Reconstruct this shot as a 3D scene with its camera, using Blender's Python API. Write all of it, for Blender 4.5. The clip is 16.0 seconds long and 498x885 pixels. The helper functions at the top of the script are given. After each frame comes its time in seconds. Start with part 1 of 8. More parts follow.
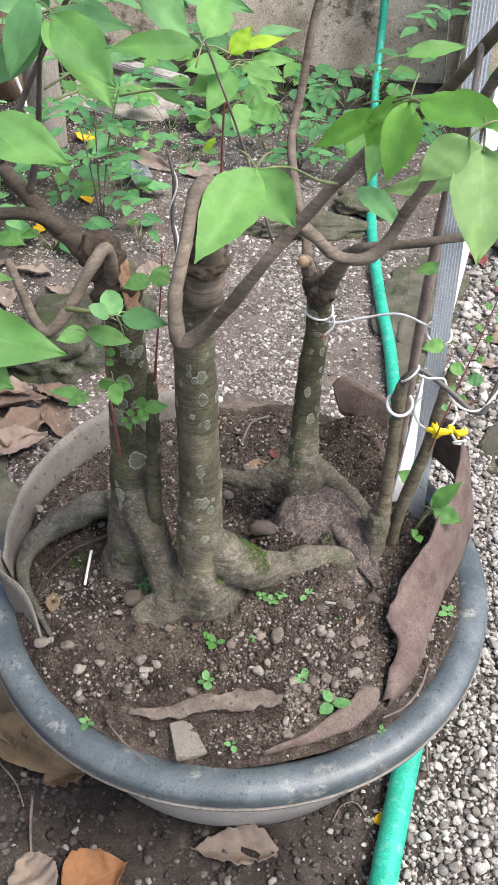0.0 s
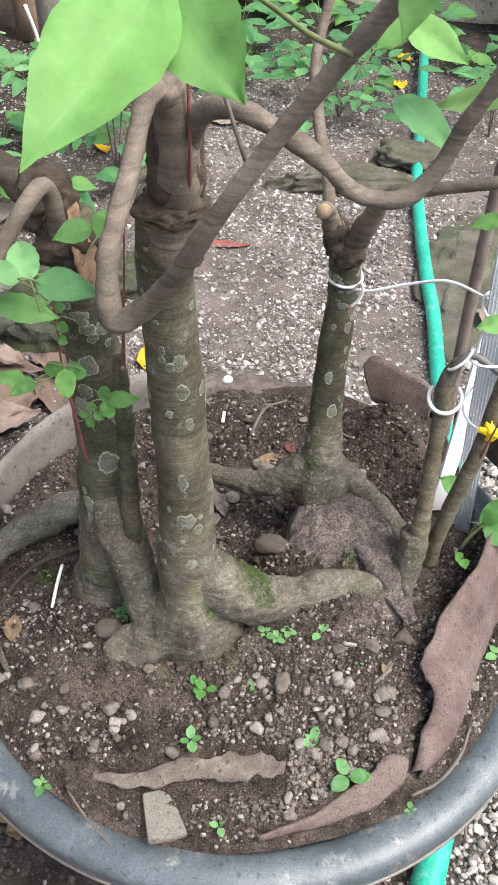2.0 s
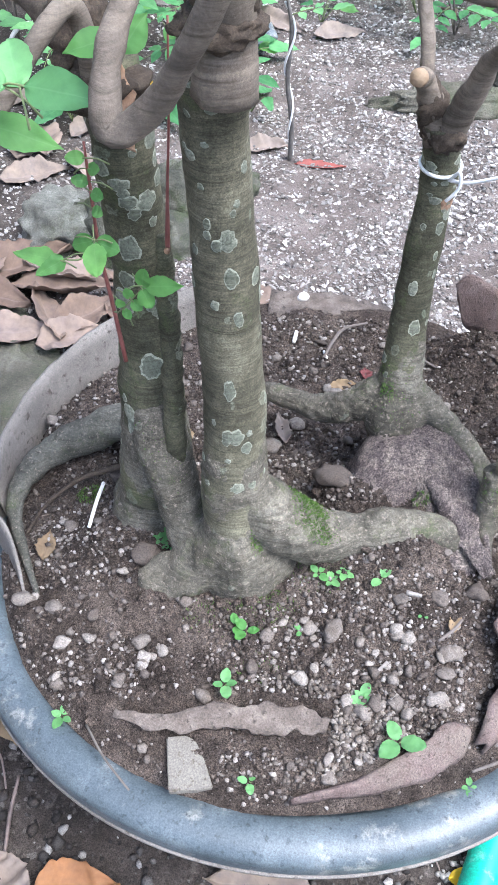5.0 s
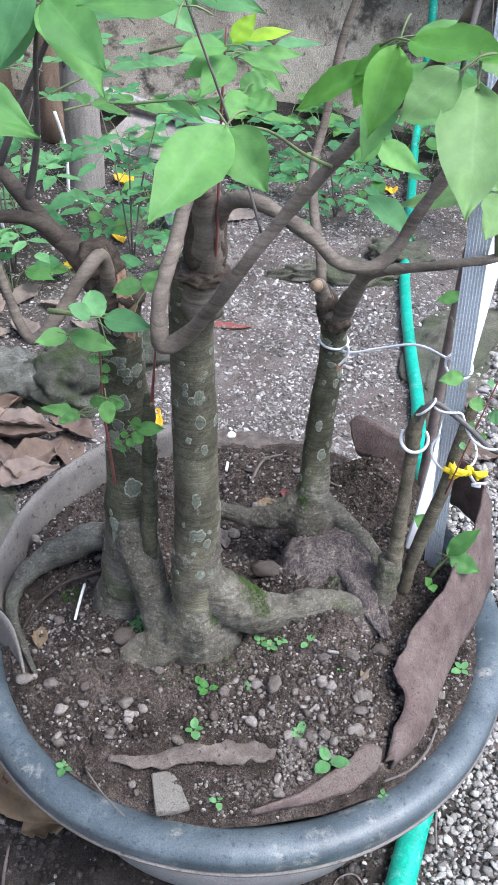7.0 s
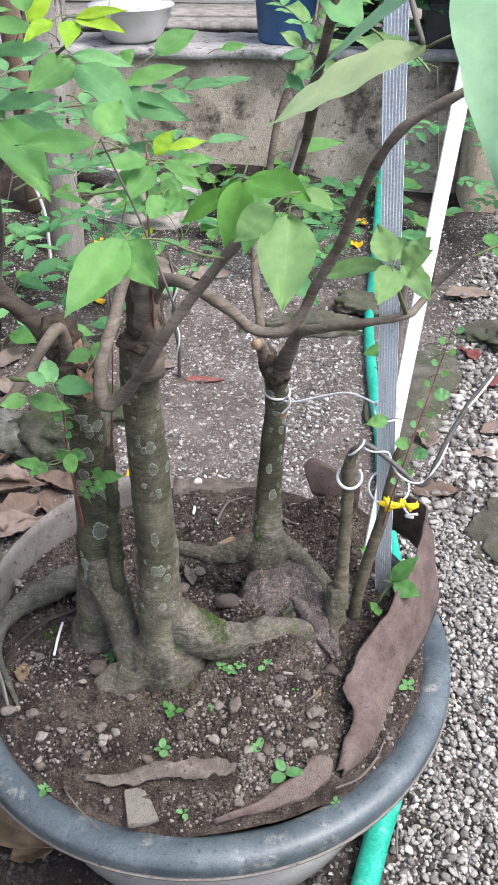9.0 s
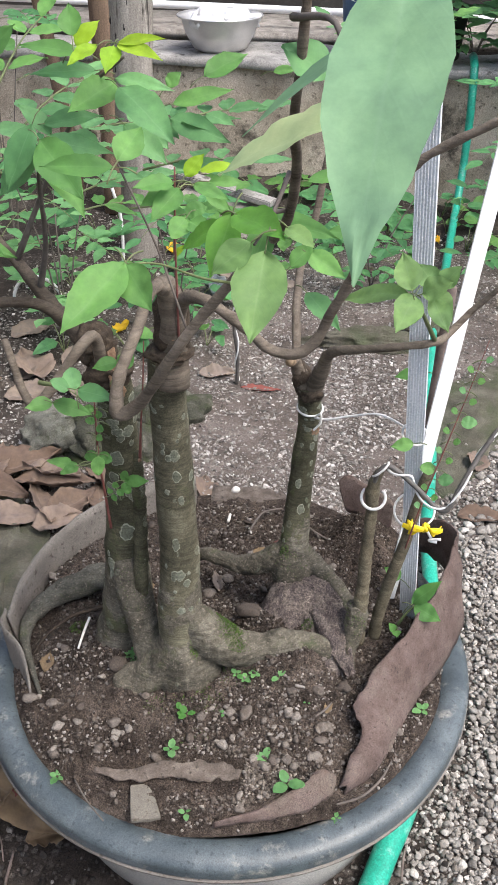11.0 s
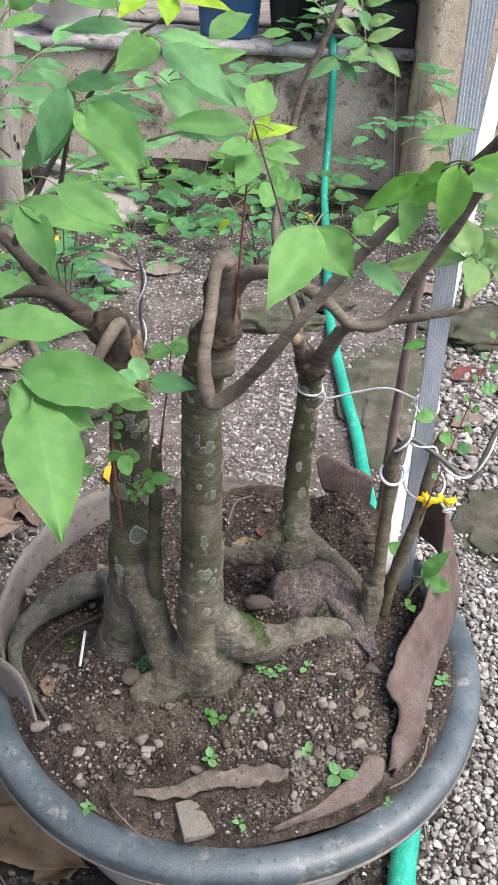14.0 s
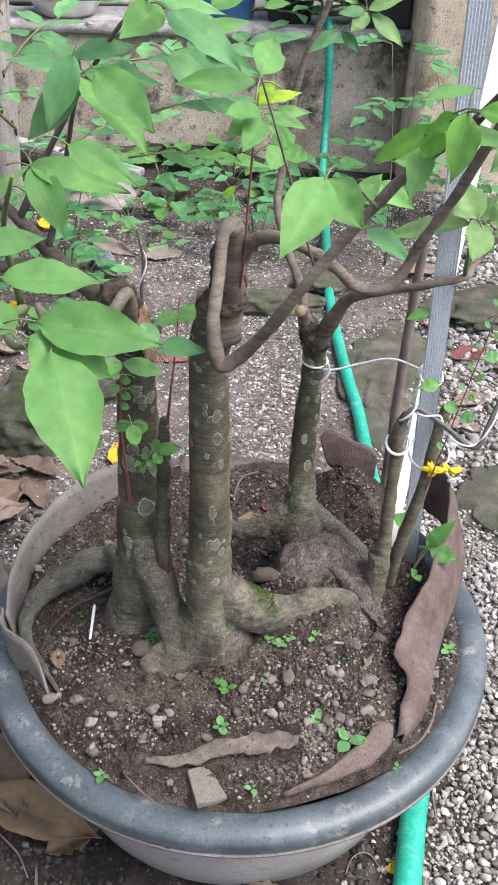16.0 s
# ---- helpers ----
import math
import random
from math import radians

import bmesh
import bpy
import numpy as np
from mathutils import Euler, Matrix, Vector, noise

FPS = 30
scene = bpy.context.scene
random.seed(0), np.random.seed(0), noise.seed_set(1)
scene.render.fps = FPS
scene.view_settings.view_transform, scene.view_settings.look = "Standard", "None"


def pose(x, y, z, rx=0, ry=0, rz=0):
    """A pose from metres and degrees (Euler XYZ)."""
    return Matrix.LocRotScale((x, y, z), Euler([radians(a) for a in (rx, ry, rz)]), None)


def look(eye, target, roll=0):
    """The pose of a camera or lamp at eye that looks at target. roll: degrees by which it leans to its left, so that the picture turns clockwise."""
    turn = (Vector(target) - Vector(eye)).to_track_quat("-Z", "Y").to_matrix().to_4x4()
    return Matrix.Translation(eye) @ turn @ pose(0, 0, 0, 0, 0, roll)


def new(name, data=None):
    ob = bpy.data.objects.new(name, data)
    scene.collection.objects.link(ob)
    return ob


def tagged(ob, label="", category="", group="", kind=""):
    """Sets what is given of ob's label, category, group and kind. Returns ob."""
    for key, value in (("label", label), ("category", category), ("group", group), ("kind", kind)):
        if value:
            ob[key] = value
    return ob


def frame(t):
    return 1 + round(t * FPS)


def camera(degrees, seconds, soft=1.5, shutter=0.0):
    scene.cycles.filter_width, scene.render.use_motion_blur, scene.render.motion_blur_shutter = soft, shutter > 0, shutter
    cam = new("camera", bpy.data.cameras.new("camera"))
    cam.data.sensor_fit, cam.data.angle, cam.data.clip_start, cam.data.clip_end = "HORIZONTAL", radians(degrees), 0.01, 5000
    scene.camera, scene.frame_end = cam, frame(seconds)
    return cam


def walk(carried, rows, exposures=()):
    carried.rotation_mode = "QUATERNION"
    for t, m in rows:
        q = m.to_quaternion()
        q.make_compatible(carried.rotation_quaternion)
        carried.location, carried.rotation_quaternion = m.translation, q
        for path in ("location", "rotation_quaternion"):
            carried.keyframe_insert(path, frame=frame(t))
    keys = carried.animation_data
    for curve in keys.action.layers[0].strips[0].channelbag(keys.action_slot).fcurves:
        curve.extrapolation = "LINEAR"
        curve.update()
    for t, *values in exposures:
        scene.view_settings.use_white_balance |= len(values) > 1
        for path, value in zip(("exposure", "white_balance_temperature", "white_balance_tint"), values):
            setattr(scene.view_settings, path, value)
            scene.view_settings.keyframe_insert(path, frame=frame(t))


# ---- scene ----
cam = camera(31.4, 16.0, 0.5)
PATH = [
    (0, (0.064, -0.038, 0.857), (0.013, 1.472, -0.453), 1.3),
    (0.5, (0.061, -0.041, 0.858), (0.013, 1.469, -0.453), 1.4),
    (1, (0.06, -0.036, 0.854), (0.018, 1.474, -0.457), 1.6),
    (1.5, (0.069, 0.006, 0.824), (0.028, 1.509, -0.495), 1.5),
    (2, (0.084, 0.102, 0.77), (-0.051, 1.551, -0.602), 0.2),
    (2.5, (0.09, 0.153, 0.719), (-0.112, 1.54, -0.708), 0.1),
    (3, (0.094, 0.183, 0.691), (-0.15, 1.52, -0.777), -0.9),
    (3.5, (0.095, 0.203, 0.669), (-0.196, 1.519, -0.809), -1.6),
    (4, (0.098, 0.204, 0.669), (-0.216, 1.511, -0.812), -2.1),
    (4.2, (0.098, 0.2, 0.669), (-0.225, 1.503, -0.814), -2.1),
    (6.3, (0.092, 0.02, 0.783), (-0.162, 1.502, -0.536), 0.5),
    (6.5, (0.09, 0.007, 0.789), (-0.134, 1.515, -0.505), 1.1),
    (7, (0.089, -0.015, 0.814), (-0.049, 1.568, -0.401), 1.9),
    (7.5, (0.089, -0.041, 0.832), (-0.024, 1.571, -0.347), 1.8),
    (8, (0.086, -0.078, 0.849), (-0.005, 1.561, -0.293), 1.1),
    (8.5, (0.096, -0.084, 0.845), (0.01, 1.568, -0.28), 0.5),
    (8.7, (0.112, -0.081, 0.851), (0.008, 1.569, -0.275), 0.1),
    (10.8, (0.176, -0.086, 0.877), (-0.119, 1.548, -0.237), 0.5),
    (11, (0.175, -0.085, 0.875), (-0.127, 1.548, -0.239), 0.4),
    (11.5, (0.17, -0.082, 0.873), (-0.138, 1.55, -0.241), 0.4),
    (12, (0.166, -0.083, 0.873), (-0.144, 1.548, -0.242), 0.5),
    (12.5, (0.14, -0.083, 0.873), (-0.12, 1.557, -0.242), 1.0),
    (13, (0.089, -0.074, 0.859), (-0.014, 1.585, -0.253), 1.7),
    (13.5, (0.045, -0.065, 0.851), (0.06, 1.59, -0.273), 2.3),
    (14, (0.018, -0.068, 0.848), (0.087, 1.583, -0.279), 2.7),
    (14.5, (0.006, -0.074, 0.847), (0.099, 1.577, -0.278), 3.0),
    (15, (0.007, -0.08, 0.843), (0.107, 1.569, -0.284), 2.7),
    (15.5, (0.01, -0.081, 0.839), (0.106, 1.563, -0.296), 2.5),
    (16, (0.012, -0.082, 0.838), (0.083, 1.556, -0.307), 2.0),
]
EXPOSURES = [(0, 1.47, 6600, 10), (1.5, 1.50, 6650, 10), (2.0, 1.65, 6600, 10), (2.5, 1.88, 6450, 10), (3.0, 2.00, 6100, 10), (3.5, 2.06, 5700, 10), (4.2, 2.06, 5700, 10), (6.3, 1.77, 5600, 10), (7.0, 1.45, 5700, 10), (8.0, 1.41, 6050, 10), (8.7, 1.40, 6150, 10), (10.8, 1.18, 6550, 10), (12.5, 1.23, 6550, 10), (14.0, 1.35, 6450, 11), (16.0, 1.43, 6350, 12)]
walk(cam, [(t, look(eye, target, roll)) for t, eye, target, roll in PATH], EXPOSURES)


# ---- light ----
world = bpy.data.worlds.new("overcast_sky")
scene.world = world
world.use_nodes = True
sky = world.node_tree.nodes.new("ShaderNodeTexSky")
sky.sky_type, sky.sun_disc = "NISHITA", False
sky.sun_elevation, sky.sun_rotation = radians(58), radians(115)
sky.air_density, sky.dust_density, sky.ozone_density = 1.0, 4.0, 1.0
world.node_tree.nodes["Background"].inputs[1].default_value = 0.15
world.node_tree.links.new(sky.outputs[0], world.node_tree.nodes["Background"].inputs[0])
sun = new("sun", bpy.data.lights.new("sun", "SUN"))
sun.data.energy, sun.data.angle, sun.data.color = 1.5, radians(30), (1.0, 0.985, 0.965)
sun.matrix_world = look((2.2, -0.2, 4.0), (0.0, 0.7, 0))


# ---- materials ----
def quiet(c, by):
    g = 0.3 * c[0] + 0.6 * c[1] + 0.1 * c[2]
    return tuple(v + (g - v) * by for v in c)


def tree_of(name):
    m = bpy.data.materials.new(name)
    m.use_nodes = True
    t = m.node_tree
    return m, t, t.nodes["Principled BSDF"]


def place_of(t, scale=(1, 1, 1), local=False):
    src = t.nodes.new("ShaderNodeTexCoord" if local else "ShaderNodeNewGeometry")
    mp = t.nodes.new("ShaderNodeMapping")
    mp.inputs["Scale"].default_value = scale
    t.links.new(src.outputs["Object" if local else "Position"], mp.inputs["Vector"])
    return mp.outputs["Vector"]


def noise_of(t, where, scale, detail=6, rough=0.6, distort=0.0):
    n = t.nodes.new("ShaderNodeTexNoise")
    n.inputs["Scale"].default_value, n.inputs["Detail"].default_value = scale, detail
    n.inputs["Roughness"].default_value, n.inputs["Distortion"].default_value = rough, distort
    t.links.new(where, n.inputs["Vector"])
    return n.outputs["Fac"]


def ramp(t, fac, stops):
    r = t.nodes.new("ShaderNodeValToRGB")
    while len(r.color_ramp.elements) < len(stops):
        r.color_ramp.elements.new(0.5)
    for e, (p, c) in zip(r.color_ramp.elements, stops):
        e.position, e.color = p, (*c, 1) if len(c) == 3 else c
    t.links.new(fac, r.inputs["Fac"])
    return r.outputs["Color"]


def grey(t, fac, lo, hi):
    return ramp(t, fac, [(lo, (0, 0, 0)), (hi, (1, 1, 1))])


def mix(t, fac, a, b, how="MIX"):
    m = t.nodes.new("ShaderNodeMix")
    m.data_type, m.blend_type = "RGBA", how
    for sock, v in ((m.inputs[0], fac), (m.inputs[6], a), (m.inputs[7], b)):
        if isinstance(v, (int, float)):
            sock.default_value = v
        elif isinstance(v, tuple):
            sock.default_value = (*v, 1)
        else:
            t.links.new(v, sock)
    return m.outputs[2]


def bump(t, bsdf, height, strength, dist):
    b = t.nodes.new("ShaderNodeBump")
    b.inputs["Strength"].default_value, b.inputs["Distance"].default_value = strength, dist
    t.links.new(height, b.inputs["Height"])
    t.links.new(b.outputs["Normal"], bsdf.inputs["Normal"])


def speckle(t, where, col, scale, by=0.8, lo=0.16, hi=0.86):
    """The finest grain of a surface: dark pores and pale dust."""
    n = noise_of(t, where, scale, 2, 0.7)
    return mix(t, by, col, ramp(t, n, [(0.30, (lo, lo, lo)), (0.5, (0.5, 0.5, 0.5)), (0.70, (hi, hi * 0.99, hi * 0.97))]), "OVERLAY"), n


def per_piece(t, island=False):
    n = t.nodes.new("ShaderNodeNewGeometry" if island else "ShaderNodeObjectInfo")
    return n.outputs["Random Per Island" if island else "Random"]


def surface(name, stops, scale, fine=None, rough=0.8, bump_by=0.3, bump_dist=0.002, stretch=(1, 1, 1), metal=0.0, stain=None, spec=0.4, local=False, mute=0.4, pits=0.0, dust=0.0):
    """A weathered surface: a colour ramp over coarse noise, fine grain, a stain with soft edges, relief."""
    m, t, b = tree_of(name)
    p = place_of(t, stretch, local)
    coarse = noise_of(t, p, scale)
    col = ramp(t, coarse, [(at, quiet(c, mute)) for at, c in stops])
    grain = noise_of(t, p, fine or scale * 9, 5, 0.65)
    col = mix(t, 0.75, col, ramp(t, grain, [(0.25, (0.45, 0.45, 0.45)), (0.5, (0.5, 0.5, 0.5)), (0.78, (0.66, 0.66, 0.66))]), "OVERLAY")
    if stain:
        colour, size, lo, hi = stain
        col = mix(t, grey(t, noise_of(t, p, size, 5, 0.7), lo, hi), col, quiet(colour, mute))
    if pits:
        dots = noise_of(t, p, pits, 3, 0.6)
        col = mix(t, grey(t, dots, 0.58, 0.72), col, tuple(0.55 * v for v in stops[0][1]))
        grain = mix(t, 0.5, grain, dots)
    if dust:
        col, tiny = speckle(t, place_of(t), col, dust, 0.45)
        grain = mix(t, 0.4, grain, tiny)
    t.links.new(col, b.inputs["Base Color"])
    b.inputs["Roughness"].default_value, b.inputs["Metallic"].default_value = rough, metal
    b.inputs["Specular IOR Level"].default_value = spec
    bump(t, b, grain, bump_by, bump_dist)
    return m


def pebble_material(name, stops, island):
    m, t, b = tree_of(name)
    p = place_of(t)
    col = ramp(t, per_piece(t, island), [(at, quiet(c, 0.35)) for at, c in stops])
    n = noise_of(t, p, 260, 4, 0.7)
    col = mix(t, 0.8, col, ramp(t, n, [(0.3, (0.36, 0.34, 0.32)), (0.55, (0.52, 0.52, 0.52)), (0.75, (0.62, 0.62, 0.62))]), "OVERLAY")
    col = mix(t, grey(t, noise_of(t, p, 60, 4, 0.7), 0.52, 0.78), col, (0.075, 0.06, 0.048))
    col, tiny = speckle(t, p, col, 1100, 0.7, 0.22, 0.76)
    t.links.new(col, b.inputs["Base Color"])
    b.inputs["Roughness"].default_value, b.inputs["Specular IOR Level"].default_value = 0.92, 0.15
    bump(t, b, n, 0.5, 0.001)
    return m


def leaf_material(name, dark, light, island=False, glow=0.35, vein=True, rough=0.45):
    """Thin leaf: two greens by piece, paler veins along the blade, some light let through."""
    m, t, b = tree_of(name)
    uv = t.nodes.new("ShaderNodeUVMap").outputs["UV"]
    p = place_of(t)
    col = mix(t, per_piece(t, island), dark, light)
    n = noise_of(t, p, 160, 5, 0.65)
    col = mix(t, 0.75, col, ramp(t, n, [(0.3, (0.38, 0.39, 0.40)), (0.7, (0.60, 0.60, 0.57))]), "OVERLAY")
    col = mix(t, 0.7, col, ramp(t, noise_of(t, p, 45, 3, 0.5), [(0.3, (0.40, 0.41, 0.43)), (0.7, (0.60, 0.59, 0.53))]), "OVERLAY")
    if vein:
        sep = t.nodes.new("ShaderNodeSeparateXYZ")
        t.links.new(uv, sep.inputs[0])
        off = t.nodes.new("ShaderNodeMath")
        off.operation = "SUBTRACT"
        off.inputs[1].default_value = 0.5
        t.links.new(sep.outputs[0], off.inputs[0])
        wide = t.nodes.new("ShaderNodeMath")
        wide.operation = "ABSOLUTE"
        t.links.new(off.outputs[0], wide.inputs[0])
        rib = ramp(t, wide.outputs[0], [(0.0, (1, 1, 1)), (0.035, (0, 0, 0))])
        slant = t.nodes.new("ShaderNodeMath")
        slant.operation = "MULTIPLY_ADD"
        slant.inputs[1].default_value = -0.55
        t.links.new(wide.outputs[0], slant.inputs[0])
        t.links.new(sep.outputs[1], slant.inputs[2])
        saw = t.nodes.new("ShaderNodeMath")
        saw.operation = "PINGPONG"
        saw.inputs[1].default_value = 0.055
        t.links.new(slant.outputs[0], saw.inputs[0])
        side = ramp(t, saw.outputs[0], [(0.0, (1, 1, 1)), (0.012, (0, 0, 0))])
        pale = tuple(min(1, 0.55 * (c + 0.12) + 0.45 * c) for c in light)
        col = mix(t, mix(t, 0.04, (0, 0, 0), side), col, pale)
        col = mix(t, mix(t, 0.20, (0, 0, 0), rib), col, pale)
        bump(t, b, mix(t, 0.12, n, side), 0.25, 0.0006)
    t.links.new(col, b.inputs["Base Color"])
    b.inputs["Roughness"].default_value, b.inputs["Specular IOR Level"].default_value = rough + 0.12, 0.3
    thin = t.nodes.new("ShaderNodeBsdfTranslucent")
    t.links.new(mix(t, 0.35, col, tuple(min(1, c * 1.5) for c in light)), thin.inputs["Color"])
    add = t.nodes.new("ShaderNodeMixShader")
    add.inputs[0].default_value = glow
    t.links.new(b.outputs[0], add.inputs[1])
    t.links.new(thin.outputs[0], add.inputs[2])
    t.links.new(add.outputs[0], t.nodes["Material Output"].inputs["Surface"])
    return m


def bark_material(name, dark, light, lichen=0.0, moss=0.0, ring=220.0, grit=0.0, relief=0.0014, rough=1.0):
    """Grey-brown bark with blotches, fine level wrinkles, pale pores, soft lichens and moss stains."""
    m, t, b = tree_of(name)
    p = place_of(t)
    flat = place_of(t, (16, 16, ring))
    broad = noise_of(t, p, 22, 7, 0.72)
    col = ramp(t, broad, [(0.34, dark), (0.5, tuple(0.55 * a + 0.45 * c for a, c in zip(dark, light))), (0.64, light)])
    blotch = noise_of(t, p, 120, 5, 0.7, 0.6)
    col = mix(t, 0.45 * rough, col, ramp(t, blotch, [(0.34, (0.28, 0.27, 0.24)), (0.5, (0.5, 0.5, 0.5)), (0.68, (0.70, 0.705, 0.68))]), "OVERLAY")
    wr = noise_of(t, flat, 1.0, 6, 0.75, 0.8)
    col = mix(t, 0.80, col, ramp(t, wr, [(0.34, (0.25, 0.24, 0.22)), (0.5, (0.5, 0.5, 0.5)), (0.66, (0.72, 0.715, 0.70))]), "OVERLAY")
    grain = noise_of(t, p, 520, 4, 0.75)
    col = mix(t, 0.45 * rough, col, ramp(t, grain, [(0.33, (0.22, 0.21, 0.19)), (0.5, (0.5, 0.5, 0.5)), (0.69, (0.78, 0.77, 0.74))]), "OVERLAY")
    if lichen:
        v = t.nodes.new("ShaderNodeTexVoronoi")
        v.inputs["Scale"].default_value = 60
        wob = t.nodes.new("ShaderNodeVectorMath")
        wob.operation = "ADD"
        nv = t.nodes.new("ShaderNodeTexNoise")
        nv.inputs["Scale"].default_value, nv.inputs["Detail"].default_value = 130, 4
        t.links.new(p, nv.inputs["Vector"])
        sc = t.nodes.new("ShaderNodeVectorMath")
        sc.operation = "SCALE"
        sc.inputs["Scale"].default_value = 0.012
        t.links.new(nv.outputs["Color"], sc.inputs[0])
        t.links.new(p, wob.inputs[0])
        t.links.new(sc.outputs[0], wob.inputs[1])
        t.links.new(wob.outputs[0], v.inputs["Vector"])
        sep = t.nodes.new("ShaderNodeSeparateColor")
        t.links.new(v.outputs["Color"], sep.inputs[0])
        size = t.nodes.new("ShaderNodeMath")
        size.operation = "MULTIPLY_ADD"
        size.inputs[1].default_value, size.inputs[2].default_value = 0.60, lichen - 0.60
        t.links.new(sep.outputs[0], size.inputs[0])
        edge = t.nodes.new("ShaderNodeMath")
        edge.operation = "SUBTRACT"
        t.links.new(size.outputs[0], edge.inputs[0])
        t.links.new(v.outputs["Distance"], edge.inputs[1])
        spot = ramp(t, edge.outputs[0], [(0.0, (0, 0, 0)), (0.04, (0.9, 0.9, 0.9)), (0.10, (0.55, 0.55, 0.55)), (0.2, (0.30, 0.30, 0.30))])
        spot = mix(t, 1.0, spot, ramp(t, grain, [(0.35, (0.35, 0.35, 0.35)), (0.6, (1, 1, 1))]), "MULTIPLY")
        col = mix(t, mix(t, 0.55, (0, 0, 0), spot), col, mix(t, sep.outputs[1], (0.20, 0.23, 0.165), (0.31, 0.32, 0.25)))
    if moss:
        col = mix(t, grey(t, noise_of(t, p, 34, 7, 0.8), 0.66 - moss * 0.2, 0.84 - moss * 0.2), col, (0.060, 0.078, 0.028))
    col, tiny = speckle(t, p, col, 1150, 0.45 * rough, 0.14, 0.88)
    if grit:
        col = mix(t, grey(t, noise_of(t, p, 380, 4, 0.8), 0.60 - grit * 0.1, 0.70), col, (0.26, 0.22, 0.18))
    t.links.new(col, b.inputs["Base Color"])
    b.inputs["Roughness"].default_value, b.inputs["Specular IOR Level"].default_value = 0.86, 0.22
    bump(t, b, mix(t, 0.3, mix(t, 0.35, mix(t, 0.5, wr, grain), blotch), tiny), 0.9, relief)
    return m


def halved(t, v):
    n = t.nodes.new("ShaderNodeMath")
    n.operation = "MULTIPLY"
    n.inputs[1].default_value = 0.5
    t.links.new(v, n.inputs[0])
    return n.outputs[0]


def path_material():
    """Dark damp soil with a pale dusty trodden path through it."""
    m, t, b = tree_of("trodden_soil")
    p = place_of(t)
    n = noise_of(t, p, 11, 7, 0.7)
    grain = noise_of(t, p, 360, 5, 0.7)
    dark = ramp(t, n, [(0.32, (0.014, 0.012, 0.0105)), (0.52, (0.036, 0.030, 0.026)), (0.70, (0.078, 0.066, 0.057))])
    pale = ramp(t, n, [(0.3, (0.050, 0.041, 0.036)), (0.5, (0.098, 0.082, 0.073)), (0.72, (0.175, 0.151, 0.137))])
    far = t.nodes.new("ShaderNodeVectorMath")
    far.operation = "MULTIPLY_ADD"
    far.inputs[1].default_value = (1 / 0.54, 1 / 0.80, 0)
    far.inputs[2].default_value = (-0.06 / 0.54, -1.45 / 0.80, 0)
    t.links.new(p, far.inputs[0])
    d = t.nodes.new("ShaderNodeVectorMath")
    d.operation = "LENGTH"
    t.links.new(far.outputs[0], d.inputs[0])
    bed = t.nodes.new("ShaderNodeVectorMath")
    bed.operation = "MULTIPLY_ADD"
    bed.inputs[1].default_value = (1 / 0.62, 1 / 1.35, 0)
    bed.inputs[2].default_value = (-0.82 / 0.62, -0.95 / 1.35, 0)
    t.links.new(p, bed.inputs[0])
    d2 = t.nodes.new("ShaderNodeVectorMath")
    d2.operation = "LENGTH"
    t.links.new(bed.outputs[0], d2.inputs[0])
    both = t.nodes.new("ShaderNodeMath")
    both.operation = "MINIMUM"
    t.links.new(d.outputs["Value"], both.inputs[0])
    t.links.new(d2.outputs["Value"], both.inputs[1])
    edge = t.nodes.new("ShaderNodeMath")
    edge.operation = "MULTIPLY_ADD"
    edge.inputs[1].default_value = 1.1
    t.links.new(noise_of(t, p, 5, 5, 0.65), edge.inputs[0])
    t.links.new(both.outputs[0], edge.inputs[2])
    worn = ramp(t, halved(t, edge.outputs[0]), [(0.62, (1, 1, 1)), (0.86, (0, 0, 0))])
    col = mix(t, worn, dark, pale)
    height = grain
    for size, share, seed in ((95, 0.42, 3.0), (210, 0.50, 11.0)):
        wob = t.nodes.new("ShaderNodeVectorMath")
        wob.operation = "ADD"
        wob.inputs[1].default_value = (seed, 0.4 * seed, 0)
        t.links.new(p, wob.inputs[0])
        cell = t.nodes.new("ShaderNodeTexVoronoi")
        cell.inputs["Scale"].default_value = size
        t.links.new(wob.outputs[0], cell.inputs["Vector"])
        sep = t.nodes.new("ShaderNodeSeparateColor")
        t.links.new(cell.outputs["Color"], sep.inputs[0])
        chip = mix(t, 1.0, ramp(t, cell.outputs["Distance"], [(0.30, (1, 1, 1)), (0.46, (0, 0, 0))]), ramp(t, sep.outputs[0], [(share, (0, 0, 0)), (share + 0.04, (1, 1, 1))]), "MULTIPLY")
        heap = mix(t, 1.0, ramp(t, noise_of(t, p, 9, 4, 0.7), [(0.46, (0.06, 0.06, 0.06)), (0.60, (1, 1, 1))]), mix(t, worn, (0.22, 0.22, 0.22), (1, 1, 1)), "MULTIPLY")
        chip = mix(t, 1.0, chip, heap, "MULTIPLY")
        col = mix(t, chip, col, ramp(t, sep.outputs[1], [(0.0, (0.115, 0.099, 0.088)), (0.5, (0.235, 0.210, 0.190)), (0.85, (0.37, 0.342, 0.315)), (1.0, (0.54, 0.52, 0.49))]))
        height = mix(t, 0.5, height, chip)
    col = mix(t, 0.8, col, ramp(t, grain, [(0.28, (0.30, 0.30, 0.30)), (0.5, (0.5, 0.5, 0.5)), (0.74, (0.74, 0.73, 0.72))]), "OVERLAY")
    col, tiny = speckle(t, p, col, 900, 0.8, 0.16, 0.84)
    t.links.new(col, b.inputs["Base Color"])
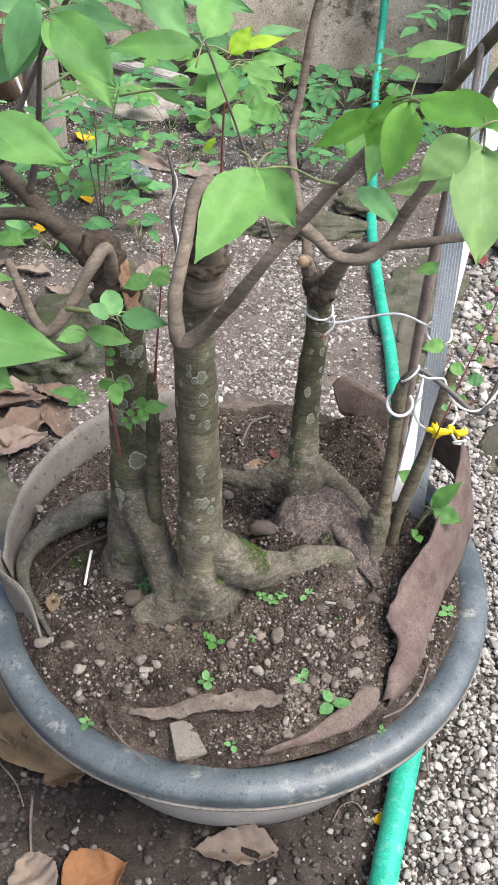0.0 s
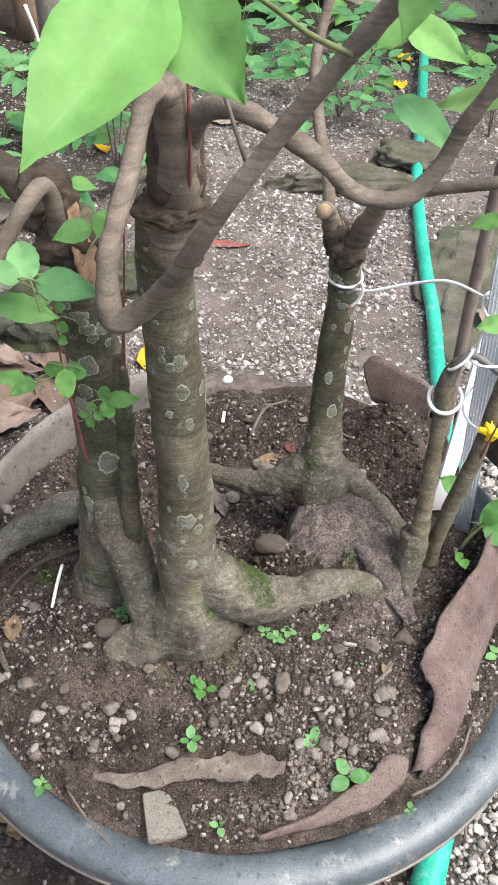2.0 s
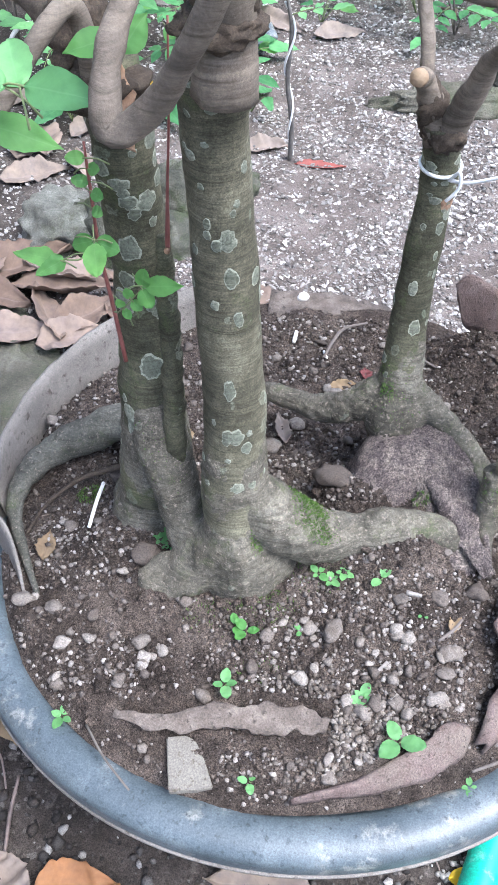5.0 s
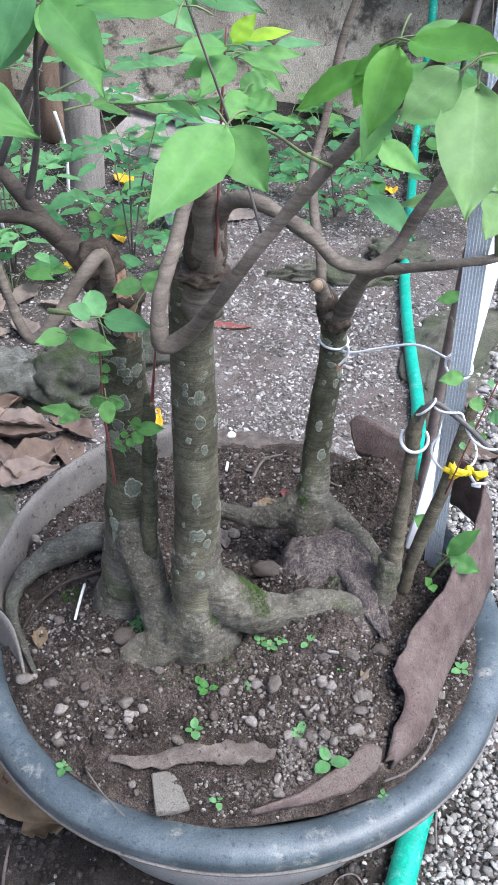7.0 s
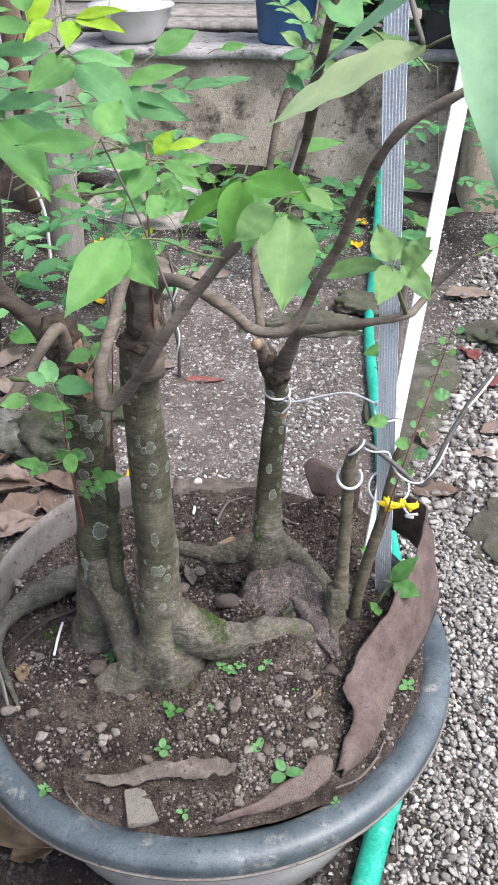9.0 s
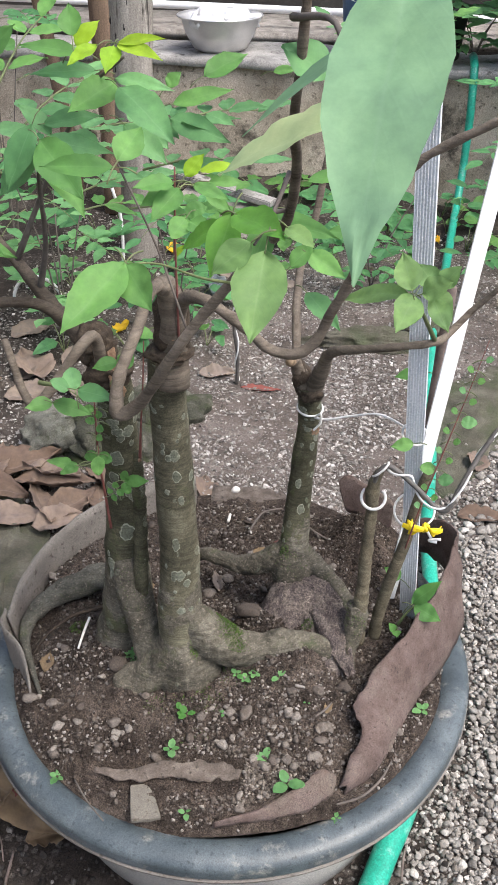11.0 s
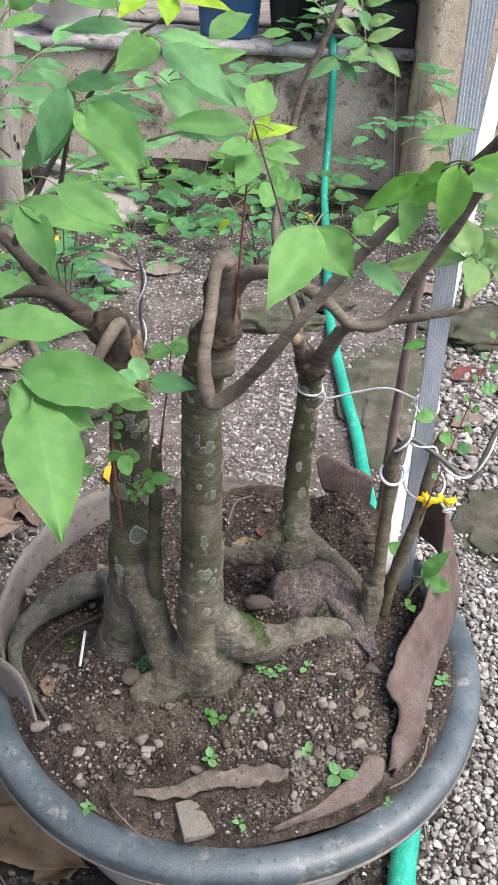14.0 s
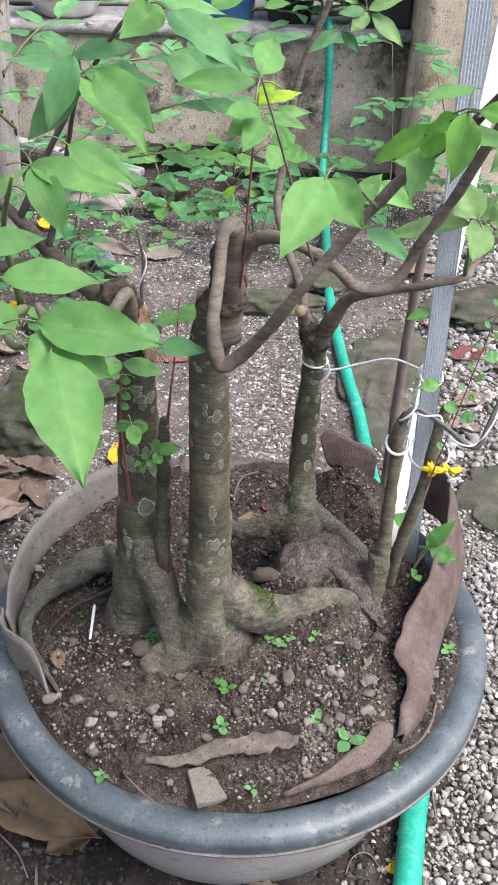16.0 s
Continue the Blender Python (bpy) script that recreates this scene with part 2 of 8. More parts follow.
    b.inputs["Roughness"].default_value, b.inputs["Specular IOR Level"].default_value = 0.95, 0.15
    bump(t, b, height, 1.0, 0.007)
    return m


def deadwood_material():
    """Weathered purple-brown dead wood: pale and dark fibres that sweep round a hollow, with dust in the pits."""
    m, t, b = tree_of("grey_deadwood")
    p = place_of(t)
    at = t.nodes.new("ShaderNodeVectorMath")
    at.operation = "MULTIPLY_ADD"
    at.inputs[1].default_value = (1.0, 1.15, 0.3)
    at.inputs[2].default_value = (-0.112, -0.605, -0.075)
    t.links.new(p, at.inputs[0])
    rings = t.nodes.new("ShaderNodeTexWave")
    rings.wave_type, rings.rings_direction = "RINGS", "SPHERICAL"
    for name, value in (("Scale", 70.0), ("Distortion", 24.0), ("Detail", 7.0), ("Detail Scale", 2.2), ("Detail Roughness", 0.70)):
        rings.inputs[name].default_value = value
    t.links.new(at.outputs[0], rings.inputs["Vector"])
    big = noise_of(t, p, 62, 6, 0.7, 0.8)
    fine = noise_of(t, p, 520, 5, 0.75)
    col = ramp(t, big, [(0.32, (0.080, 0.066, 0.066)), (0.47, (0.155, 0.130, 0.122)), (0.60, (0.240, 0.204, 0.180)), (0.72, (0.36, 0.315, 0.27))])
    col = mix(t, 0.60, col, ramp(t, rings.outputs["Fac"], [(0.08, (0.22, 0.21, 0.215)), (0.5, (0.5, 0.49, 0.48)), (0.92, (0.76, 0.74, 0.71))]), "OVERLAY")
    col = mix(t, 0.8, col, ramp(t, fine, [(0.33, (0.22, 0.22, 0.22)), (0.5, (0.5, 0.5, 0.5)), (0.68, (0.78, 0.77, 0.75))]), "OVERLAY")
    col, tiny = speckle(t, p, col, 1100, 0.8, 0.14, 0.88)
    t.links.new(col, b.inputs["Base Color"])
    b.inputs["Roughness"].default_value, b.inputs["Specular IOR Level"].default_value = 0.9, 0.2
    bump(t, b, mix(t, 0.7, rings.outputs["Fac"], fine), 1.0, 0.003)
    return m


def soil_material():
    """Crumbly brown soil: clods at three sizes, pale dust on some, shade painted between."""
    m, t, b = tree_of("potting_soil")
    p = place_of(t)
    v = t.nodes.new("ShaderNodeTexVoronoi")
    v.inputs["Scale"].default_value = 260
    t.links.new(p, v.inputs["Vector"])
    clod = noise_of(t, p, 95, 6, 0.75)
    fine = noise_of(t, p, 620, 5, 0.75)
    col = ramp(t, noise_of(t, p, 24, 6, 0.7), [(0.3, (0.040, 0.031, 0.0255)), (0.52, (0.082, 0.065, 0.054)), (0.75, (0.160, 0.130, 0.110))])
    col = mix(t, 0.85, col, ramp(t, clod, [(0.34, (0.20, 0.195, 0.19)), (0.5, (0.5, 0.5, 0.5)), (0.70, (0.74, 0.73, 0.715))]), "OVERLAY")
    col = mix(t, 0.85, col, ramp(t, fine, [(0.33, (0.16, 0.16, 0.16)), (0.5, (0.5, 0.5, 0.5)), (0.69, (0.82, 0.81, 0.79))]), "OVERLAY")
    col, tiny = speckle(t, p, col, 1250, 0.9, 0.10, 0.92)
    t.links.new(col, b.inputs["Base Color"])
    b.inputs["Roughness"].default_value, b.inputs["Specular IOR Level"].default_value = 0.96, 0.12
    bump(t, b, mix(t, 0.3, mix(t, 0.4, mix(t, 0.5, clod, fine), v.outputs["Distance"]), tiny), 1.0, 0.009)
    return m


M_TRUNK = bark_material("trunk_bark", (0.044, 0.041, 0.027), (0.143, 0.134, 0.094), 0.40, 0.50, 620)
M_TRUNKDARK = bark_material("mossy_trunk_bark", (0.030, 0.029, 0.018), (0.108, 0.103, 0.068), 0.42, 0.66, 620)
M_ROOT = bark_material("root_bark", (0.050, 0.045, 0.034), (0.135, 0.124, 0.099), 0.24, 0.60, 460, 0.50, 0.003)
M_ROOTDARK = bark_material("mossy_root_bark", (0.046, 0.045, 0.037), (0.115, 0.112, 0.094), 0.15, 0.55, 500, 0.4, 0.004)
M_BRANCH = bark_material("branch_bark", (0.080, 0.066, 0.052), (0.185, 0.153, 0.124), 0.0, 0.0, 240, 0.0, 0.0012, 0.4)
M_BRANCHDARK = bark_material("dark_branch_bark", (0.045, 0.035, 0.027), (0.110, 0.089, 0.070), 0.0, 0.25, 200, 0.0, 0.0012, 0.5)
M_STUB = bark_material("young_stem_bark", (0.07, 0.06, 0.042), (0.16, 0.14, 0.098), 0.2, 0.25, 120)
M_DEADWOOD = deadwood_material()
M_CUT = surface("cut_wood", [(0.3, (0.20, 0.115, 0.07)), (0.7, (0.36, 0.235, 0.15))], 110, 600, 0.9, 0.8, 0.001, stain=((0.10, 0.055, 0.035), 120, 0.5, 0.7), mute=0.0)
M_SAWN = surface("sawn_face", [(0.3, (0.208, 0.141, 0.0859)), (0.7, (0.318, 0.233, 0.153))], 110, 600, 0.85, mute=0.0)
M_SOIL = soil_material()
M_GROUND = path_material()
M_PEBBLE = pebble_material("soil_pebbles", [(0.0, (0.066, 0.049, 0.038)), (0.4, (0.115, 0.091, 0.072)), (0.75, (0.170, 0.140, 0.112)), (1.0, (0.235, 0.203, 0.168))], False)
M_PEBBLES = pebble_material("soil_grit", [(0.0, (0.030, 0.021, 0.016)), (0.35, (0.075, 0.054, 0.042)), (0.6, (0.125, 0.099, 0.081)), (0.85, (0.195, 0.164, 0.138)), (1.0, (0.30, 0.262, 0.225))], True)
M_GRAVEL = pebble_material("grey_gravel", [(0.0, (0.135, 0.122, 0.105)), (0.35, (0.235, 0.216, 0.188)), (0.75, (0.33, 0.305, 0.27)), (1.0, (0.46, 0.43, 0.385))], True)
M_GRAVEL1 = pebble_material("grey_gravel_stone", [(0.0, (0.135, 0.122, 0.105)), (0.35, (0.235, 0.216, 0.188)), (0.75, (0.33, 0.305, 0.27)), (1.0, (0.46, 0.43, 0.385))], False)
M_CHIPS = pebble_material("path_chips", [(0.0, (0.080, 0.069, 0.060)), (0.4, (0.180, 0.162, 0.145)), (0.8, (0.31, 0.288, 0.262)), (1.0, (0.50, 0.475, 0.445))], True)
M_STONES = pebble_material("soil_stone_bits", [(0.0, (0.020, 0.017, 0.015)), (0.55, (0.042, 0.036, 0.032)), (0.85, (0.085, 0.076, 0.068)), (0.95, (0.16, 0.148, 0.135)), (1.0, (0.30, 0.285, 0.262))], True)
M_TANGRIT = pebble_material("tan_grit", [(0.0, (0.0697, 0.0533, 0.0394)), (0.5, (0.123, 0.0968, 0.0722)), (0.85, (0.18, 0.146, 0.112)), (1.0, (0.262, 0.226, 0.18))], True)
M_RIM = surface("blue_grey_plastic", [(0.3, (0.040, 0.052, 0.059)), (0.5, (0.064, 0.080, 0.089)), (0.72, (0.108, 0.127, 0.136))], 26, 420, 0.40, 0.5, 0.0010, stain=((0.23, 0.225, 0.205), 42, 0.57, 0.72), spec=0.5, mute=0.0, pits=240, dust=900)
M_TANLEAF = leaf_material("tan_dead_leaf", (0.165, 0.115, 0.070), (0.24, 0.175, 0.112), False, 0.1, True, 0.75)
M_PINKLEAF = leaf_material("pinkish_dead_leaf", (0.165, 0.130, 0.110), (0.245, 0.200, 0.175), False, 0.1, True, 0.75)
M_TUB = surface("dusty_plastic", [(0.3, (0.30, 0.27, 0.235)), (0.7, (0.46, 0.425, 0.38))], 8, 240, 0.6, 0.1, 0.0008, stain=((0.20, 0.175, 0.15), 30, 0.6, 0.72), dust=700)
M_SHEET = surface("weathered_brown_sheet", [(0.3, (0.066, 0.043, 0.037)), (0.5, (0.108, 0.076, 0.066)), (0.7, (0.155, 0.116, 0.103))], 42, 420, 0.85, 1.0, 0.0026, stain=((0.150, 0.122, 0.100), 20, 0.52, 0.70), mute=0.0, pits=330, dust=1000)
M_SHEETGREY = surface("weathered_grey_sheet", [(0.3, (0.105, 0.088, 0.070)), (0.7, (0.215, 0.183, 0.15))], 20, 300, 0.75, 0.4, 0.001, stain=((0.13, 0.105, 0.075), 40, 0.55, 0.74), pits=160, dust=1000)
M_SHEETDUST = surface("dusty_brown_sheet", [(0.3, (0.060, 0.047, 0.038)), (0.5, (0.105, 0.085, 0.070)), (0.7, (0.165, 0.138, 0.114))], 70, 420, 0.92, 1.0, 0.0025, stain=((0.062, 0.047, 0.038), 60, 0.56, 0.7), mute=0.0, pits=220, dust=1000)
M_SHAG = bark_material("shaggy_bark", (0.03, 0.0225, 0.0165), (0.0788, 0.06, 0.045), 0.0, 0.1, 90)
M_POLE = surface("grey_painted_metal", [(0.3, (0.48, 0.53, 0.58)), (0.7, (0.64, 0.69, 0.74))], 12, 420, 0.5, 0.15, 0.0006, (9, 9, 0.6), stain=((0.16, 0.16, 0.16), 40, 0.68, 0.8), dust=600)
M_WHITE = surface("dirty_white_plastic", [(0.3, (0.70, 0.71, 0.72)), (0.7, (0.82, 0.83, 0.84))], 14, 300, 0.45, 0.08, 0.0004, stain=((0.35, 0.33, 0.30), 40, 0.66, 0.82))
M_WIRE = surface("white_wire", [(0.3, (0.508, 0.5, 0.492)), (0.7, (0.672, 0.672, 0.656))], 80, 400, 0.4, 0.05, 0.0003)
M_WIREDARK = surface("dark_twig_wire", [(0.3, (0.05, 0.045, 0.04)), (0.7, (0.13, 0.115, 0.10))], 80, 400, 0.6, 0.2, 0.0006)
M_YELLOW = surface("yellow_ribbon", [(0.3, (0.70, 0.50, 0.01)), (0.7, (0.88, 0.66, 0.02))], 60, 300, 0.45, 0.1, 0.0005, mute=0.0)
M_HOSE = surface("turquoise_hose", [(0.3, (0.010, 0.24, 0.165)), (0.7, (0.022, 0.34, 0.245))], 20, 160, 0.38, 0.1, 0.0006, stain=((0.22, 0.42, 0.36), 70, 0.55, 0.76), mute=0.0, dust=500)
M_STONE = surface("tan_stone_chip", [(0.3, (0.105, 0.087, 0.061)), (0.7, (0.150, 0.129, 0.095))], 60, 420, 0.9, 0.4, 0.001, pits=260, dust=1000)
M_ROCK = surface("mossy_rock", [(0.3, (0.030, 0.032, 0.022)), (0.55, (0.080, 0.080, 0.060)), (0.75, (0.19, 0.185, 0.155))], 34, 240, 0.95, 1.0, 0.010, stain=((0.045, 0.060, 0.022), 16, 0.48, 0.62), mute=0.0, dust=600)
M_MOUND = surface("mossy_slab", [(0.3, (0.052, 0.049, 0.033)), (0.5, (0.090, 0.084, 0.060)), (0.7, (0.150, 0.138, 0.105))], 22, 260, 0.95, 1.0, 0.006, stain=((0.06, 0.072, 0.034), 12, 0.45, 0.65), mute=0.1, dust=600)
M_WALL = surface("stained_concrete", [(0.3, (0.22, 0.186, 0.140)), (0.5, (0.41, 0.355, 0.282)), (0.72, (0.58, 0.515, 0.428))], 7.5, 170, 0.94, 1.0, 0.007, stain=((0.075, 0.066, 0.052), 5.0, 0.555, 0.64), mute=0.0, pits=70, dust=330)
M_COLUMN = surface("tan_concrete", [(0.3, (0.34, 0.28, 0.205)), (0.7, (0.58, 0.495, 0.39))], 9, 170, 0.92, 1.0, 0.006, stain=((0.17, 0.125, 0.08), 6.0, 0.56, 0.70), mute=0.0, pits=60, dust=330)
M_LUMP = surface("lichened_concrete", [(0.3, (0.075, 0.075, 0.060)), (0.6, (0.17, 0.17, 0.145)), (0.75, (0.30, 0.30, 0.265))], 45, 260, 0.95, 1.0, 0.008, stain=((0.06, 0.065, 0.04), 22, 0.55, 0.68), mute=0.0, dust=600)
M_LEDGE = surface("worn_pale_concrete", [(0.3, (0.18, 0.171, 0.158)), (0.7, (0.378, 0.36, 0.333))], 14, 160, 0.9, 0.6, 0.003, stain=((0.09, 0.081, 0.072), 30, 0.55, 0.66), dust=330)
M_POST = surface("grey_weathered_wood", [(0.3, (0.15, 0.125, 0.10)), (0.7, (0.34, 0.30, 0.25))], 26, 260, 0.9, 0.7, 0.003, (1, 1, 0.12), stain=((0.045, 0.035, 0.028), 22, 0.62, 0.68), dust=350)
M_LOG = surface("brown_log", [(0.3, (0.07, 0.048, 0.033)), (0.7, (0.19, 0.13, 0.09))], 22, 200, 0.9, 0.7, 0.003, (1, 1, 0.2), mute=0.0, dust=350)
M_ALU = surface("dull_aluminium", [(0.3, (0.55, 0.55, 0.55)), (0.7, (0.72, 0.72, 0.72))], 10, 300, 0.38, 0.1, 0.0005, metal=0.7)
M_BLUE = surface("blue_plastic", [(0.3, (0.025, 0.075, 0.18)), (0.7, (0.05, 0.13, 0.27))], 6, 150, 0.4, 0.05, 0.0005, mute=0.0)
M_BLACK = surface("black_plastic", [(0.3, (0.012, 0.012, 0.012)), (0.7, (0.035, 0.035, 0.034))], 8, 150, 0.6, 0.1, 0.001)
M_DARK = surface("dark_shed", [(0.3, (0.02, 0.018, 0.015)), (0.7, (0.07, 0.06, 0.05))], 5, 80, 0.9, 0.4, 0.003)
M_DEADLEAF = leaf_material("dead_leaf", (0.115, 0.078, 0.060), (0.205, 0.156, 0.132), False, 0.12, True, 0.7)
M_YLEAF = leaf_material("yellow_leaf", (0.62, 0.36, 0.02), (0.72, 0.50, 0.03), False, 0.25)
M_LEAF = leaf_material("green_leaf", (0.078, 0.198, 0.052), (0.148, 0.320, 0.088))
M_LEAFBLUE = leaf_material("shaded_green_leaf", (0.085, 0.215, 0.085), (0.165, 0.350, 0.145))
M_LEAFNEAR = leaf_material("soft_green_leaf", (0.16, 0.30, 0.175), (0.20, 0.35, 0.21), False, 0.35, True)
# Base colour raised to imitate light from behind the blade.
M_LEAFBACKLIT = leaf_material("backlit_leaf", (0.42, 0.53, 0.26), (0.50, 0.61, 0.33), False, 0.45)
M_LEAFPALE = leaf_material("pale_green_leaf", (0.130, 0.240, 0.080), (0.175, 0.290, 0.105), False, 0.25)
# Leaf green made brighter and yellower, as if sunlight came through it.
M_LEAFLIT = leaf_material("lit_through_leaf", (0.110, 0.290, 0.042), (0.158, 0.365, 0.064), False, 0.36)
M_WEED = leaf_material("weed_leaf", (0.050, 0.155, 0.062), (0.115, 0.30, 0.115))
M_LEAFYEL = leaf_material("lime_leaf", (0.221, 0.391, 0.0255), (0.323, 0.476, 0.034))
M_SEEDLING = leaf_material("seedling_leaf", (0.075, 0.19, 0.060), (0.14, 0.30, 0.115), False, 0.3, False)
M_BUSH = leaf_material("ground_cover_leaf", (0.03, 0.11, 0.022), (0.10, 0.26, 0.06), True, 0.3, False)
M_MOSS = leaf_material("moss", (0.045, 0.085, 0.018), (0.10, 0.165, 0.035), True, 0.2, False, 0.8)
M_STEM = surface("red_stem", [(0.3, (0.13, 0.04, 0.034)), (0.7, (0.22, 0.085, 0.07))], 60, 300, 0.6, 0.1, 0.0005, mute=0.0)
M_GSTEM = surface("green_stem", [(0.3, (0.085, 0.11, 0.045)), (0.7, (0.15, 0.18, 0.075))], 60, 300, 0.6, 0.1, 0.0005, mute=0.0)
M_TWIG = surface("dark_twig", [(0.3, (0.06, 0.045, 0.035)), (0.7, (0.17, 0.13, 0.10))], 50, 300, 0.85, 0.3, 0.001)
M_BONE = surface("pale_stick", [(0.3, (0.527, 0.476, 0.391)), (0.7, (0.68, 0.646, 0.578))], 70, 300, 0.8, 0.2, 0.0006)
M_RUST = surface("rusty_rod", [(0.3, (0.10, 0.065, 0.05)), (0.7, (0.22, 0.15, 0.12))], 50, 300, 0.85, 0.4, 0.001)
M_PAPER = surface("white_bags", [(0.3, (0.72, 0.72, 0.73)), (0.7, (0.85, 0.85, 0.85))], 30, 200, 0.5, 0.2, 0.002)


def lichen_material():
    """Thin crust that lets the bark's wrinkles show, with a narrow pale broken rim."""
    m, t, b = tree_of("lichen")
    p = place_of(t)
    uv = t.nodes.new("ShaderNodeUVMap").outputs["UV"]
    sep = t.nodes.new("ShaderNodeSeparateXYZ")
    t.links.new(uv, sep.inputs[0])
    n = noise_of(t, p, 560, 4, 0.75)
    wr = noise_of(t, place_of(t, (16, 16, 620)), 1.0, 6, 0.75, 0.8)
    edge = t.nodes.new("ShaderNodeMath")
    edge.operation = "MULTIPLY_ADD"
    edge.inputs[1].default_value = 0.30
    t.links.new(n, edge.inputs[0])
    t.links.new(sep.outputs[0], edge.inputs[2])
    inner = mix(t, per_piece(t), (0.105, 0.112, 0.084), (0.195, 0.202, 0.160))
    col = mix(t, ramp(t, edge.outputs[0], [(0.95, (0, 0, 0)), (1.08, (1, 1, 1))]), inner, (0.225, 0.235, 0.185))
    col = mix(t, 0.6, col, ramp(t, wr, [(0.34, (0.27, 0.27, 0.25)), (0.5, (0.5, 0.5, 0.5)), (0.66, (0.66, 0.66, 0.64))]), "OVERLAY")
    col = mix(t, 0.8, col, ramp(t, n, [(0.33, (0.26, 0.26, 0.25)), (0.5, (0.5, 0.5, 0.5)), (0.69, (0.74, 0.74, 0.72))]), "OVERLAY")
    t.links.new(col, b.inputs["Base Color"])
    b.inputs["Roughness"].default_value, b.inputs["Specular IOR Level"].default_value = 0.9, 0.2
    bump(t, b, mix(t, 0.5, wr, n), 0.9, 0.0014)
    return m


M_LICHEN = lichen_material()


# ---- builders ----
def finish(name, me, material, parent=None, label="", smooth=True):
    if smooth:
        me.polygons.foreach_set("use_smooth", [True] * len(me.polygons))
    if material:
        me.materials.append(material)
    ob = new(name, me)
    if parent is not None:
        ob.parent = parent
    return tagged(ob, label)


def part(name, bm, material, parent=None, label="", smooth=True):
    bmesh.ops.recalc_face_normals(bm, faces=bm.faces)
    me = bpy.data.meshes.new(name)
    bm.to_mesh(me)
    bm.free()
    return finish(name, me, material, parent, label, smooth)


def holder(name, where, label, category, group="", kind=""):
    ob = new(name)
    ob.location = where
    ob.empty_display_size = 0.02
    return tagged(ob, label, category, group, kind)


def hang(child, parent):
    """Make child, built in world metres, a part of a thing whose origin is elsewhere."""
    child.parent = parent
    base = parent.matrix_basis if parent.parent is None else parent.parent.matrix_basis @ parent.matrix_parent_inverse @ parent.matrix_basis
    child.matrix_parent_inverse = base.inverted()
    return child


def spline(points, steps):
    """Smooth line through rows of numbers (Catmull-Rom)."""
    P = np.array(points, float)
    P = np.vstack([2 * P[0] - P[1], P, 2 * P[-1] - P[-2]])
    out = []
    for i in range(1, len(P) - 2):
        a, b, c, d = P[i - 1], P[i], P[i + 1], P[i + 2]
        for k in range(steps):
            u = k / steps
            out.append(0.5 * (2 * b + (c - a) * u + (2 * a - 5 * b + 4 * c - d) * u * u + (3 * b - a - 3 * c + d) * u ** 3))
    out.append(P[-2])
    return np.array(out)


def tube(bm, rows, sides=12, steps=6, lump=0.0, size=30.0, smooth_line=True, flat=1.0, end=0.25):
    """A tapered limb along rows of (x, y, z, radius), closed at both ends, with a lumpy skin."""
    line = spline(rows, steps) if smooth_line else np.array(rows, float)
    rings, side = [], None
    for i, (x, y, z, r) in enumerate(line):
        way = Vector(line[min(i + 1, len(line) - 1)][:3] - line[max(i - 1, 0)][:3]).normalized()
        side = (side - way * side.dot(way)).normalized() if side else way.orthogonal().normalized()
        other = way.cross(side)
        ring = []
        for k in range(sides):
            a = 2 * math.pi * k / sides
            d = side * math.cos(a) + other * math.sin(a) * flat
            q = Vector((x, y, z)) + d * r
            if lump:
                q += d * r * lump * (noise.noise(q * size) + 0.5 * noise.noise(q * size * 2.7))
            ring.append(bm.verts.new(q))
        rings.append(ring)
    for a, b in zip(rings, rings[1:]):
        for k in range(sides):
            bm.faces.new((a[k], a[(k + 1) % sides], b[(k + 1) % sides], b[k]))
    for ring, j, s in ((rings[0], 0, -1), (rings[-1], -1, 1)):
        x, y, z, r = line[j]
        way = Vector(line[j][:3] - line[1 if j == 0 else -2][:3]).normalized()
        tip = bm.verts.new(Vector((x, y, z)) + way * r * end)
        for k in range(sides):
            bm.faces.new((ring[k], ring[(k + 1) % sides], tip))
    return bm


def limb(name, rows, material, parent, label="", **how):
    return part(name, tube(bmesh.new(), rows, **how), material, parent, label)


def blob(bm, where, size, turn=0.0, rough=0.25, detail=2, seed=0.0, fine=2.2):
    """An uneven rounded stone."""
    got = bmesh.ops.create_icosphere(bm, subdivisions=detail, radius=1)["verts"]
    m = pose(*where, 0, 0, turn) @ Matrix.Diagonal((*size, 1))
    for v in got:
        n = v.co.normalized()
        k = 1 + rough * noise.noise(n * 1.1 + Vector((seed, 2 * seed, 0))) + rough * 0.5 * noise.noise(n * fine + Vector((0, seed, seed)))
        v.co = m @ (n * k)
    return bm


def block(bm, lo, hi, bevel=0.0, m=None):
    got = bmesh.ops.create_cube(bm, size=1)["verts"]
    for v in got:
        v.co = Vector([lo[i] + (v.co[i] + 0.5) * (hi[i] - lo[i]) for i in range(3)])
    if bevel:
        edges = {e for v in got for e in v.link_edges}
        done = bmesh.ops.bevel(bm, geom=list(edges), offset=bevel, segments=2, affect="EDGES")
        got = list({v for f in done["faces"] for v in f.verts} | {v for v in got if v.is_valid})
    if m is not None:
        for v in got:
            if v.is_valid:
                v.co = m @ v.co
    return bm


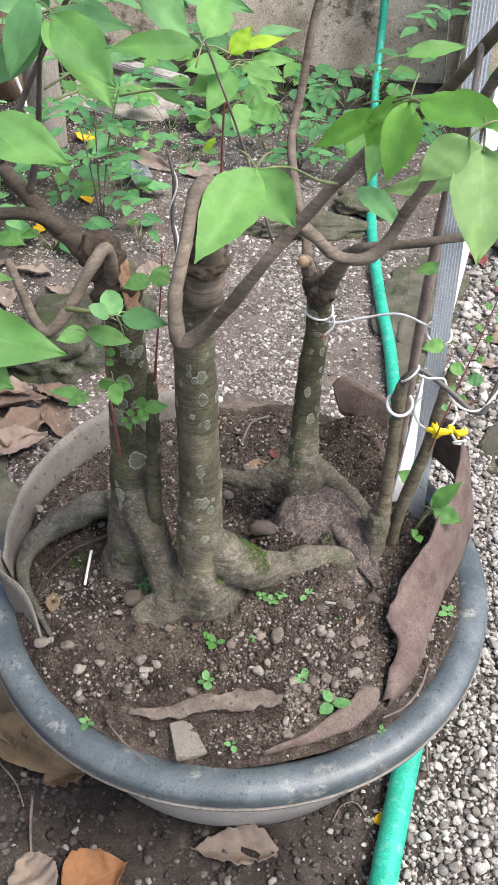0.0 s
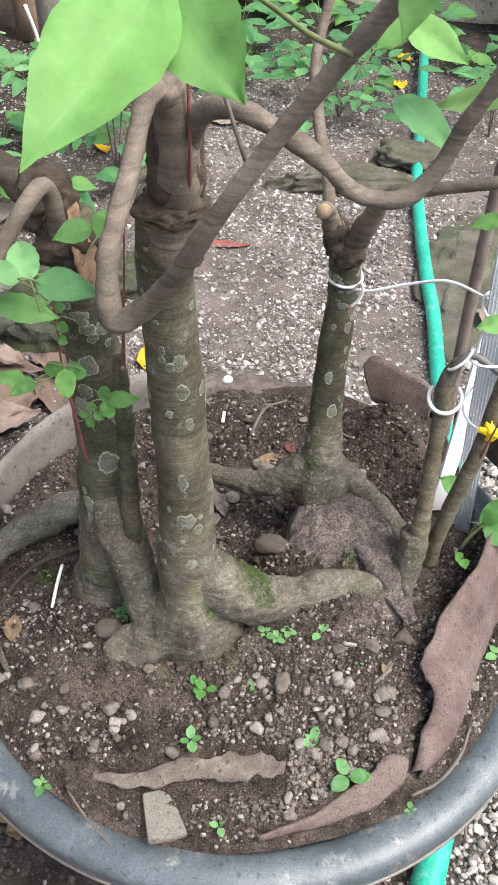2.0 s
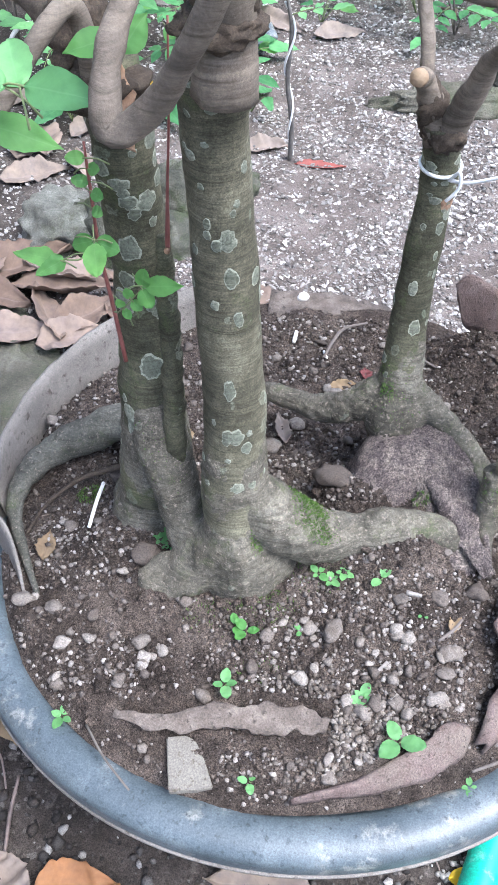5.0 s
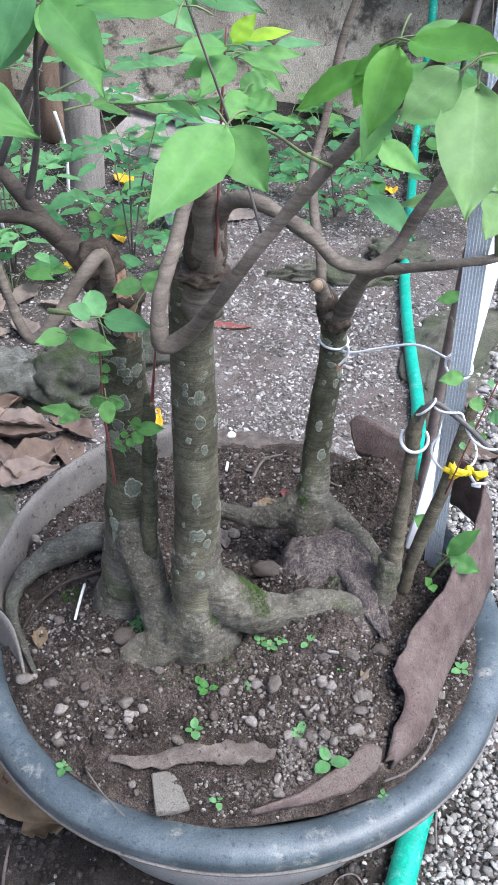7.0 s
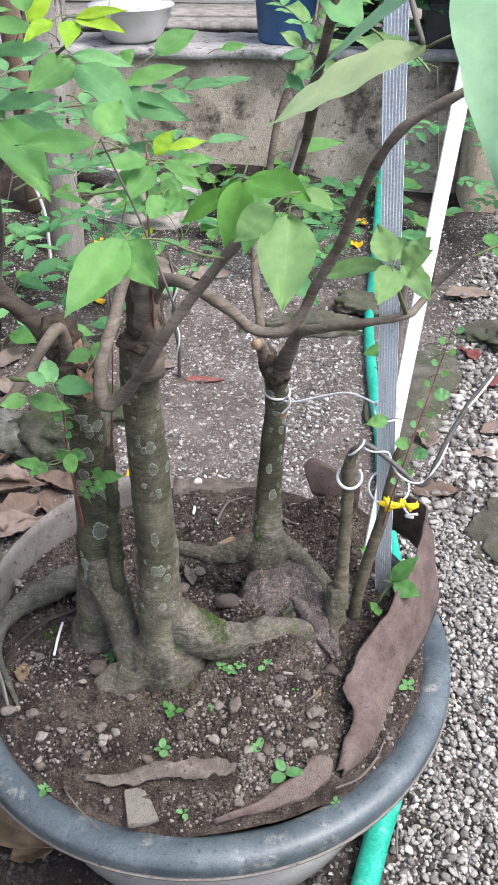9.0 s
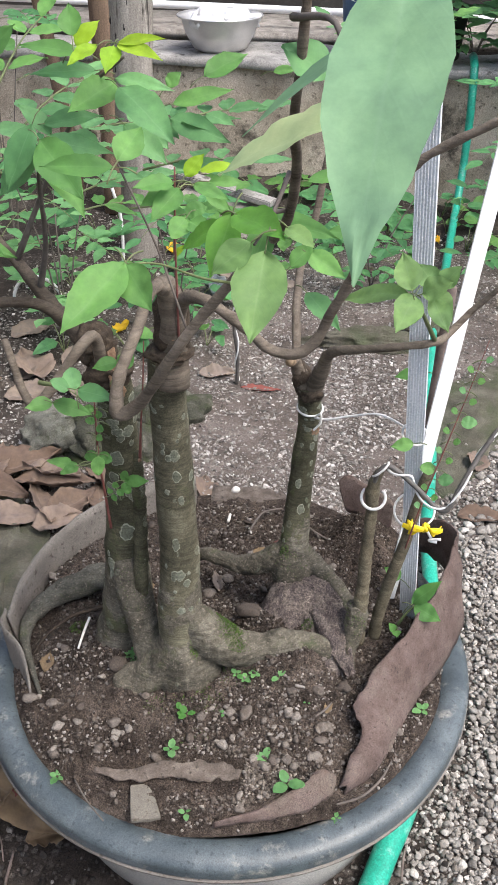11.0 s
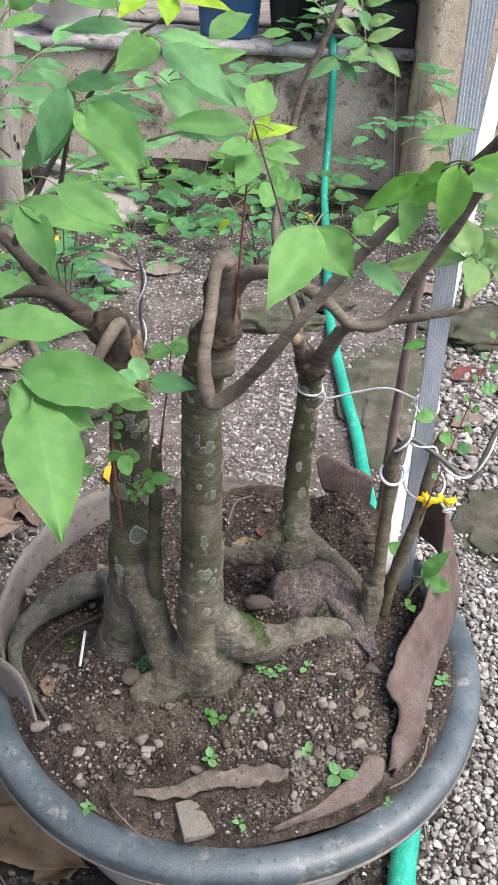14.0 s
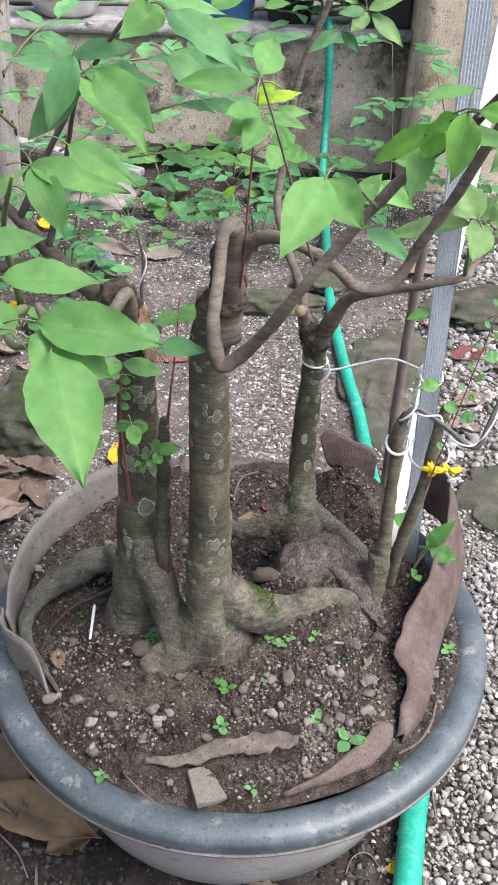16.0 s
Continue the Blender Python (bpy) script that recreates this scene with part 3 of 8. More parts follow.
def lathe(bm, profile, sides, centre, wobble=0.0):
    """A turned shell: profile rows of (radius, height), with its own thickness in the profile."""
    rings = []
    for r, z in profile:
        ring = []
        for k in range(sides):
            a = 2 * math.pi * k / sides
            w = 1 + wobble * noise.noise(Vector((math.cos(a) * 1.5, math.sin(a) * 1.5, z * 3)))
            ring.append(bm.verts.new((centre[0] + r * w * math.cos(a), centre[1] + r * w * math.sin(a), centre[2] + z)))
        rings.append(ring)
    for a, b in zip(rings, rings[1:]):
        for k in range(sides):
            bm.faces.new((a[k], a[(k + 1) % sides], b[(k + 1) % sides], b[k]))
    return bm


def blade_mesh(name, length, width, fold=0.25, droop=0.2, curl=0.0, shape="ovate", nu=14, nv=6, wave=0.04, seed=0.0, torn=0.0):
    """A leaf blade along +Y from its stalk, facing +Z: folded on the midrib, drooping, with a wavy edge."""
    vs, uvs, fs = [], [], []
    for i in range(nu + 1):
        u = i / nu
        if shape == "ovate":
            w = (u ** 0.80) * ((1 - u) ** 1.22) * 3.90 if 0 < u < 1 else 0
        elif shape == "round":
            w = math.sin(math.pi * u ** 0.85) ** 0.6 if 0 < u < 1 else 0
        elif shape == "heart":
            w = (1 - u) ** 0.6 * min(1, 3.5 * u + 0.35)
        else:
            w = (u ** 0.6) * ((1 - u) ** 0.6) * 2.2 if 0 < u < 1 else 0
        w = max(w, 0.015) * width / 2 * (1 + 0.02 * math.sin(u * 31 + seed) + 0.015 * math.sin(u * 53 + 2 * seed))
        rag = [1 + torn * (noise.noise(Vector((u * 9 + seed, k, 0))) + noise.noise(Vector((u * 23 + seed, k, 5)))) for k in (0, 40)]
        a = droop * u
        cy, cz = length * (u - droop * droop * u ** 3 / 6), -length * droop * u * u / 2
        for j in range(nv + 1):
            s = 2 * j / nv - 1
            x = s * w * (rag[0] if s < 0 else rag[1])
            up = abs(s) * w * fold - curl * s * s * w + wave * width * (noise.noise(Vector((u * 5 + seed, s * 1.5, seed))) + 0.6 * abs(s) * noise.noise(Vector((u * 13 + seed, s * 2.5, seed + 4))))
            vs.append((x, cy - up * math.sin(-a) * 0.5, cz + up))
            uvs.append((j / nv, u))
    n = nv + 1
    for i in range(nu):
        for j in range(nv):
            fs.append((i * n + j, i * n + j + 1, (i + 1) * n + j + 1, (i + 1) * n + j))
    me = bpy.data.meshes.new(name)
    me.from_pydata(vs, [], fs)
    uv = me.uv_layers.new(name="UVMap")
    for loop in me.loops:
        uv.data[loop.index].uv = uvs[loop.vertex_index]
    me.polygons.foreach_set("use_smooth", [True] * len(me.polygons))
    return me


def aim(base, tip, face):
    """The pose of a blade from base towards tip, its upper face turned towards the vector face."""
    y = (Vector(tip) - Vector(base)).normalized()
    x = y.cross(Vector(face)).normalized()
    z = x.cross(y)
    m = Matrix((x, y, z)).transposed().to_4x4()
    m.translation = base
    return m


def leaf(name, base, tip, face, width, material, parent, label="", fold=0.25, droop=0.25, shape="ovate", curl=0.0, wave=0.10):
    """One leaf from its stalk to its tip, as a part of a plant."""
    length = (Vector(tip) - Vector(base)).length
    me = blade_mesh(name, length * (1 + droop * droop / 6), width, fold, 0.0, curl, shape, wave=wave, seed=length * 977 + base[0] * 131)
    for v in me.vertices:
        u = v.co.y / length
        v.co.z += droop * length * 0.5 * (u - u * u)
    me.materials.append(material)
    ob = new(name, me)
    ob.matrix_basis = aim(base, tip, face)
    hang(ob, parent)
    return tagged(ob, label)


def scatter(name, spots, material, detail=1, flat=0.7, rough=0.3, label="", category="", parent=None, kind="stuff", smooth=True):
    """Many small stones in one mesh: rows of (x, y, z, radius)."""
    bm = bmesh.new()
    bmesh.ops.create_icosphere(bm, subdivisions=detail, radius=1)
    base = np.array([v.co[:] for v in bm.verts])
    tris = np.array([[v.index for v in f.verts] for f in bm.faces])
    bm.free()
    S = np.array(spots)
    rng = np.random.default_rng(len(S))
    n, k = len(S), len(base)
    kinds = np.array([[1 + rough * noise.noise(Vector(p) * 1.3 + Vector((7.1 * j, 0, 3.3 * j))) for p in base] for j in range(24)])
    pick = rng.integers(0, 24, n)
    stretch = np.stack([rng.uniform(0.75, 1.3, n), rng.uniform(0.7, 1.1, n), rng.uniform(flat * 0.7, flat * 1.3, n)], 1)
    pts = base[None] * kinds[pick][:, :, None] * stretch[:, None, :]
    a, b = rng.uniform(0, 6.283, n), rng.normal(0, 0.35, n)
    c, s, cb, sb = np.cos(a), np.sin(a), np.cos(b), np.sin(b)
    x, y, z = pts[..., 0], pts[..., 1], pts[..., 2]
    x, z = x * cb[:, None] - z * sb[:, None], x * sb[:, None] + z * cb[:, None]
    pts = np.stack([x * c[:, None] - y * s[:, None], x * s[:, None] + y * c[:, None], z], 2) * S[:, None, 3:4] + S[:, None, :3]
    faces = (tris[None] + (np.arange(n) * k)[:, None, None]).reshape(-1, 3)
    me = bpy.data.meshes.new(name)
    me.from_pydata(pts.reshape(-1, 3).tolist(), [], faces.tolist())
    ob = finish(name, me, material, None, label, smooth)
    if parent is not None:
        hang(ob, parent)
    return tagged(ob, "", category, "", kind)


def step(a, b, x):
    u = min(1, max(0, (x - a) / (b - a)))
    return u * u * (3 - 2 * u)


def strip(bm, rows, thick, steps=8, across=4, wave=0.0, ragged=0.0, size=25.0, bulge=0.0):
    """A bent sheet between two edges: rows of (x, y, z, x, y, z), with thickness and uneven edges."""
    line = spline(rows, steps)
    grid = []
    for i, r in enumerate(line):
        a, b = Vector(r[:3]), Vector(r[3:])
        row = []
        lo, hi = (ragged * (noise.noise(e * size * 3) + 0.6 * noise.noise(e * size * 8)) for e in (a, b))
        for j in range(across + 1):
            u = j / across
            u += lo * (1 - u) - hi * u
            q = a.lerp(b, u) + Vector((0.5, 0.1, 0.8)) * bulge * 4 * u * (1 - u)
            q += Vector((noise.noise(q * size), noise.noise(q * size + Vector((9, 0, 0))), noise.noise(q * size + Vector((0, 9, 0))))) * wave
            row.append(bm.verts.new(q))
        grid.append(row)
    faces = [bm.faces.new((p[j], p[j + 1], q[j + 1], q[j])) for p, q in zip(grid, grid[1:]) for j in range(across)]
    bmesh.ops.recalc_face_normals(bm, faces=faces)
    bmesh.ops.solidify(bm, geom=faces, thickness=thick)
    return bm


# ---- ground, wall and what closes the place ----
def ground_height(x, y):
    q = Vector((x, y, 0))
    far = step(3.5, 9, math.hypot(x, y))
    h = 0.010 * noise.noise(q * 3.1) + 0.005 * noise.noise(q * 11)
    h -= 0.012 * (1 - step(0.05, 0.25, math.hypot(x - 0.035, y - 0.558)))
    h += 0.11 * step(2.30, 2.62, y) * (1 - step(0.02, 0.30, x)) * (0.75 + 0.5 * noise.noise(q * 4)) * (1 - step(2.8, 3.2, y))
    return h * (1 - far)


def build_ground():
    xs = np.concatenate([np.linspace(-60, -3, 12), np.linspace(-2.6, -1.05, 14), np.linspace(-1, 1.2, 112), np.linspace(1.3, 2.8, 12), np.linspace(3.2, 60, 12)])
    ys = np.concatenate([np.linspace(-60, -2, 10), np.linspace(-1.5, 0.1, 14), np.linspace(0.15, 2.75, 130), np.linspace(2.85, 4.5, 12), np.linspace(5, 60, 12)])
    vs = [(x, y, ground_height(x, y)) for y in ys for x in xs]
    n = len(xs)
    fs = [(j * n + i, j * n + i + 1, (j + 1) * n + i + 1, (j + 1) * n + i) for j in range(len(ys) - 1) for i in range(n - 1)]
    me = bpy.data.meshes.new("ground")
    me.from_pydata(vs, [], fs)
    return tagged(finish("ground", me, M_GROUND), "dark trodden soil with grey grit and stones", "ground", "", "structure")


ground = build_ground()


def rough_wall(name, lo, hi, material, label, nx, nz, wob=0.012):
    """A cast wall with an uneven face and a worn top edge."""
    bm = bmesh.new()
    block(bm, lo, hi)
    bmesh.ops.subdivide_edges(bm, edges=[e for e in bm.edges if abs(e.verts[0].co.x - e.verts[1].co.x) > 1e-4], cuts=nx, use_grid_fill=True)
    bmesh.ops.subdivide_edges(bm, edges=[e for e in bm.edges if abs(e.verts[0].co.z - e.verts[1].co.z) > 1e-4], cuts=nz, use_grid_fill=True)
    for v in bm.verts:
        q = v.co
        top = 1 if q.z > hi[2] - 1e-4 else 0
        v.co = q + Vector((0, wob * (noise.noise(q * 6) + 0.6 * noise.noise(q * 17)), 0.5 * wob * top * noise.noise(q * 14)))
    return tagged(part(name, bm, material, None, label), label, "wall", "", "structure")


rough_wall("wall_back", (-2.6, 2.52, -0.1), (0.526, 2.72, 0.363), M_WALL, "low stained concrete wall with damp black patches", 60, 8)
rough_wall("wall_top", (-2.6, 2.49, 0.365), (0.526, 2.75, 0.388), M_LEDGE, "worn pale concrete ledge of the low wall", 90, 1, 0.02)
rough_wall("wall_column", (0.528, 2.36, -0.1), (0.95, 2.70, 1.6), M_COLUMN, "tan concrete column of the wall", 12, 24, 0.008)
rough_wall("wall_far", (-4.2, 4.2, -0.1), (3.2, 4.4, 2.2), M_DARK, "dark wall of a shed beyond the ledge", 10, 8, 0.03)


# Out of view: added only to keep sky light off the left side.
rough_wall("unseen_wall_left", (-2.9, -3.0, -0.1), (-2.7, 4.2, 2.8), M_WALL, "unseen plain stained wall added to shade the left side", 24, 10, 0.02)


def build_ledge_boards():
    rail = holder("shelf_rail", (-0.2, 3.05, 0.42), "pale plastic pipe rail above dark boards", "rail", "", "structure")
    for z, r, mat in ((0.44, 0.012, M_WHITE),):
        hang(limb("pipe", [(-1.6, 3.06, z + 0.01, r), (-0.4, 3.06, z, r), (0.45, 3.06, z - 0.01, r)], mat, None), rail)
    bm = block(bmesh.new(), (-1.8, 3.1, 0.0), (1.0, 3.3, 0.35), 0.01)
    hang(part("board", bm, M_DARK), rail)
    bm = block(bmesh.new(), (-1.8, 2.95, 0.355), (1.0, 3.35, 0.385), 0.006)
    hang(part("board", bm, M_POST), rail)


build_ledge_boards()

# ---- the tub ----
CX, CY, RIM_Z, RIM_R = 0.0360, 0.558, 0.181, 0.2340


def build_tub():
    tub = holder("plastic_tub", (CX, CY, 0), "round blue-grey plastic tub full of soil standing on bare ground", "tub")
    body = [(0.0, 0.004), (0.184, 0.003), (0.190, 0.008), (0.198, 0.05), (0.208, 0.10), (0.219, 0.150), (0.226, 0.1615), (0.220, 0.1625), (0.204, 0.10), (0.193, 0.05), (0.184, 0.016), (0.0, 0.012)]
    bm = lathe(bmesh.new(), body, 96, (0, 0, 0), 0.004)
    part("basin", bm, M_TUB, tub, "dusty brown-grey side")
    rim = [(RIM_R + 0.0158, RIM_Z - 0.018), *[(RIM_R + 0.0158 * math.cos(math.radians(a)), RIM_Z - 0.010 + 0.010 * math.sin(math.radians(a))) for a in range(0, 181, 15)], (0.2185, RIM_Z - 0.018), (0.2215, RIM_Z - 0.021), (0.2455, RIM_Z - 0.022), (RIM_R + 0.0158, RIM_Z - 0.018)]
    bm = lathe(bmesh.new(), rim, 128, (0, 0, 0), 0.006)
    part("rim", bm, M_RIM, tub, "rolled blue-grey rim with pale scuffs")
    bm = lathe(bmesh.new(), [(0.2460, RIM_Z - 0.0205), (0.2505, RIM_Z - 0.021), (0.2505, RIM_Z - 0.0228), (0.2450, RIM_Z - 0.0228), (0.2460, RIM_Z - 0.0205)], 128, (0, 0, 0), 0.006)
    part("rim_seam", bm, M_SHEETGREY, tub, "thin pale moulding seam")
    return tub


tub = build_tub()


def soil_height(x, y):
    r = math.hypot(x - CX, y - CY)
    q = Vector((x, y, 0))
    h = 0.2045 + 0.040 * math.exp(-((x - 0.105) ** 2 + (y - 0.525) ** 2) / (2 * 0.052 ** 2))
    h -= 0.020 * step(-0.04, -0.16, x) * (1 - step(0.5, 0.62, y)) + 0.012 * step(0.42, 0.33, y) * step(0.1, -0.02, x)
    h -= 0.020 * step(0.165, 0.205, r) * step(0.15, 0.19, x) * step(0.70, 0.62, y)
    h -= 0.010 * step(0.20, 0.222, r)
    back = step(0.64, 0.72, y) * step(-0.16, -0.08, x)
    h = max(h, 0.1885 + 0.003 * step(0.45, 0.38, y) - 0.0035 * step(0.206, 0.221, r))
    h += 0.012 * math.exp(-((y - 0.480 - 0.25 * (x - 0.06)) / 0.016) ** 2) * step(0.03, 0.06, x) * step(0.155, 0.12, x)
    h -= 0.012 * math.exp(-((x - 0.045) ** 2 + (y - 0.60) ** 2) / (2 * 0.026 ** 2)) - 0.009 * math.exp(-((x - 0.074) ** 2 + (y - 0.538) ** 2) / (2 * 0.016 ** 2))
    h += 0.014 * math.exp(-((x + 0.078) ** 2 + (y - 0.512) ** 2) / (2 * 0.030 ** 2)) + 0.010 * math.exp(-((x - 0.016) ** 2 + (y - 0.458) ** 2) / (2 * 0.026 ** 2)) + 0.007 * math.exp(-((x + 0.045) ** 2 + (y - 0.455) ** 2) / (2 * 0.020 ** 2))
    h -= 0.0095 * step(0.212, 0.2235, r)
    h = h + (0.1965 - 0.006 * step(0.225, 0.252, r) - h) * back * step(0.195, 0.215, r)
    h += 0.042 * math.exp(-((x - 0.165) / 0.042) ** 2 - ((y - 0.728) / (0.040 if y < 0.728 else 0.022)) ** 2)
    lump = 0.0040 * noise.noise(q * 26) + 0.0026 * noise.noise(q * 70) + 0.0030 * abs(noise.noise(q * 150)) + 0.0018 * noise.noise(q * 310)
    return h + lump * (1 - 0.6 * step(0.20, 0.222, r))


def build_soil():
    R, rings, spokes = 0.2235, 150, 460
    vs, fs = [(0, 0, soil_height(CX, CY))], []
    for i in range(1, rings + 1):
        for k in range(spokes):
            a = 2 * math.pi * (k + 0.5 * (i % 2)) / spokes
            r = (R + 0.028 * step(0.45, 0.8, math.sin(a)) * (0.8 + 0.4 * noise.noise(Vector((a * 4, 0, 2))))) * (i / rings) ** 0.85
            x, y = r * math.cos(a), r * math.sin(a)
            vs.append((x, y, soil_height(CX + x, CY + y)))
    for k in range(spokes):
        fs.append((0, 1 + k, 1 + (k + 1) % spokes))
    for i in range(rings - 1):
        a, b = 1 + i * spokes, 1 + (i + 1) * spokes
        for k in range(spokes):
            n = (k + 1) % spokes
            if i % 2:
                fs += [(a + k, b + k, b + n), (a + k, b + n, a + n)]
            else:
                fs += [(a + k, b + k, a + n), (a + n, b + k, b + n)]
    me = bpy.data.meshes.new("potting_soil")
    me.from_pydata(vs, [], fs)
    ob = finish("potting_soil", me, M_SOIL)
    ob.location = (CX, CY, 0)
    return tagged(ob, "dark brown potting soil mounded in the tub with pebbles", "soil", "", "structure")


soil = build_soil()

# ---- the bonsai: three trunks on one spread of roots ----
bonsai = holder("bonsai_tree", (0.03, 0.53, 0.2), "potted tree with three lichen-spotted trunks on bare spreading roots", "tree")


def own(ob):
    return hang(ob, bonsai)


TRUNK_A = [(-0.059, 0.522, 0.235, 0.0245), (-0.0572, 0.524, 0.262, 0.0238), (-0.0572, 0.527, 0.307, 0.0212), (-0.0555, 0.533, 0.352, 0.0192), (-0.0549, 0.535, 0.397, 0.0178), (-0.053, 0.530, 0.455, 0.0160), (-0.053, 0.525, 0.490, 0.0156), (-0.0546, 0.5215, 0.531, 0.0152)]
TRUNK_B = [(0.008, 0.483, 0.255, 0.0225), (0.0055, 0.486, 0.292, 0.0200), (0.0066, 0.491, 0.342, 0.0180), (0.0059, 0.4895, 0.437, 0.0163), (0.0054, 0.485, 0.510, 0.0151), (0.009, 0.476, 0.552, 0.0150), (0.011, 0.472, 0.570, 0.0154)]
TRUNK_C = [(0.095, 0.596, 0.258, 0.0175), (0.0948, 0.602, 0.280, 0.0150), (0.0952, 0.612, 0.305, 0.0136), (0.096, 0.6265, 0.3475, 0.0122), (0.1000, 0.634, 0.400, 0.0110), (0.1012, 0.635, 0.425, 0.0108), (0.1000, 0.6325, 0.448, 0.0112), (0.0990, 0.629, 0.462, 0.0116)]
trunk_a = own(limb("trunk", TRUNK_A, M_TRUNKDARK, None, "trunk with large round pale lichens", sides=32, steps=10, lump=0.10, size=38))
trunk_b = own(limb("trunk", TRUNK_B, M_TRUNK, None, "straight trunk with small pale lichens", sides=32, steps=10, lump=0.08, size=38))
trunk_c = own(limb("trunk", TRUNK_C, M_TRUNKDARK, None, "slender leaning trunk", sides=28, steps=10, lump=0.10, size=42))


FLARES = [
    [(0.0065, 0.489, 0.330, 0.0165), (0.006, 0.487, 0.300, 0.0196), (0.008, 0.484, 0.268, 0.0225), (0.010, 0.481, 0.240, 0.0265), (0.012, 0.478, 0.200, 0.034)],
    [(-0.0572, 0.526, 0.310, 0.0195), (-0.0575, 0.524, 0.282, 0.0222), (-0.060, 0.523, 0.250, 0.0246), (-0.064, 0.524, 0.222, 0.0268), (-0.068, 0.525, 0.185, 0.030)],
    [(0.0955, 0.616, 0.318, 0.0120), (0.0950, 0.607, 0.295, 0.0146), (0.0952, 0.600, 0.280, 0.0180), (0.096, 0.597, 0.270, 0.0222), (0.098, 0.596, 0.258, 0.0235), (0.100, 0.596, 0.225, 0.022)],
    [(0.004, 0.480, 0.250, 0.022), (-0.012, 0.472, 0.226, 0.0195), (-0.030, 0.465, 0.211, 0.0160), (-0.046, 0.463, 0.204, 0.0115), (-0.056, 0.464, 0.198, 0.006)],
    [(-0.054, 0.520, 0.318, 0.0150), (-0.045, 0.507, 0.292, 0.0165), (-0.035, 0.496, 0.264, 0.0158), (-0.026, 0.488, 0.238, 0.0150), (-0.014, 0.479, 0.210, 0.0160)],
    [(0.012, 0.485, 0.285, 0.018), (0.034, 0.484, 0.266, 0.0205), (0.058, 0.488, 0.250, 0.0178), (0.080, 0.497, 0.2455, 0.0138), (0.096, 0.503, 0.2475, 0.0148), (0.118, 0.510, 0.2455, 0.0118), (0.138, 0.512, 0.2400, 0.0112), (0.150, 0.510, 0.230, 0.0080)],
    [(0.090, 0.600, 0.276, 0.016), (0.066, 0.598, 0.264, 0.0128), (0.042, 0.601, 0.252, 0.0105), (0.020, 0.606, 0.252, 0.0082), (0.000, 0.613, 0.250, 0.0066), (-0.016, 0.624, 0.232, 0.006)],
    [(0.098, 0.598, 0.286, 0.013), (0.116, 0.594, 0.274, 0.0096), (0.132, 0.587, 0.266, 0.0080), (0.148, 0.574, 0.258, 0.0078), (0.158, 0.560, 0.250, 0.0092), (0.165, 0.545, 0.235, 0.010)],
    [(0.165, 0.542, 0.276, 0.0105), (0.166, 0.536, 0.256, 0.0108), (0.163, 0.520, 0.238, 0.0062), (0.166, 0.500, 0.224, 0.004)],
]


def build_roots():
    bm = bmesh.new()
    for rows in FLARES:
        tube(bm, rows, sides=18, steps=7, lump=0.16, size=36)
    blob(bm, (-0.034, 0.4645, 0.2065), (0.0235, 0.0165, 0.0205), 8, 0.28, 3, 1.7)
    blob(bm, (0.018, 0.474, 0.222), (0.030, 0.018, 0.026), 14, 0.3, 3, 6.1)
    blob(bm, (0.097, 0.502, 0.250), (0.013, 0.011, 0.0145), 0, 0.4, 3, 3.3)
    ob = part("root_flare", bm, M_ROOT, None, "bare grey-brown roots dusted with soil and moss")
    re = ob.modifiers.new("blend", "REMESH")
    re.mode, re.voxel_size, re.use_smooth_shade = "VOXEL", 0.0014, True
    sm = ob.modifiers.new("soften", "SMOOTH")
    sm.factor, sm.iterations = 0.6, 5
    for name, size, deep in (("coarse_relief", 0.014, 0.0034), ("fine_relief", 0.0035, 0.0014)):
        tex = bpy.data.textures.new(name, "CLOUDS")
        tex.noise_scale, tex.noise_depth = size, 3
        dm = ob.modifiers.new(name, "DISPLACE")
        dm.texture, dm.strength, dm.mid_level, dm.texture_coords = tex, deep, 0.5, "LOCAL"
    own(ob)
    own(limb("root", [(-0.064, 0.545, 0.244, 0.015), (-0.084, 0.580, 0.232, 0.0150), (-0.104, 0.586, 0.225, 0.0142), (-0.131, 0.573, 0.219, 0.0132), (-0.156, 0.556, 0.211, 0.0112), (-0.170, 0.532, 0.203, 0.0085), (-0.167, 0.505, 0.197, 0.0056), (-0.146, 0.472, 0.1945, 0.0034), (-0.128, 0.447, 0.190, 0.0018)], M_ROOTDARK, None, "dark grey-green ribbed root arching over the soil", sides=20, steps=12, lump=0.22, size=70))


def deadwood_top(x, y):
    """The worn hollow of dead wood: a plate that falls from the slender trunk to the front root, with grain that sweeps round its hollow."""
    dx, dy = x - 0.112, (y - 0.526) * 1.15
    a, d = math.atan2(dy, dx), math.hypot(dx, dy)
    w = d + 0.004 * noise.noise(Vector((x, y, 2)) * 60)
    z = 0.2440 + 0.36 * (y - 0.520) - 0.22 * max(0, x - 0.140) - 0.50 * max(0, 0.096 - x)
    z += 0.0034 * noise.noise(Vector((w * 120, a * 1.6, 1.0))) + 0.0030 * noise.noise(Vector((w * 320, a * 2.6, 4.0))) + 0.0016 * noise.noise(Vector((w * 800, a * 5, 2.0))) + 0.0012 * noise.noise(Vector((x, y, 0)) * 260)
    z += 0.0030 * math.exp(-((d - 0.043) / 0.010) ** 2) - 0.0050 * math.exp(-(d / 0.017) ** 2)
    return z


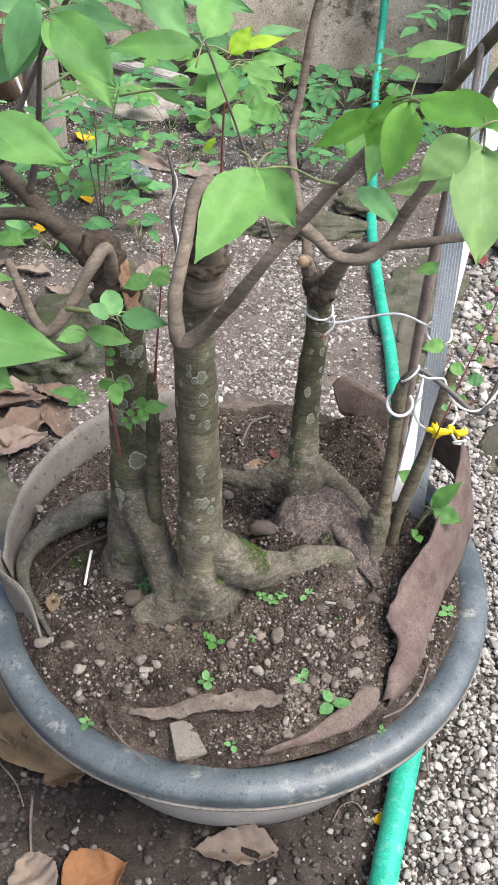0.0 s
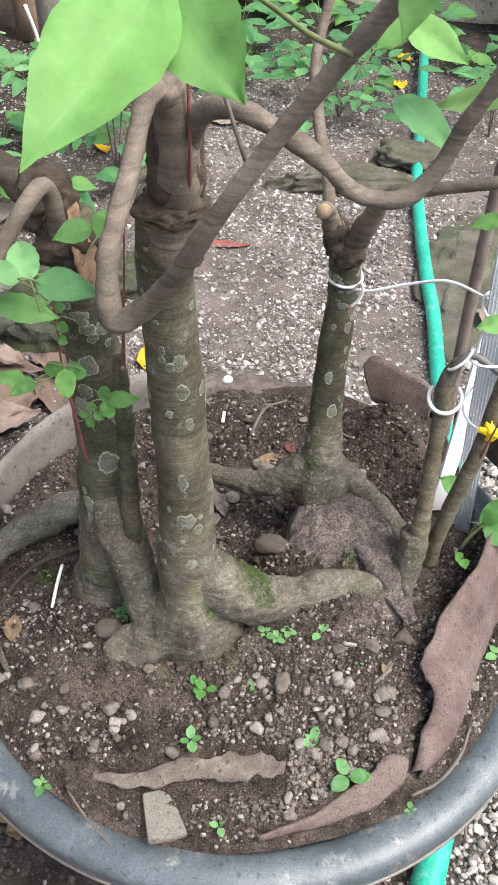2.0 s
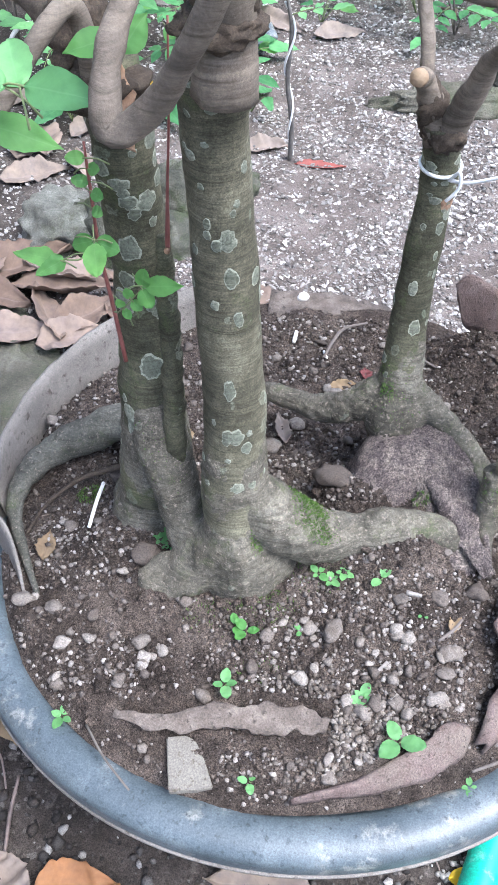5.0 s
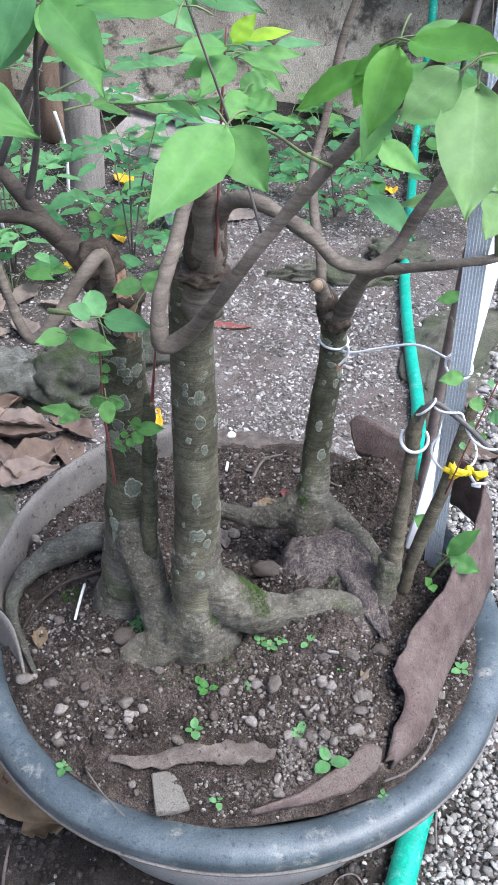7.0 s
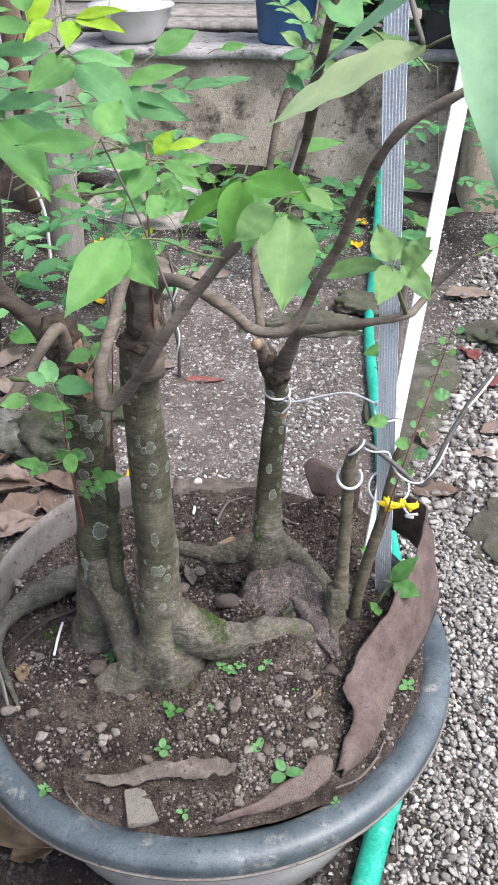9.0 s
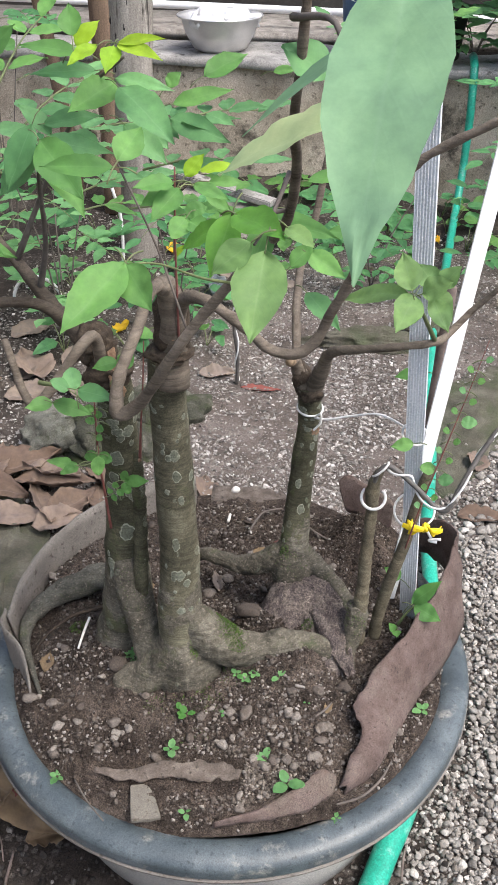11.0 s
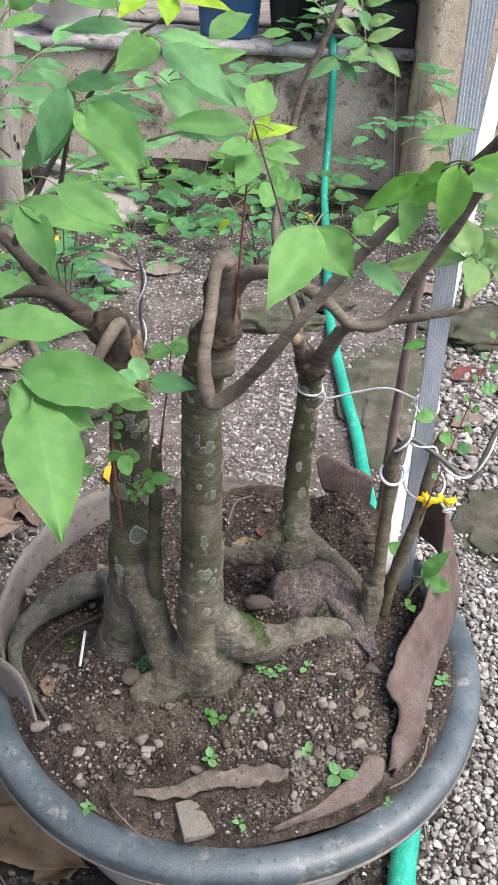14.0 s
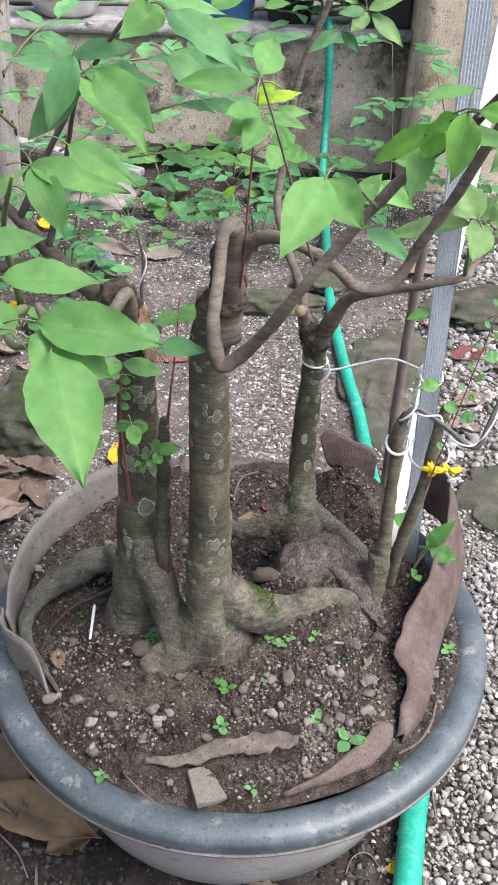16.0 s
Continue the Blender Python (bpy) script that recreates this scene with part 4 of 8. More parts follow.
def build_deadwood():
    """A sheet of worn wood over the bowl between the roots, sunk into the soil at its edge."""
    bm = bmesh.new()
    rings, spokes = 46, 150
    mid = bm.verts.new((0.118, 0.546, deadwood_top(0.118, 0.546)))
    last = None
    for i in range(1, rings + 1):
        u = i / rings
        ring = []
        for k in range(spokes):
            a = 2 * math.pi * k / spokes
            reach = 0.054 + 0.008 * math.cos(2 * (a - 2.3)) + 0.006 * math.exp(-((a - 3.5) / 0.6) ** 2) + 0.016 * math.exp(-((a - 5.30) / 0.30) ** 2) + 0.005 * noise.noise(Vector((math.cos(a) * 3, math.sin(a) * 3, 7)))
            x, y = 0.118 + reach * u * math.cos(a), 0.546 + reach * u * math.sin(a)
            ring.append(bm.verts.new((x, y, deadwood_top(x, y) - 0.030 * step(0.70, 1.0, u) ** 1.6)))
        for k in range(spokes):
            n = (k + 1) % spokes
            bm.faces.new((mid, ring[k], ring[n])) if last is None else bm.faces.new((last[k], ring[k], ring[n], last[n]))
        last = ring
    bm.faces.new(last[::-1])
    own(part("deadwood", bm, M_DEADWOOD, None, "hollowed purple-grey deadwood between the roots"))
    for rows, wide in (([(0.124, 0.552, 0.2535, 0.0040), (0.134, 0.532, 0.2505, 0.0060), (0.149, 0.512, 0.2440, 0.0070), (0.160, 0.502, 0.2385, 0.0060), (0.1690, 0.4935, 0.2310, 0.0036)], 0.75), ([(0.138, 0.517, 0.2460, 0.0018), (0.148, 0.506, 0.2435, 0.0026), (0.158, 0.497, 0.2380, 0.0024), (0.1650, 0.490, 0.2310, 0.0014)], 0.6), ([(0.150, 0.552, 0.2540, 0.0024), (0.157, 0.534, 0.2485, 0.0036), (0.163, 0.515, 0.2390, 0.0030), (0.1680, 0.502, 0.2300, 0.0016)], 0.7)):
        own(limb("deadwood_ridge", rows, M_DEADWOOD, None, "dark split ridge of deadwood", sides=14, steps=9, lump=0.5, size=190, flat=wide))


build_roots()
build_deadwood()
side_stem = own(limb("stem", [(-0.0308, 0.5060, 0.4500, 0.0030), (-0.0313, 0.5065, 0.4360, 0.0046), (-0.0318, 0.5070, 0.4150, 0.0054), (-0.0326, 0.5075, 0.3880, 0.0058), (-0.0338, 0.5070, 0.3550, 0.0060), (-0.0353, 0.5060, 0.3250, 0.0066), (-0.0368, 0.5020, 0.2900, 0.0078)], M_TRUNKDARK, None, "narrow pitted stem grown onto the thick lichened trunk", sides=18, steps=8, lump=0.30, size=110))
hang(limb("cut_face", [(-0.0278, 0.5025, 0.4440, 0.0017), (-0.0274, 0.5010, 0.4446, 0.0015)], M_CUT, None, "pale cut scar", sides=12, smooth_line=False, end=0.05), side_stem)

own(limb("stub", [(0.1680, 0.5395, 0.2287, 0.0082), (0.1685, 0.5386, 0.262, 0.0074), (0.1690, 0.5400, 0.290, 0.0064), (0.1690, 0.5455, 0.3400, 0.0056), (0.1695, 0.5500, 0.3800, 0.0056), (0.1690, 0.5510, 0.403, 0.0058), (0.1705, 0.5510, 0.418, 0.0050), (0.1735, 0.5500, 0.427, 0.0036)], M_STUB, None, "short upright side stem", sides=18, steps=8, lump=0.26, size=75))
own(limb("stub", [(0.1840, 0.5600, 0.2150, 0.0062), (0.1880, 0.5600, 0.2600, 0.0060), (0.1960, 0.5610, 0.3050, 0.0057), (0.2035, 0.5650, 0.3400, 0.0055), (0.2125, 0.5800, 0.3900, 0.0052), (0.219, 0.588, 0.413, 0.0048)], M_STUB, None, "short slanting side stem", sides=16, lump=0.14, size=60))

# crowns of the trunks, cut and regrown
own(limb("branch", [(0.014, 0.466, 0.545, 0.0129), (0.018, 0.462, 0.575, 0.0115), (0.020, 0.455, 0.605, 0.0097), (0.020, 0.447, 0.630, 0.0074), (0.017, 0.438, 0.634, 0.0060)], M_BRANCH, None, sides=16, lump=0.22, size=60))
bowed = own(limb("branch", [(0.019, 0.456, 0.615, 0.0055), (0.017, 0.442, 0.633, 0.0049), (0.014, 0.4252, 0.6337, 0.004), (0.0118, 0.4012, 0.6194, 0.0038), (0.0089, 0.3732, 0.6042, 0.0039), (0.0105, 0.3556, 0.5935, 0.0046), (0.015, 0.3515, 0.5875, 0.0044), (0.028, 0.3501, 0.5985, 0.0038), (0.0416, 0.3425, 0.6193, 0.0034), (0.0597, 0.3358, 0.6501, 0.003), (0.0831, 0.3349, 0.6821, 0.0029), (0.102, 0.334, 0.705, 0.0027), (0.115, 0.32, 0.723, 0.0025), (0.123, 0.295, 0.744, 0.0023), (0.129, 0.2637, 0.7714, 0.0021), (0.1315, 0.2321, 0.7947, 0.0019), (0.136, 0.2121, 0.82, 0.0017), (0.14, 0.2, 0.86, 0.0014)], M_BRANCH, None, "bowed branch rising over the tub", sides=14, steps=7, lump=0.22, size=90))
own(limb("branch", [(0.0179, 0.4643, 0.5788, 0.0063), (0.0244, 0.4565, 0.6034, 0.0053), (0.0340, 0.4417, 0.6257, 0.0047), (0.0502, 0.4258, 0.6334, 0.0041), (0.0676, 0.4166, 0.6287, 0.0038), (0.0824, 0.4140, 0.6198, 0.0037), (0.0953, 0.4154, 0.6076, 0.0037), (0.1118, 0.4185, 0.6043, 0.0037), (0.1244, 0.4219, 0.6134, 0.0035), (0.1329, 0.4209, 0.6341, 0.0033), (0.1447, 0.4130, 0.6612, 0.0031), (0.1540, 0.4019, 0.6915, 0.0030), (0.1628, 0.3922, 0.7186, 0.0028), (0.1753, 0.3851, 0.7396, 0.0026), (0.195, 0.378, 0.755, 0.0024), (0.235, 0.365, 0.780, 0.0020)], M_BRANCH, None, "looped branch bent in a deep curve", sides=14, steps=7, lump=0.22, size=90))
sawn_stub = own(limb("branch", [(0.0995, 0.630, 0.452, 0.0105), (0.0930, 0.628, 0.468, 0.0080), (0.0885, 0.6270, 0.478, 0.0066), (0.0858, 0.6235, 0.4865, 0.0060), (0.0838, 0.6175, 0.4895, 0.0056)], M_BRANCH, None, "sawn stub", sides=16, lump=0.28, size=90))
own(limb("branch", [(0.0870, 0.627, 0.484, 0.004), (0.0845, 0.640, 0.503, 0.0040), (0.076, 0.70, 0.512, 0.0042), (0.070, 0.784, 0.524, 0.0042), (0.077, 0.827, 0.553, 0.0042), (0.090, 0.848, 0.633, 0.0038), (0.125, 0.860, 0.724, 0.003), (0.14, 0.865, 0.78, 0.0025)], M_BRANCH, None, sides=8))
own(limb("branch", [(0.1010, 0.630, 0.452, 0.0095), (0.1090, 0.620, 0.474, 0.0078), (0.1145, 0.606, 0.496, 0.0064), (0.1190, 0.592, 0.513, 0.0052), (0.1290, 0.5759, 0.5266, 0.0042), (0.1527, 0.5622, 0.5376, 0.0036), (0.1801, 0.5537, 0.5471, 0.0033), (0.2060, 0.5604, 0.5504, 0.0031), (0.2172, 0.5841, 0.5480, 0.0030), (0.2324, 0.5930, 0.5645, 0.0027), (0.2506, 0.5863, 0.5893, 0.0023)], M_BRANCH, None, "thin branch bent level", sides=12, lump=0.18, size=90))
own(limb("branch", [(-0.050, 0.508, 0.515, 0.0113), (-0.058, 0.512, 0.535, 0.0103), (-0.078, 0.525, 0.548, 0.0086), (-0.100, 0.535, 0.560, 0.0066), (-0.125, 0.545, 0.585, 0.0052), (-0.155, 0.555, 0.612, 0.0041), (-0.20, 0.57, 0.65, 0.0031)], M_BRANCHDARK, None, "thick dark branch", sides=16, lump=0.2, size=60))
own(limb("branch", [(-0.092, 0.530, 0.556, 0.0058), (-0.105, 0.516, 0.574, 0.0048), (-0.125, 0.506, 0.579, 0.0042), (-0.155, 0.500, 0.578, 0.0039), (-0.20, 0.50, 0.585, 0.0031)], M_BRANCHDARK, None, sides=12, lump=0.12, size=90))
own(limb("branch", [(-0.0560, 0.5051, 0.5178, 0.0058), (-0.0510, 0.4965, 0.5442, 0.0050), (-0.0526, 0.4881, 0.5653, 0.0046), (-0.0597, 0.4727, 0.5605, 0.0042), (-0.0717, 0.4536, 0.5420, 0.0040), (-0.0854, 0.4430, 0.5285, 0.0038), (-0.0944, 0.4443, 0.5378, 0.0034), (-0.1089, 0.4562, 0.5732, 0.0028)], M_BRANCH, None, "hooked branch", sides=12, lump=0.2, size=90))
own(part("burl", blob(blob(bmesh.new(), (0.0155, 0.463, 0.574), (0.0175, 0.0165, 0.008), 0, 0.4, 4, 3.1, 4.0), (0.0185, 0.458, 0.600), (0.0118, 0.011, 0.026), 0, 0.45, 4, 5.7, 4.0), M_SHAG, None, "shaggy dark bark at the pruned crown"))
own(part("burl", blob(blob(bmesh.new(), (0.0995, 0.629, 0.456), (0.0132, 0.0128, 0.011), 0, 0.6, 4, 8.1, 4.5), (0.092, 0.6265, 0.470), (0.0086, 0.0082, 0.012), 0, 0.6, 3, 9.7, 4.5), M_SHAG, None, "lumpy bark at the pruned crown"))
own(part("burl", blob(blob(bmesh.new(), (-0.050, 0.508, 0.524), (0.0172, 0.0165, 0.011), 0, 0.5, 4, 1.1, 4.0), (-0.060, 0.514, 0.545), (0.016, 0.014, 0.018), 0, 0.5, 4, 2.7, 4.0), M_SHAG, None, "shaggy dark bark at the pruned crown"))
hang(part("torn_wood", strip(bmesh.new(), [(-0.043, 0.4935, 0.505, -0.036, 0.4975, 0.500), (-0.044, 0.4930, 0.520, -0.0345, 0.499, 0.517), (-0.047, 0.4945, 0.535, -0.038, 0.500, 0.536), (-0.046, 0.498, 0.548, -0.041, 0.502, 0.552)], 0.0022, 8, 6, 0.0016, 0.25, 60), M_CUT, None, "torn brown wood"), trunk_a)
hang(limb("torn_wood", [(0.022, 0.449, 0.590, 0.002), (0.020, 0.449, 0.598, 0.0028), (0.018, 0.449, 0.608, 0.002)], M_CUT, None, "pale torn wood", lump=0.4, size=120), trunk_b)
for where, to, r in (((0.0838, 0.6178, 0.4894), (0.0826, 0.6142, 0.4910), 0.0050),):
    hang(limb("cut_face", [(*where, r), (*to, r * 0.96)], M_SAWN, None, "pale sawn face", sides=14, smooth_line=False, end=0.05), sawn_stub)

# ---- strips of sheet that hold the soil ----
def sheet_piece(label, rows, material, thick=0.0022, wave=0.002, ragged=0.05, across=5, bulge=0.0):
    bm = strip(bmesh.new(), rows, thick, 8, across, wave, ragged, 25.0, bulge)
    ob = part("soil_edging", bm, material)
    return tagged(ob, label, "edging", "soil edging strips")


def collar(a, r0, z0, r1, z1):
    c, s = math.cos(math.radians(a)), math.sin(math.radians(a))
    return (CX + r0 * c, CY + r0 * s, z0, CX + r1 * c, CY + r1 * s, z1)


sheet_piece("grey weathered sheet strip bent along the tub edge", [collar(a, 0.2195, 0.165, 0.2265, z) for a, z in ((112, 0.236), (125, 0.236), (140, 0.237), (155, 0.236), (168, 0.233), (180, 0.229), (192, 0.224))], M_SHEETGREY, ragged=0.02)
sheet_piece("grey weathered sheet strip bent into the soil", [collar(190, 0.224, 0.165, 0.230, 0.226), (-0.186, 0.50, 0.165, -0.186, 0.498, 0.222), (-0.166, 0.475, 0.165, -0.161, 0.480, 0.219), (-0.148, 0.455, 0.165, -0.146, 0.461, 0.205), (-0.138, 0.440, 0.165, -0.137, 0.441, 0.182)], M_SHEETGREY, ragged=0.03)
sheet_piece("brown weathered sheet strip leaning over the tub rim", [(0.258, 0.648, 0.274, 0.273, 0.655, 0.202), (0.243, 0.590, 0.266, 0.276, 0.612, 0.194), (0.207, 0.520, 0.252, 0.257, 0.560, 0.188), (0.178, 0.470, 0.233, 0.230, 0.496, 0.182), (0.1745, 0.452, 0.228, 0.218, 0.464, 0.183), (0.182, 0.440, 0.220, 0.208, 0.440, 0.184), (0.175, 0.415, 0.208, 0.192, 0.412, 0.187), (0.168, 0.393, 0.200, 0.174, 0.391, 0.192)], M_SHEET, across=10, ragged=0.05, bulge=0.009, wave=0.003)
sheet_piece("dark curled end of the brown sheet strip behind the pole", [(0.259, 0.650, 0.273, 0.274, 0.652, 0.196), (0.262, 0.690, 0.262, 0.268, 0.694, 0.190), (0.240, 0.722, 0.250, 0.244, 0.728, 0.190), (0.215, 0.728, 0.244, 0.218, 0.735, 0.19)], M_SHEET)
sheet_piece("brown curled sheet fragment pressed into the soil", [(0.158, 0.4000, 0.2100, 0.1645, 0.3930, 0.199), (0.150, 0.3950, 0.2170, 0.1610, 0.3850, 0.196), (0.134, 0.3810, 0.2120, 0.1450, 0.3690, 0.194), (0.112, 0.3640, 0.2045, 0.1180, 0.3560, 0.1935), (0.090, 0.3510, 0.1995, 0.0930, 0.3460, 0.1935), (0.068, 0.3400, 0.1955, 0.0690, 0.3380, 0.1935)], M_SHEET, ragged=0.10, across=8, bulge=0.005, wave=0.003)
sheet_piece("ragged brown-grey sheet fragment lying in the soil", [(-0.046, 0.365, 0.2005, -0.045, 0.370, 0.2025), (-0.020, 0.364, 0.202, -0.018, 0.3725, 0.2045), (0.015, 0.367, 0.2045, 0.017, 0.3800, 0.2080), (0.040, 0.371, 0.2062, 0.041, 0.387, 0.2100), (0.058, 0.374, 0.2072, 0.058, 0.392, 0.2110), (0.072, 0.378, 0.208, 0.072, 0.391, 0.2105), (0.082, 0.382, 0.209, 0.083, 0.388, 0.210)], M_SHEETDUST, 0.0020, 0.0026, 0.30, 10)
sheet_piece("brown weathered sheet strip standing in the soil", [(0.130, 0.735, 0.262, 0.1275, 0.740, 0.275), (0.138, 0.733, 0.241, 0.135, 0.740, 0.2835), (0.152, 0.731, 0.236, 0.150, 0.738, 0.2795), (0.169, 0.728, 0.230, 0.167, 0.735, 0.272), (0.185, 0.725, 0.226, 0.184, 0.732, 0.2655), (0.192, 0.723, 0.230, 0.192, 0.730, 0.256)], M_SHEET, 0.003, ragged=0.03, across=7)
sheet_piece("pinkish tan sheet strip lying along the back rim", [(-0.03, 0.765, 0.196, -0.034, 0.800, 0.203), (0.02, 0.775, 0.196, 0.02, 0.808, 0.197), (0.06, 0.776, 0.195, 0.063, 0.806, 0.193), (0.095, 0.765, 0.193, 0.104, 0.790, 0.189)], M_SHEETDUST, 0.003, 0.003, 0.2)

tagged(limb("thin_root", [(-0.082, 0.552, 0.222, 0.0026), (-0.105, 0.548, 0.212, 0.0022), (-0.128, 0.538, 0.206, 0.0018), (-0.146, 0.515, 0.200, 0.0014), (-0.152, 0.49, 0.196, 0.0010)], M_SHAG, None, sides=8, lump=0.2, size=200), "thin dark root lying on the soil", "root")

# ---- pole, strip and rod ----
def build_pole():
    pole = holder("support_pole", (0.2145, 0.598, 0.2), "grey ribbed metal pole leaning in the tub", "pole")
    a, b = Vector((0.2188, 0.6256, 0.184)), Vector((0.1575, 0.503, 1.055))
    m = aim(a, b, (-0.12, -1, 0.3))
    long = (b - a).length
    bm = bmesh.new()
    w, d = 0.0078, 0.0050
    outline = [(-w, -d), (w, -d), (w, d)]
    for k in range(7):
        x = w - (k + 0.5) * 2 * w / 7
        outline += [(x + 0.0008, d), (x + 0.0005, d - 0.0005), (x - 0.0005, d - 0.0005), (x - 0.0008, d)]
    outline.append((-w, d))
    rings = [[bm.verts.new(m @ Vector((x, u * long, z))) for x, z in outline] for u in (0, 0.3, 0.6, 1)]
    for p, q in zip(rings, rings[1:]):
        for k in range(len(outline)):
            bm.faces.new((p[k], p[(k + 1) % len(outline)], q[(k + 1) % len(outline)], q[k]))
    bm.faces.new(rings[0]), bm.faces.new(rings[-1])
    hang(part("shaft", bm, M_POLE, smooth=False), pole)
    return pole


build_pole()
bm = strip(bmesh.new(), [(0.1905, 0.632, 0.205, 0.2020, 0.634, 0.205), (0.1965, 0.6430, 0.25, 0.2085, 0.6450, 0.25), (0.2080, 0.6660, 0.35, 0.2210, 0.668, 0.35), (0.2310, 0.713, 0.55, 0.2450, 0.715, 0.55), (0.2640, 0.779, 0.83, 0.2790, 0.781, 0.83), (0.283, 0.818, 1.0, 0.298, 0.820, 1.0)], 0.004, 3, 2)
tagged(part("plastic_strip", bm, M_WHITE, smooth=False), "flat dirty white plastic strip stuck in the soil", "strip")
tagged(limb("thin_rod", [(0.222, 0.795, 0.02, 0.006), (0.222, 0.793, 0.29, 0.0058), (0.223, 0.790, 0.40, 0.0055), (0.226, 0.788, 0.50, 0.005)], M_RUST, None, lump=0.1), "brown upright rod standing behind the tub", "rod")

# ---- hose ----
tagged(limb("garden_hose", [(0.298, 2.60, 0.404, 0.0108), (0.299, 2.53, 0.406, 0.0108), (0.3005, 2.478, 0.39, 0.0108), (0.3045, 2.461, 0.30, 0.0108), (0.3057, 2.461, 0.2428, 0.0108), (0.3037, 2.4356, 0.1266, 0.0108), (0.2944, 2.3371, 0.044, 0.0108), (0.2764, 2.0492, 0.019, 0.0108), (0.2611, 1.8304, 0.016, 0.0108), (0.2483, 1.6608, 0.014, 0.0108), (0.2454, 1.4813, 0.013, 0.0108), (0.2488, 1.3032, 0.013, 0.0108), (0.2534, 1.1856, 0.013, 0.0108), (0.252, 1.006, 0.013, 0.0108), (0.262, 0.82, 0.016, 0.0113), (0.262, 0.66, 0.016, 0.0124), (0.243, 0.53, 0.016, 0.0133), (0.218, 0.445, 0.016, 0.0135), (0.198, 0.37, 0.016, 0.0135), (0.184, 0.315, 0.016, 0.0135), (0.165, 0.22, 0.016, 0.0135), (0.13, 0.05, 0.016, 0.0135)], M_HOSE, None, sides=18, steps=8), "turquoise garden hose lying on the soil and hanging over the wall", "hose")

# ---- wires and ribbon ----
def circle_wire(c, r, tilt, turn, wire=0.0011, part_of=1.0, start=0.0):
    m = pose(*c, *tilt, turn)
    return [(*(m @ Vector((r * math.cos(start + a), r * math.sin(start + a), 0))), wire) for a in np.linspace(0, 2 * math.pi * part_of, 22)]


tie = holder("tie_wire", (0.102, 0.611, 0.43), "white tie wire from the slender trunk to the pole", "wire")
hang(limb("loop", circle_wire((0.1012, 0.634, 0.432), 0.0122, (8, 4), 0), M_WIRE, None, sides=7, steps=2), tie)
hang(limb("span", [(0.108, 0.6232, 0.428, 0.0011), (0.120, 0.620, 0.430, 0.0011), (0.142, 0.616, 0.439, 0.0011), (0.168, 0.607, 0.449, 0.0011), (0.1935, 0.5975, 0.4435, 0.0011)], M_WIRE, None, sides=7), tie)
hang(limb("twist", [(0.107, 0.6235, 0.428, 0.0011), (0.1125, 0.620, 0.435, 0.0011), (0.1135, 0.619, 0.427, 0.0011), (0.110, 0.6185, 0.421, 0.0011), (0.107, 0.619, 0.417, 0.0011)], M_WIRE, None, sides=7), tie)
hang(limb("loop", circle_wire((0.2000, 0.590, 0.443), 0.0112, (30, 8), 10), M_WIRE, None, sides=7, steps=2), tie)
rib = random.Random(14)
tie = holder("tie_wire", (0.212, 0.585, 0.36), "white tie wire looped round pole and stem with a yellow ribbon", "wire")
hang(limb("loop", circle_wire((0.2085, 0.583, 0.364), 0.0185, (28, -6), 0), M_WIRE, None, sides=7, steps=2), tie)
hang(limb("twist", [(0.222, 0.566, 0.354, 0.0013), (0.226, 0.562, 0.350, 0.0013), (0.231, 0.562, 0.346, 0.0014), (0.224, 0.560, 0.349, 0.0013), (0.234, 0.557, 0.354, 0.0014)], M_WIRE, None, sides=7), tie)
knot = Vector((0.2195, 0.5640, 0.3605))
for k in range(13):
    turn = rib.uniform(-0.55, 0.75) + (math.pi if k < 8 else 0)
    reach, drop = rib.uniform(0.011, 0.022) * (1 if k < 8 else 0.75), rib.uniform(-0.004, 0.005)
    rows = []
    for u in (0.0, 0.35, 0.7, 1.0):
        q = knot + Vector((math.cos(turn) * reach * u, -0.004 * math.sin(3 * u) - 0.002 * rib.random(), math.sin(turn) * reach * u * 0.5 + drop * u * u + 0.002 * rib.uniform(-1, 1)))
        h = 0.0012 + 0.0011 * u * rib.uniform(0.6, 1.2)
        rows.append((q.x, q.y, q.z - h, q.x + 0.0004, q.y + 0.001, q.z + h))
    hang(part("ribbon", strip(bmesh.new(), rows, 0.0005, 5, 3, 0.0012, 0.05, 140), M_YELLOW, None, "torn strand of yellow ribbon"), tie)
hang(part("ribbon_knot", blob(bmesh.new(), knot, (0.0040, 0.0034, 0.0046), 20, 0.6, 3, 4.2, 4.0), M_YELLOW, None, "crumpled yellow knot"), tie)
coil = holder("twisted_wire", (0.175, 0.55, 0.41), "black and white twisted training wire hooked over a stem", "wire")
core = spline([(0.170, 0.549, 0.412, 0.0024), (0.171, 0.546, 0.426, 0.0024), (0.176, 0.546, 0.434, 0.0024), (0.182, 0.547, 0.435, 0.0024), (0.193, 0.543, 0.430, 0.0023), (0.207, 0.535, 0.423, 0.0022), (0.224, 0.528, 0.411, 0.0022), (0.233, 0.525, 0.413, 0.0022), (0.240, 0.532, 0.430, 0.0022), (0.252, 0.545, 0.454, 0.0022), (0.268, 0.56, 0.478, 0.0022), (0.29, 0.575, 0.50, 0.0022)], 10)
hang(limb("dark_core", core[::3], M_WIREDARK, None, sides=8, steps=3), coil)
wrap = []
for i, (x, y, z, r) in enumerate(core):
    a = i * 0.30
    wrap.append((x + 0.0030 * math.cos(a), y + 0.0030 * math.sin(a), z + 0.0030 * math.sin(a * 1.0 + 1.2), 0.0010))
hang(limb("white_wire", wrap, M_WIRE, None, sides=7, steps=2), coil)
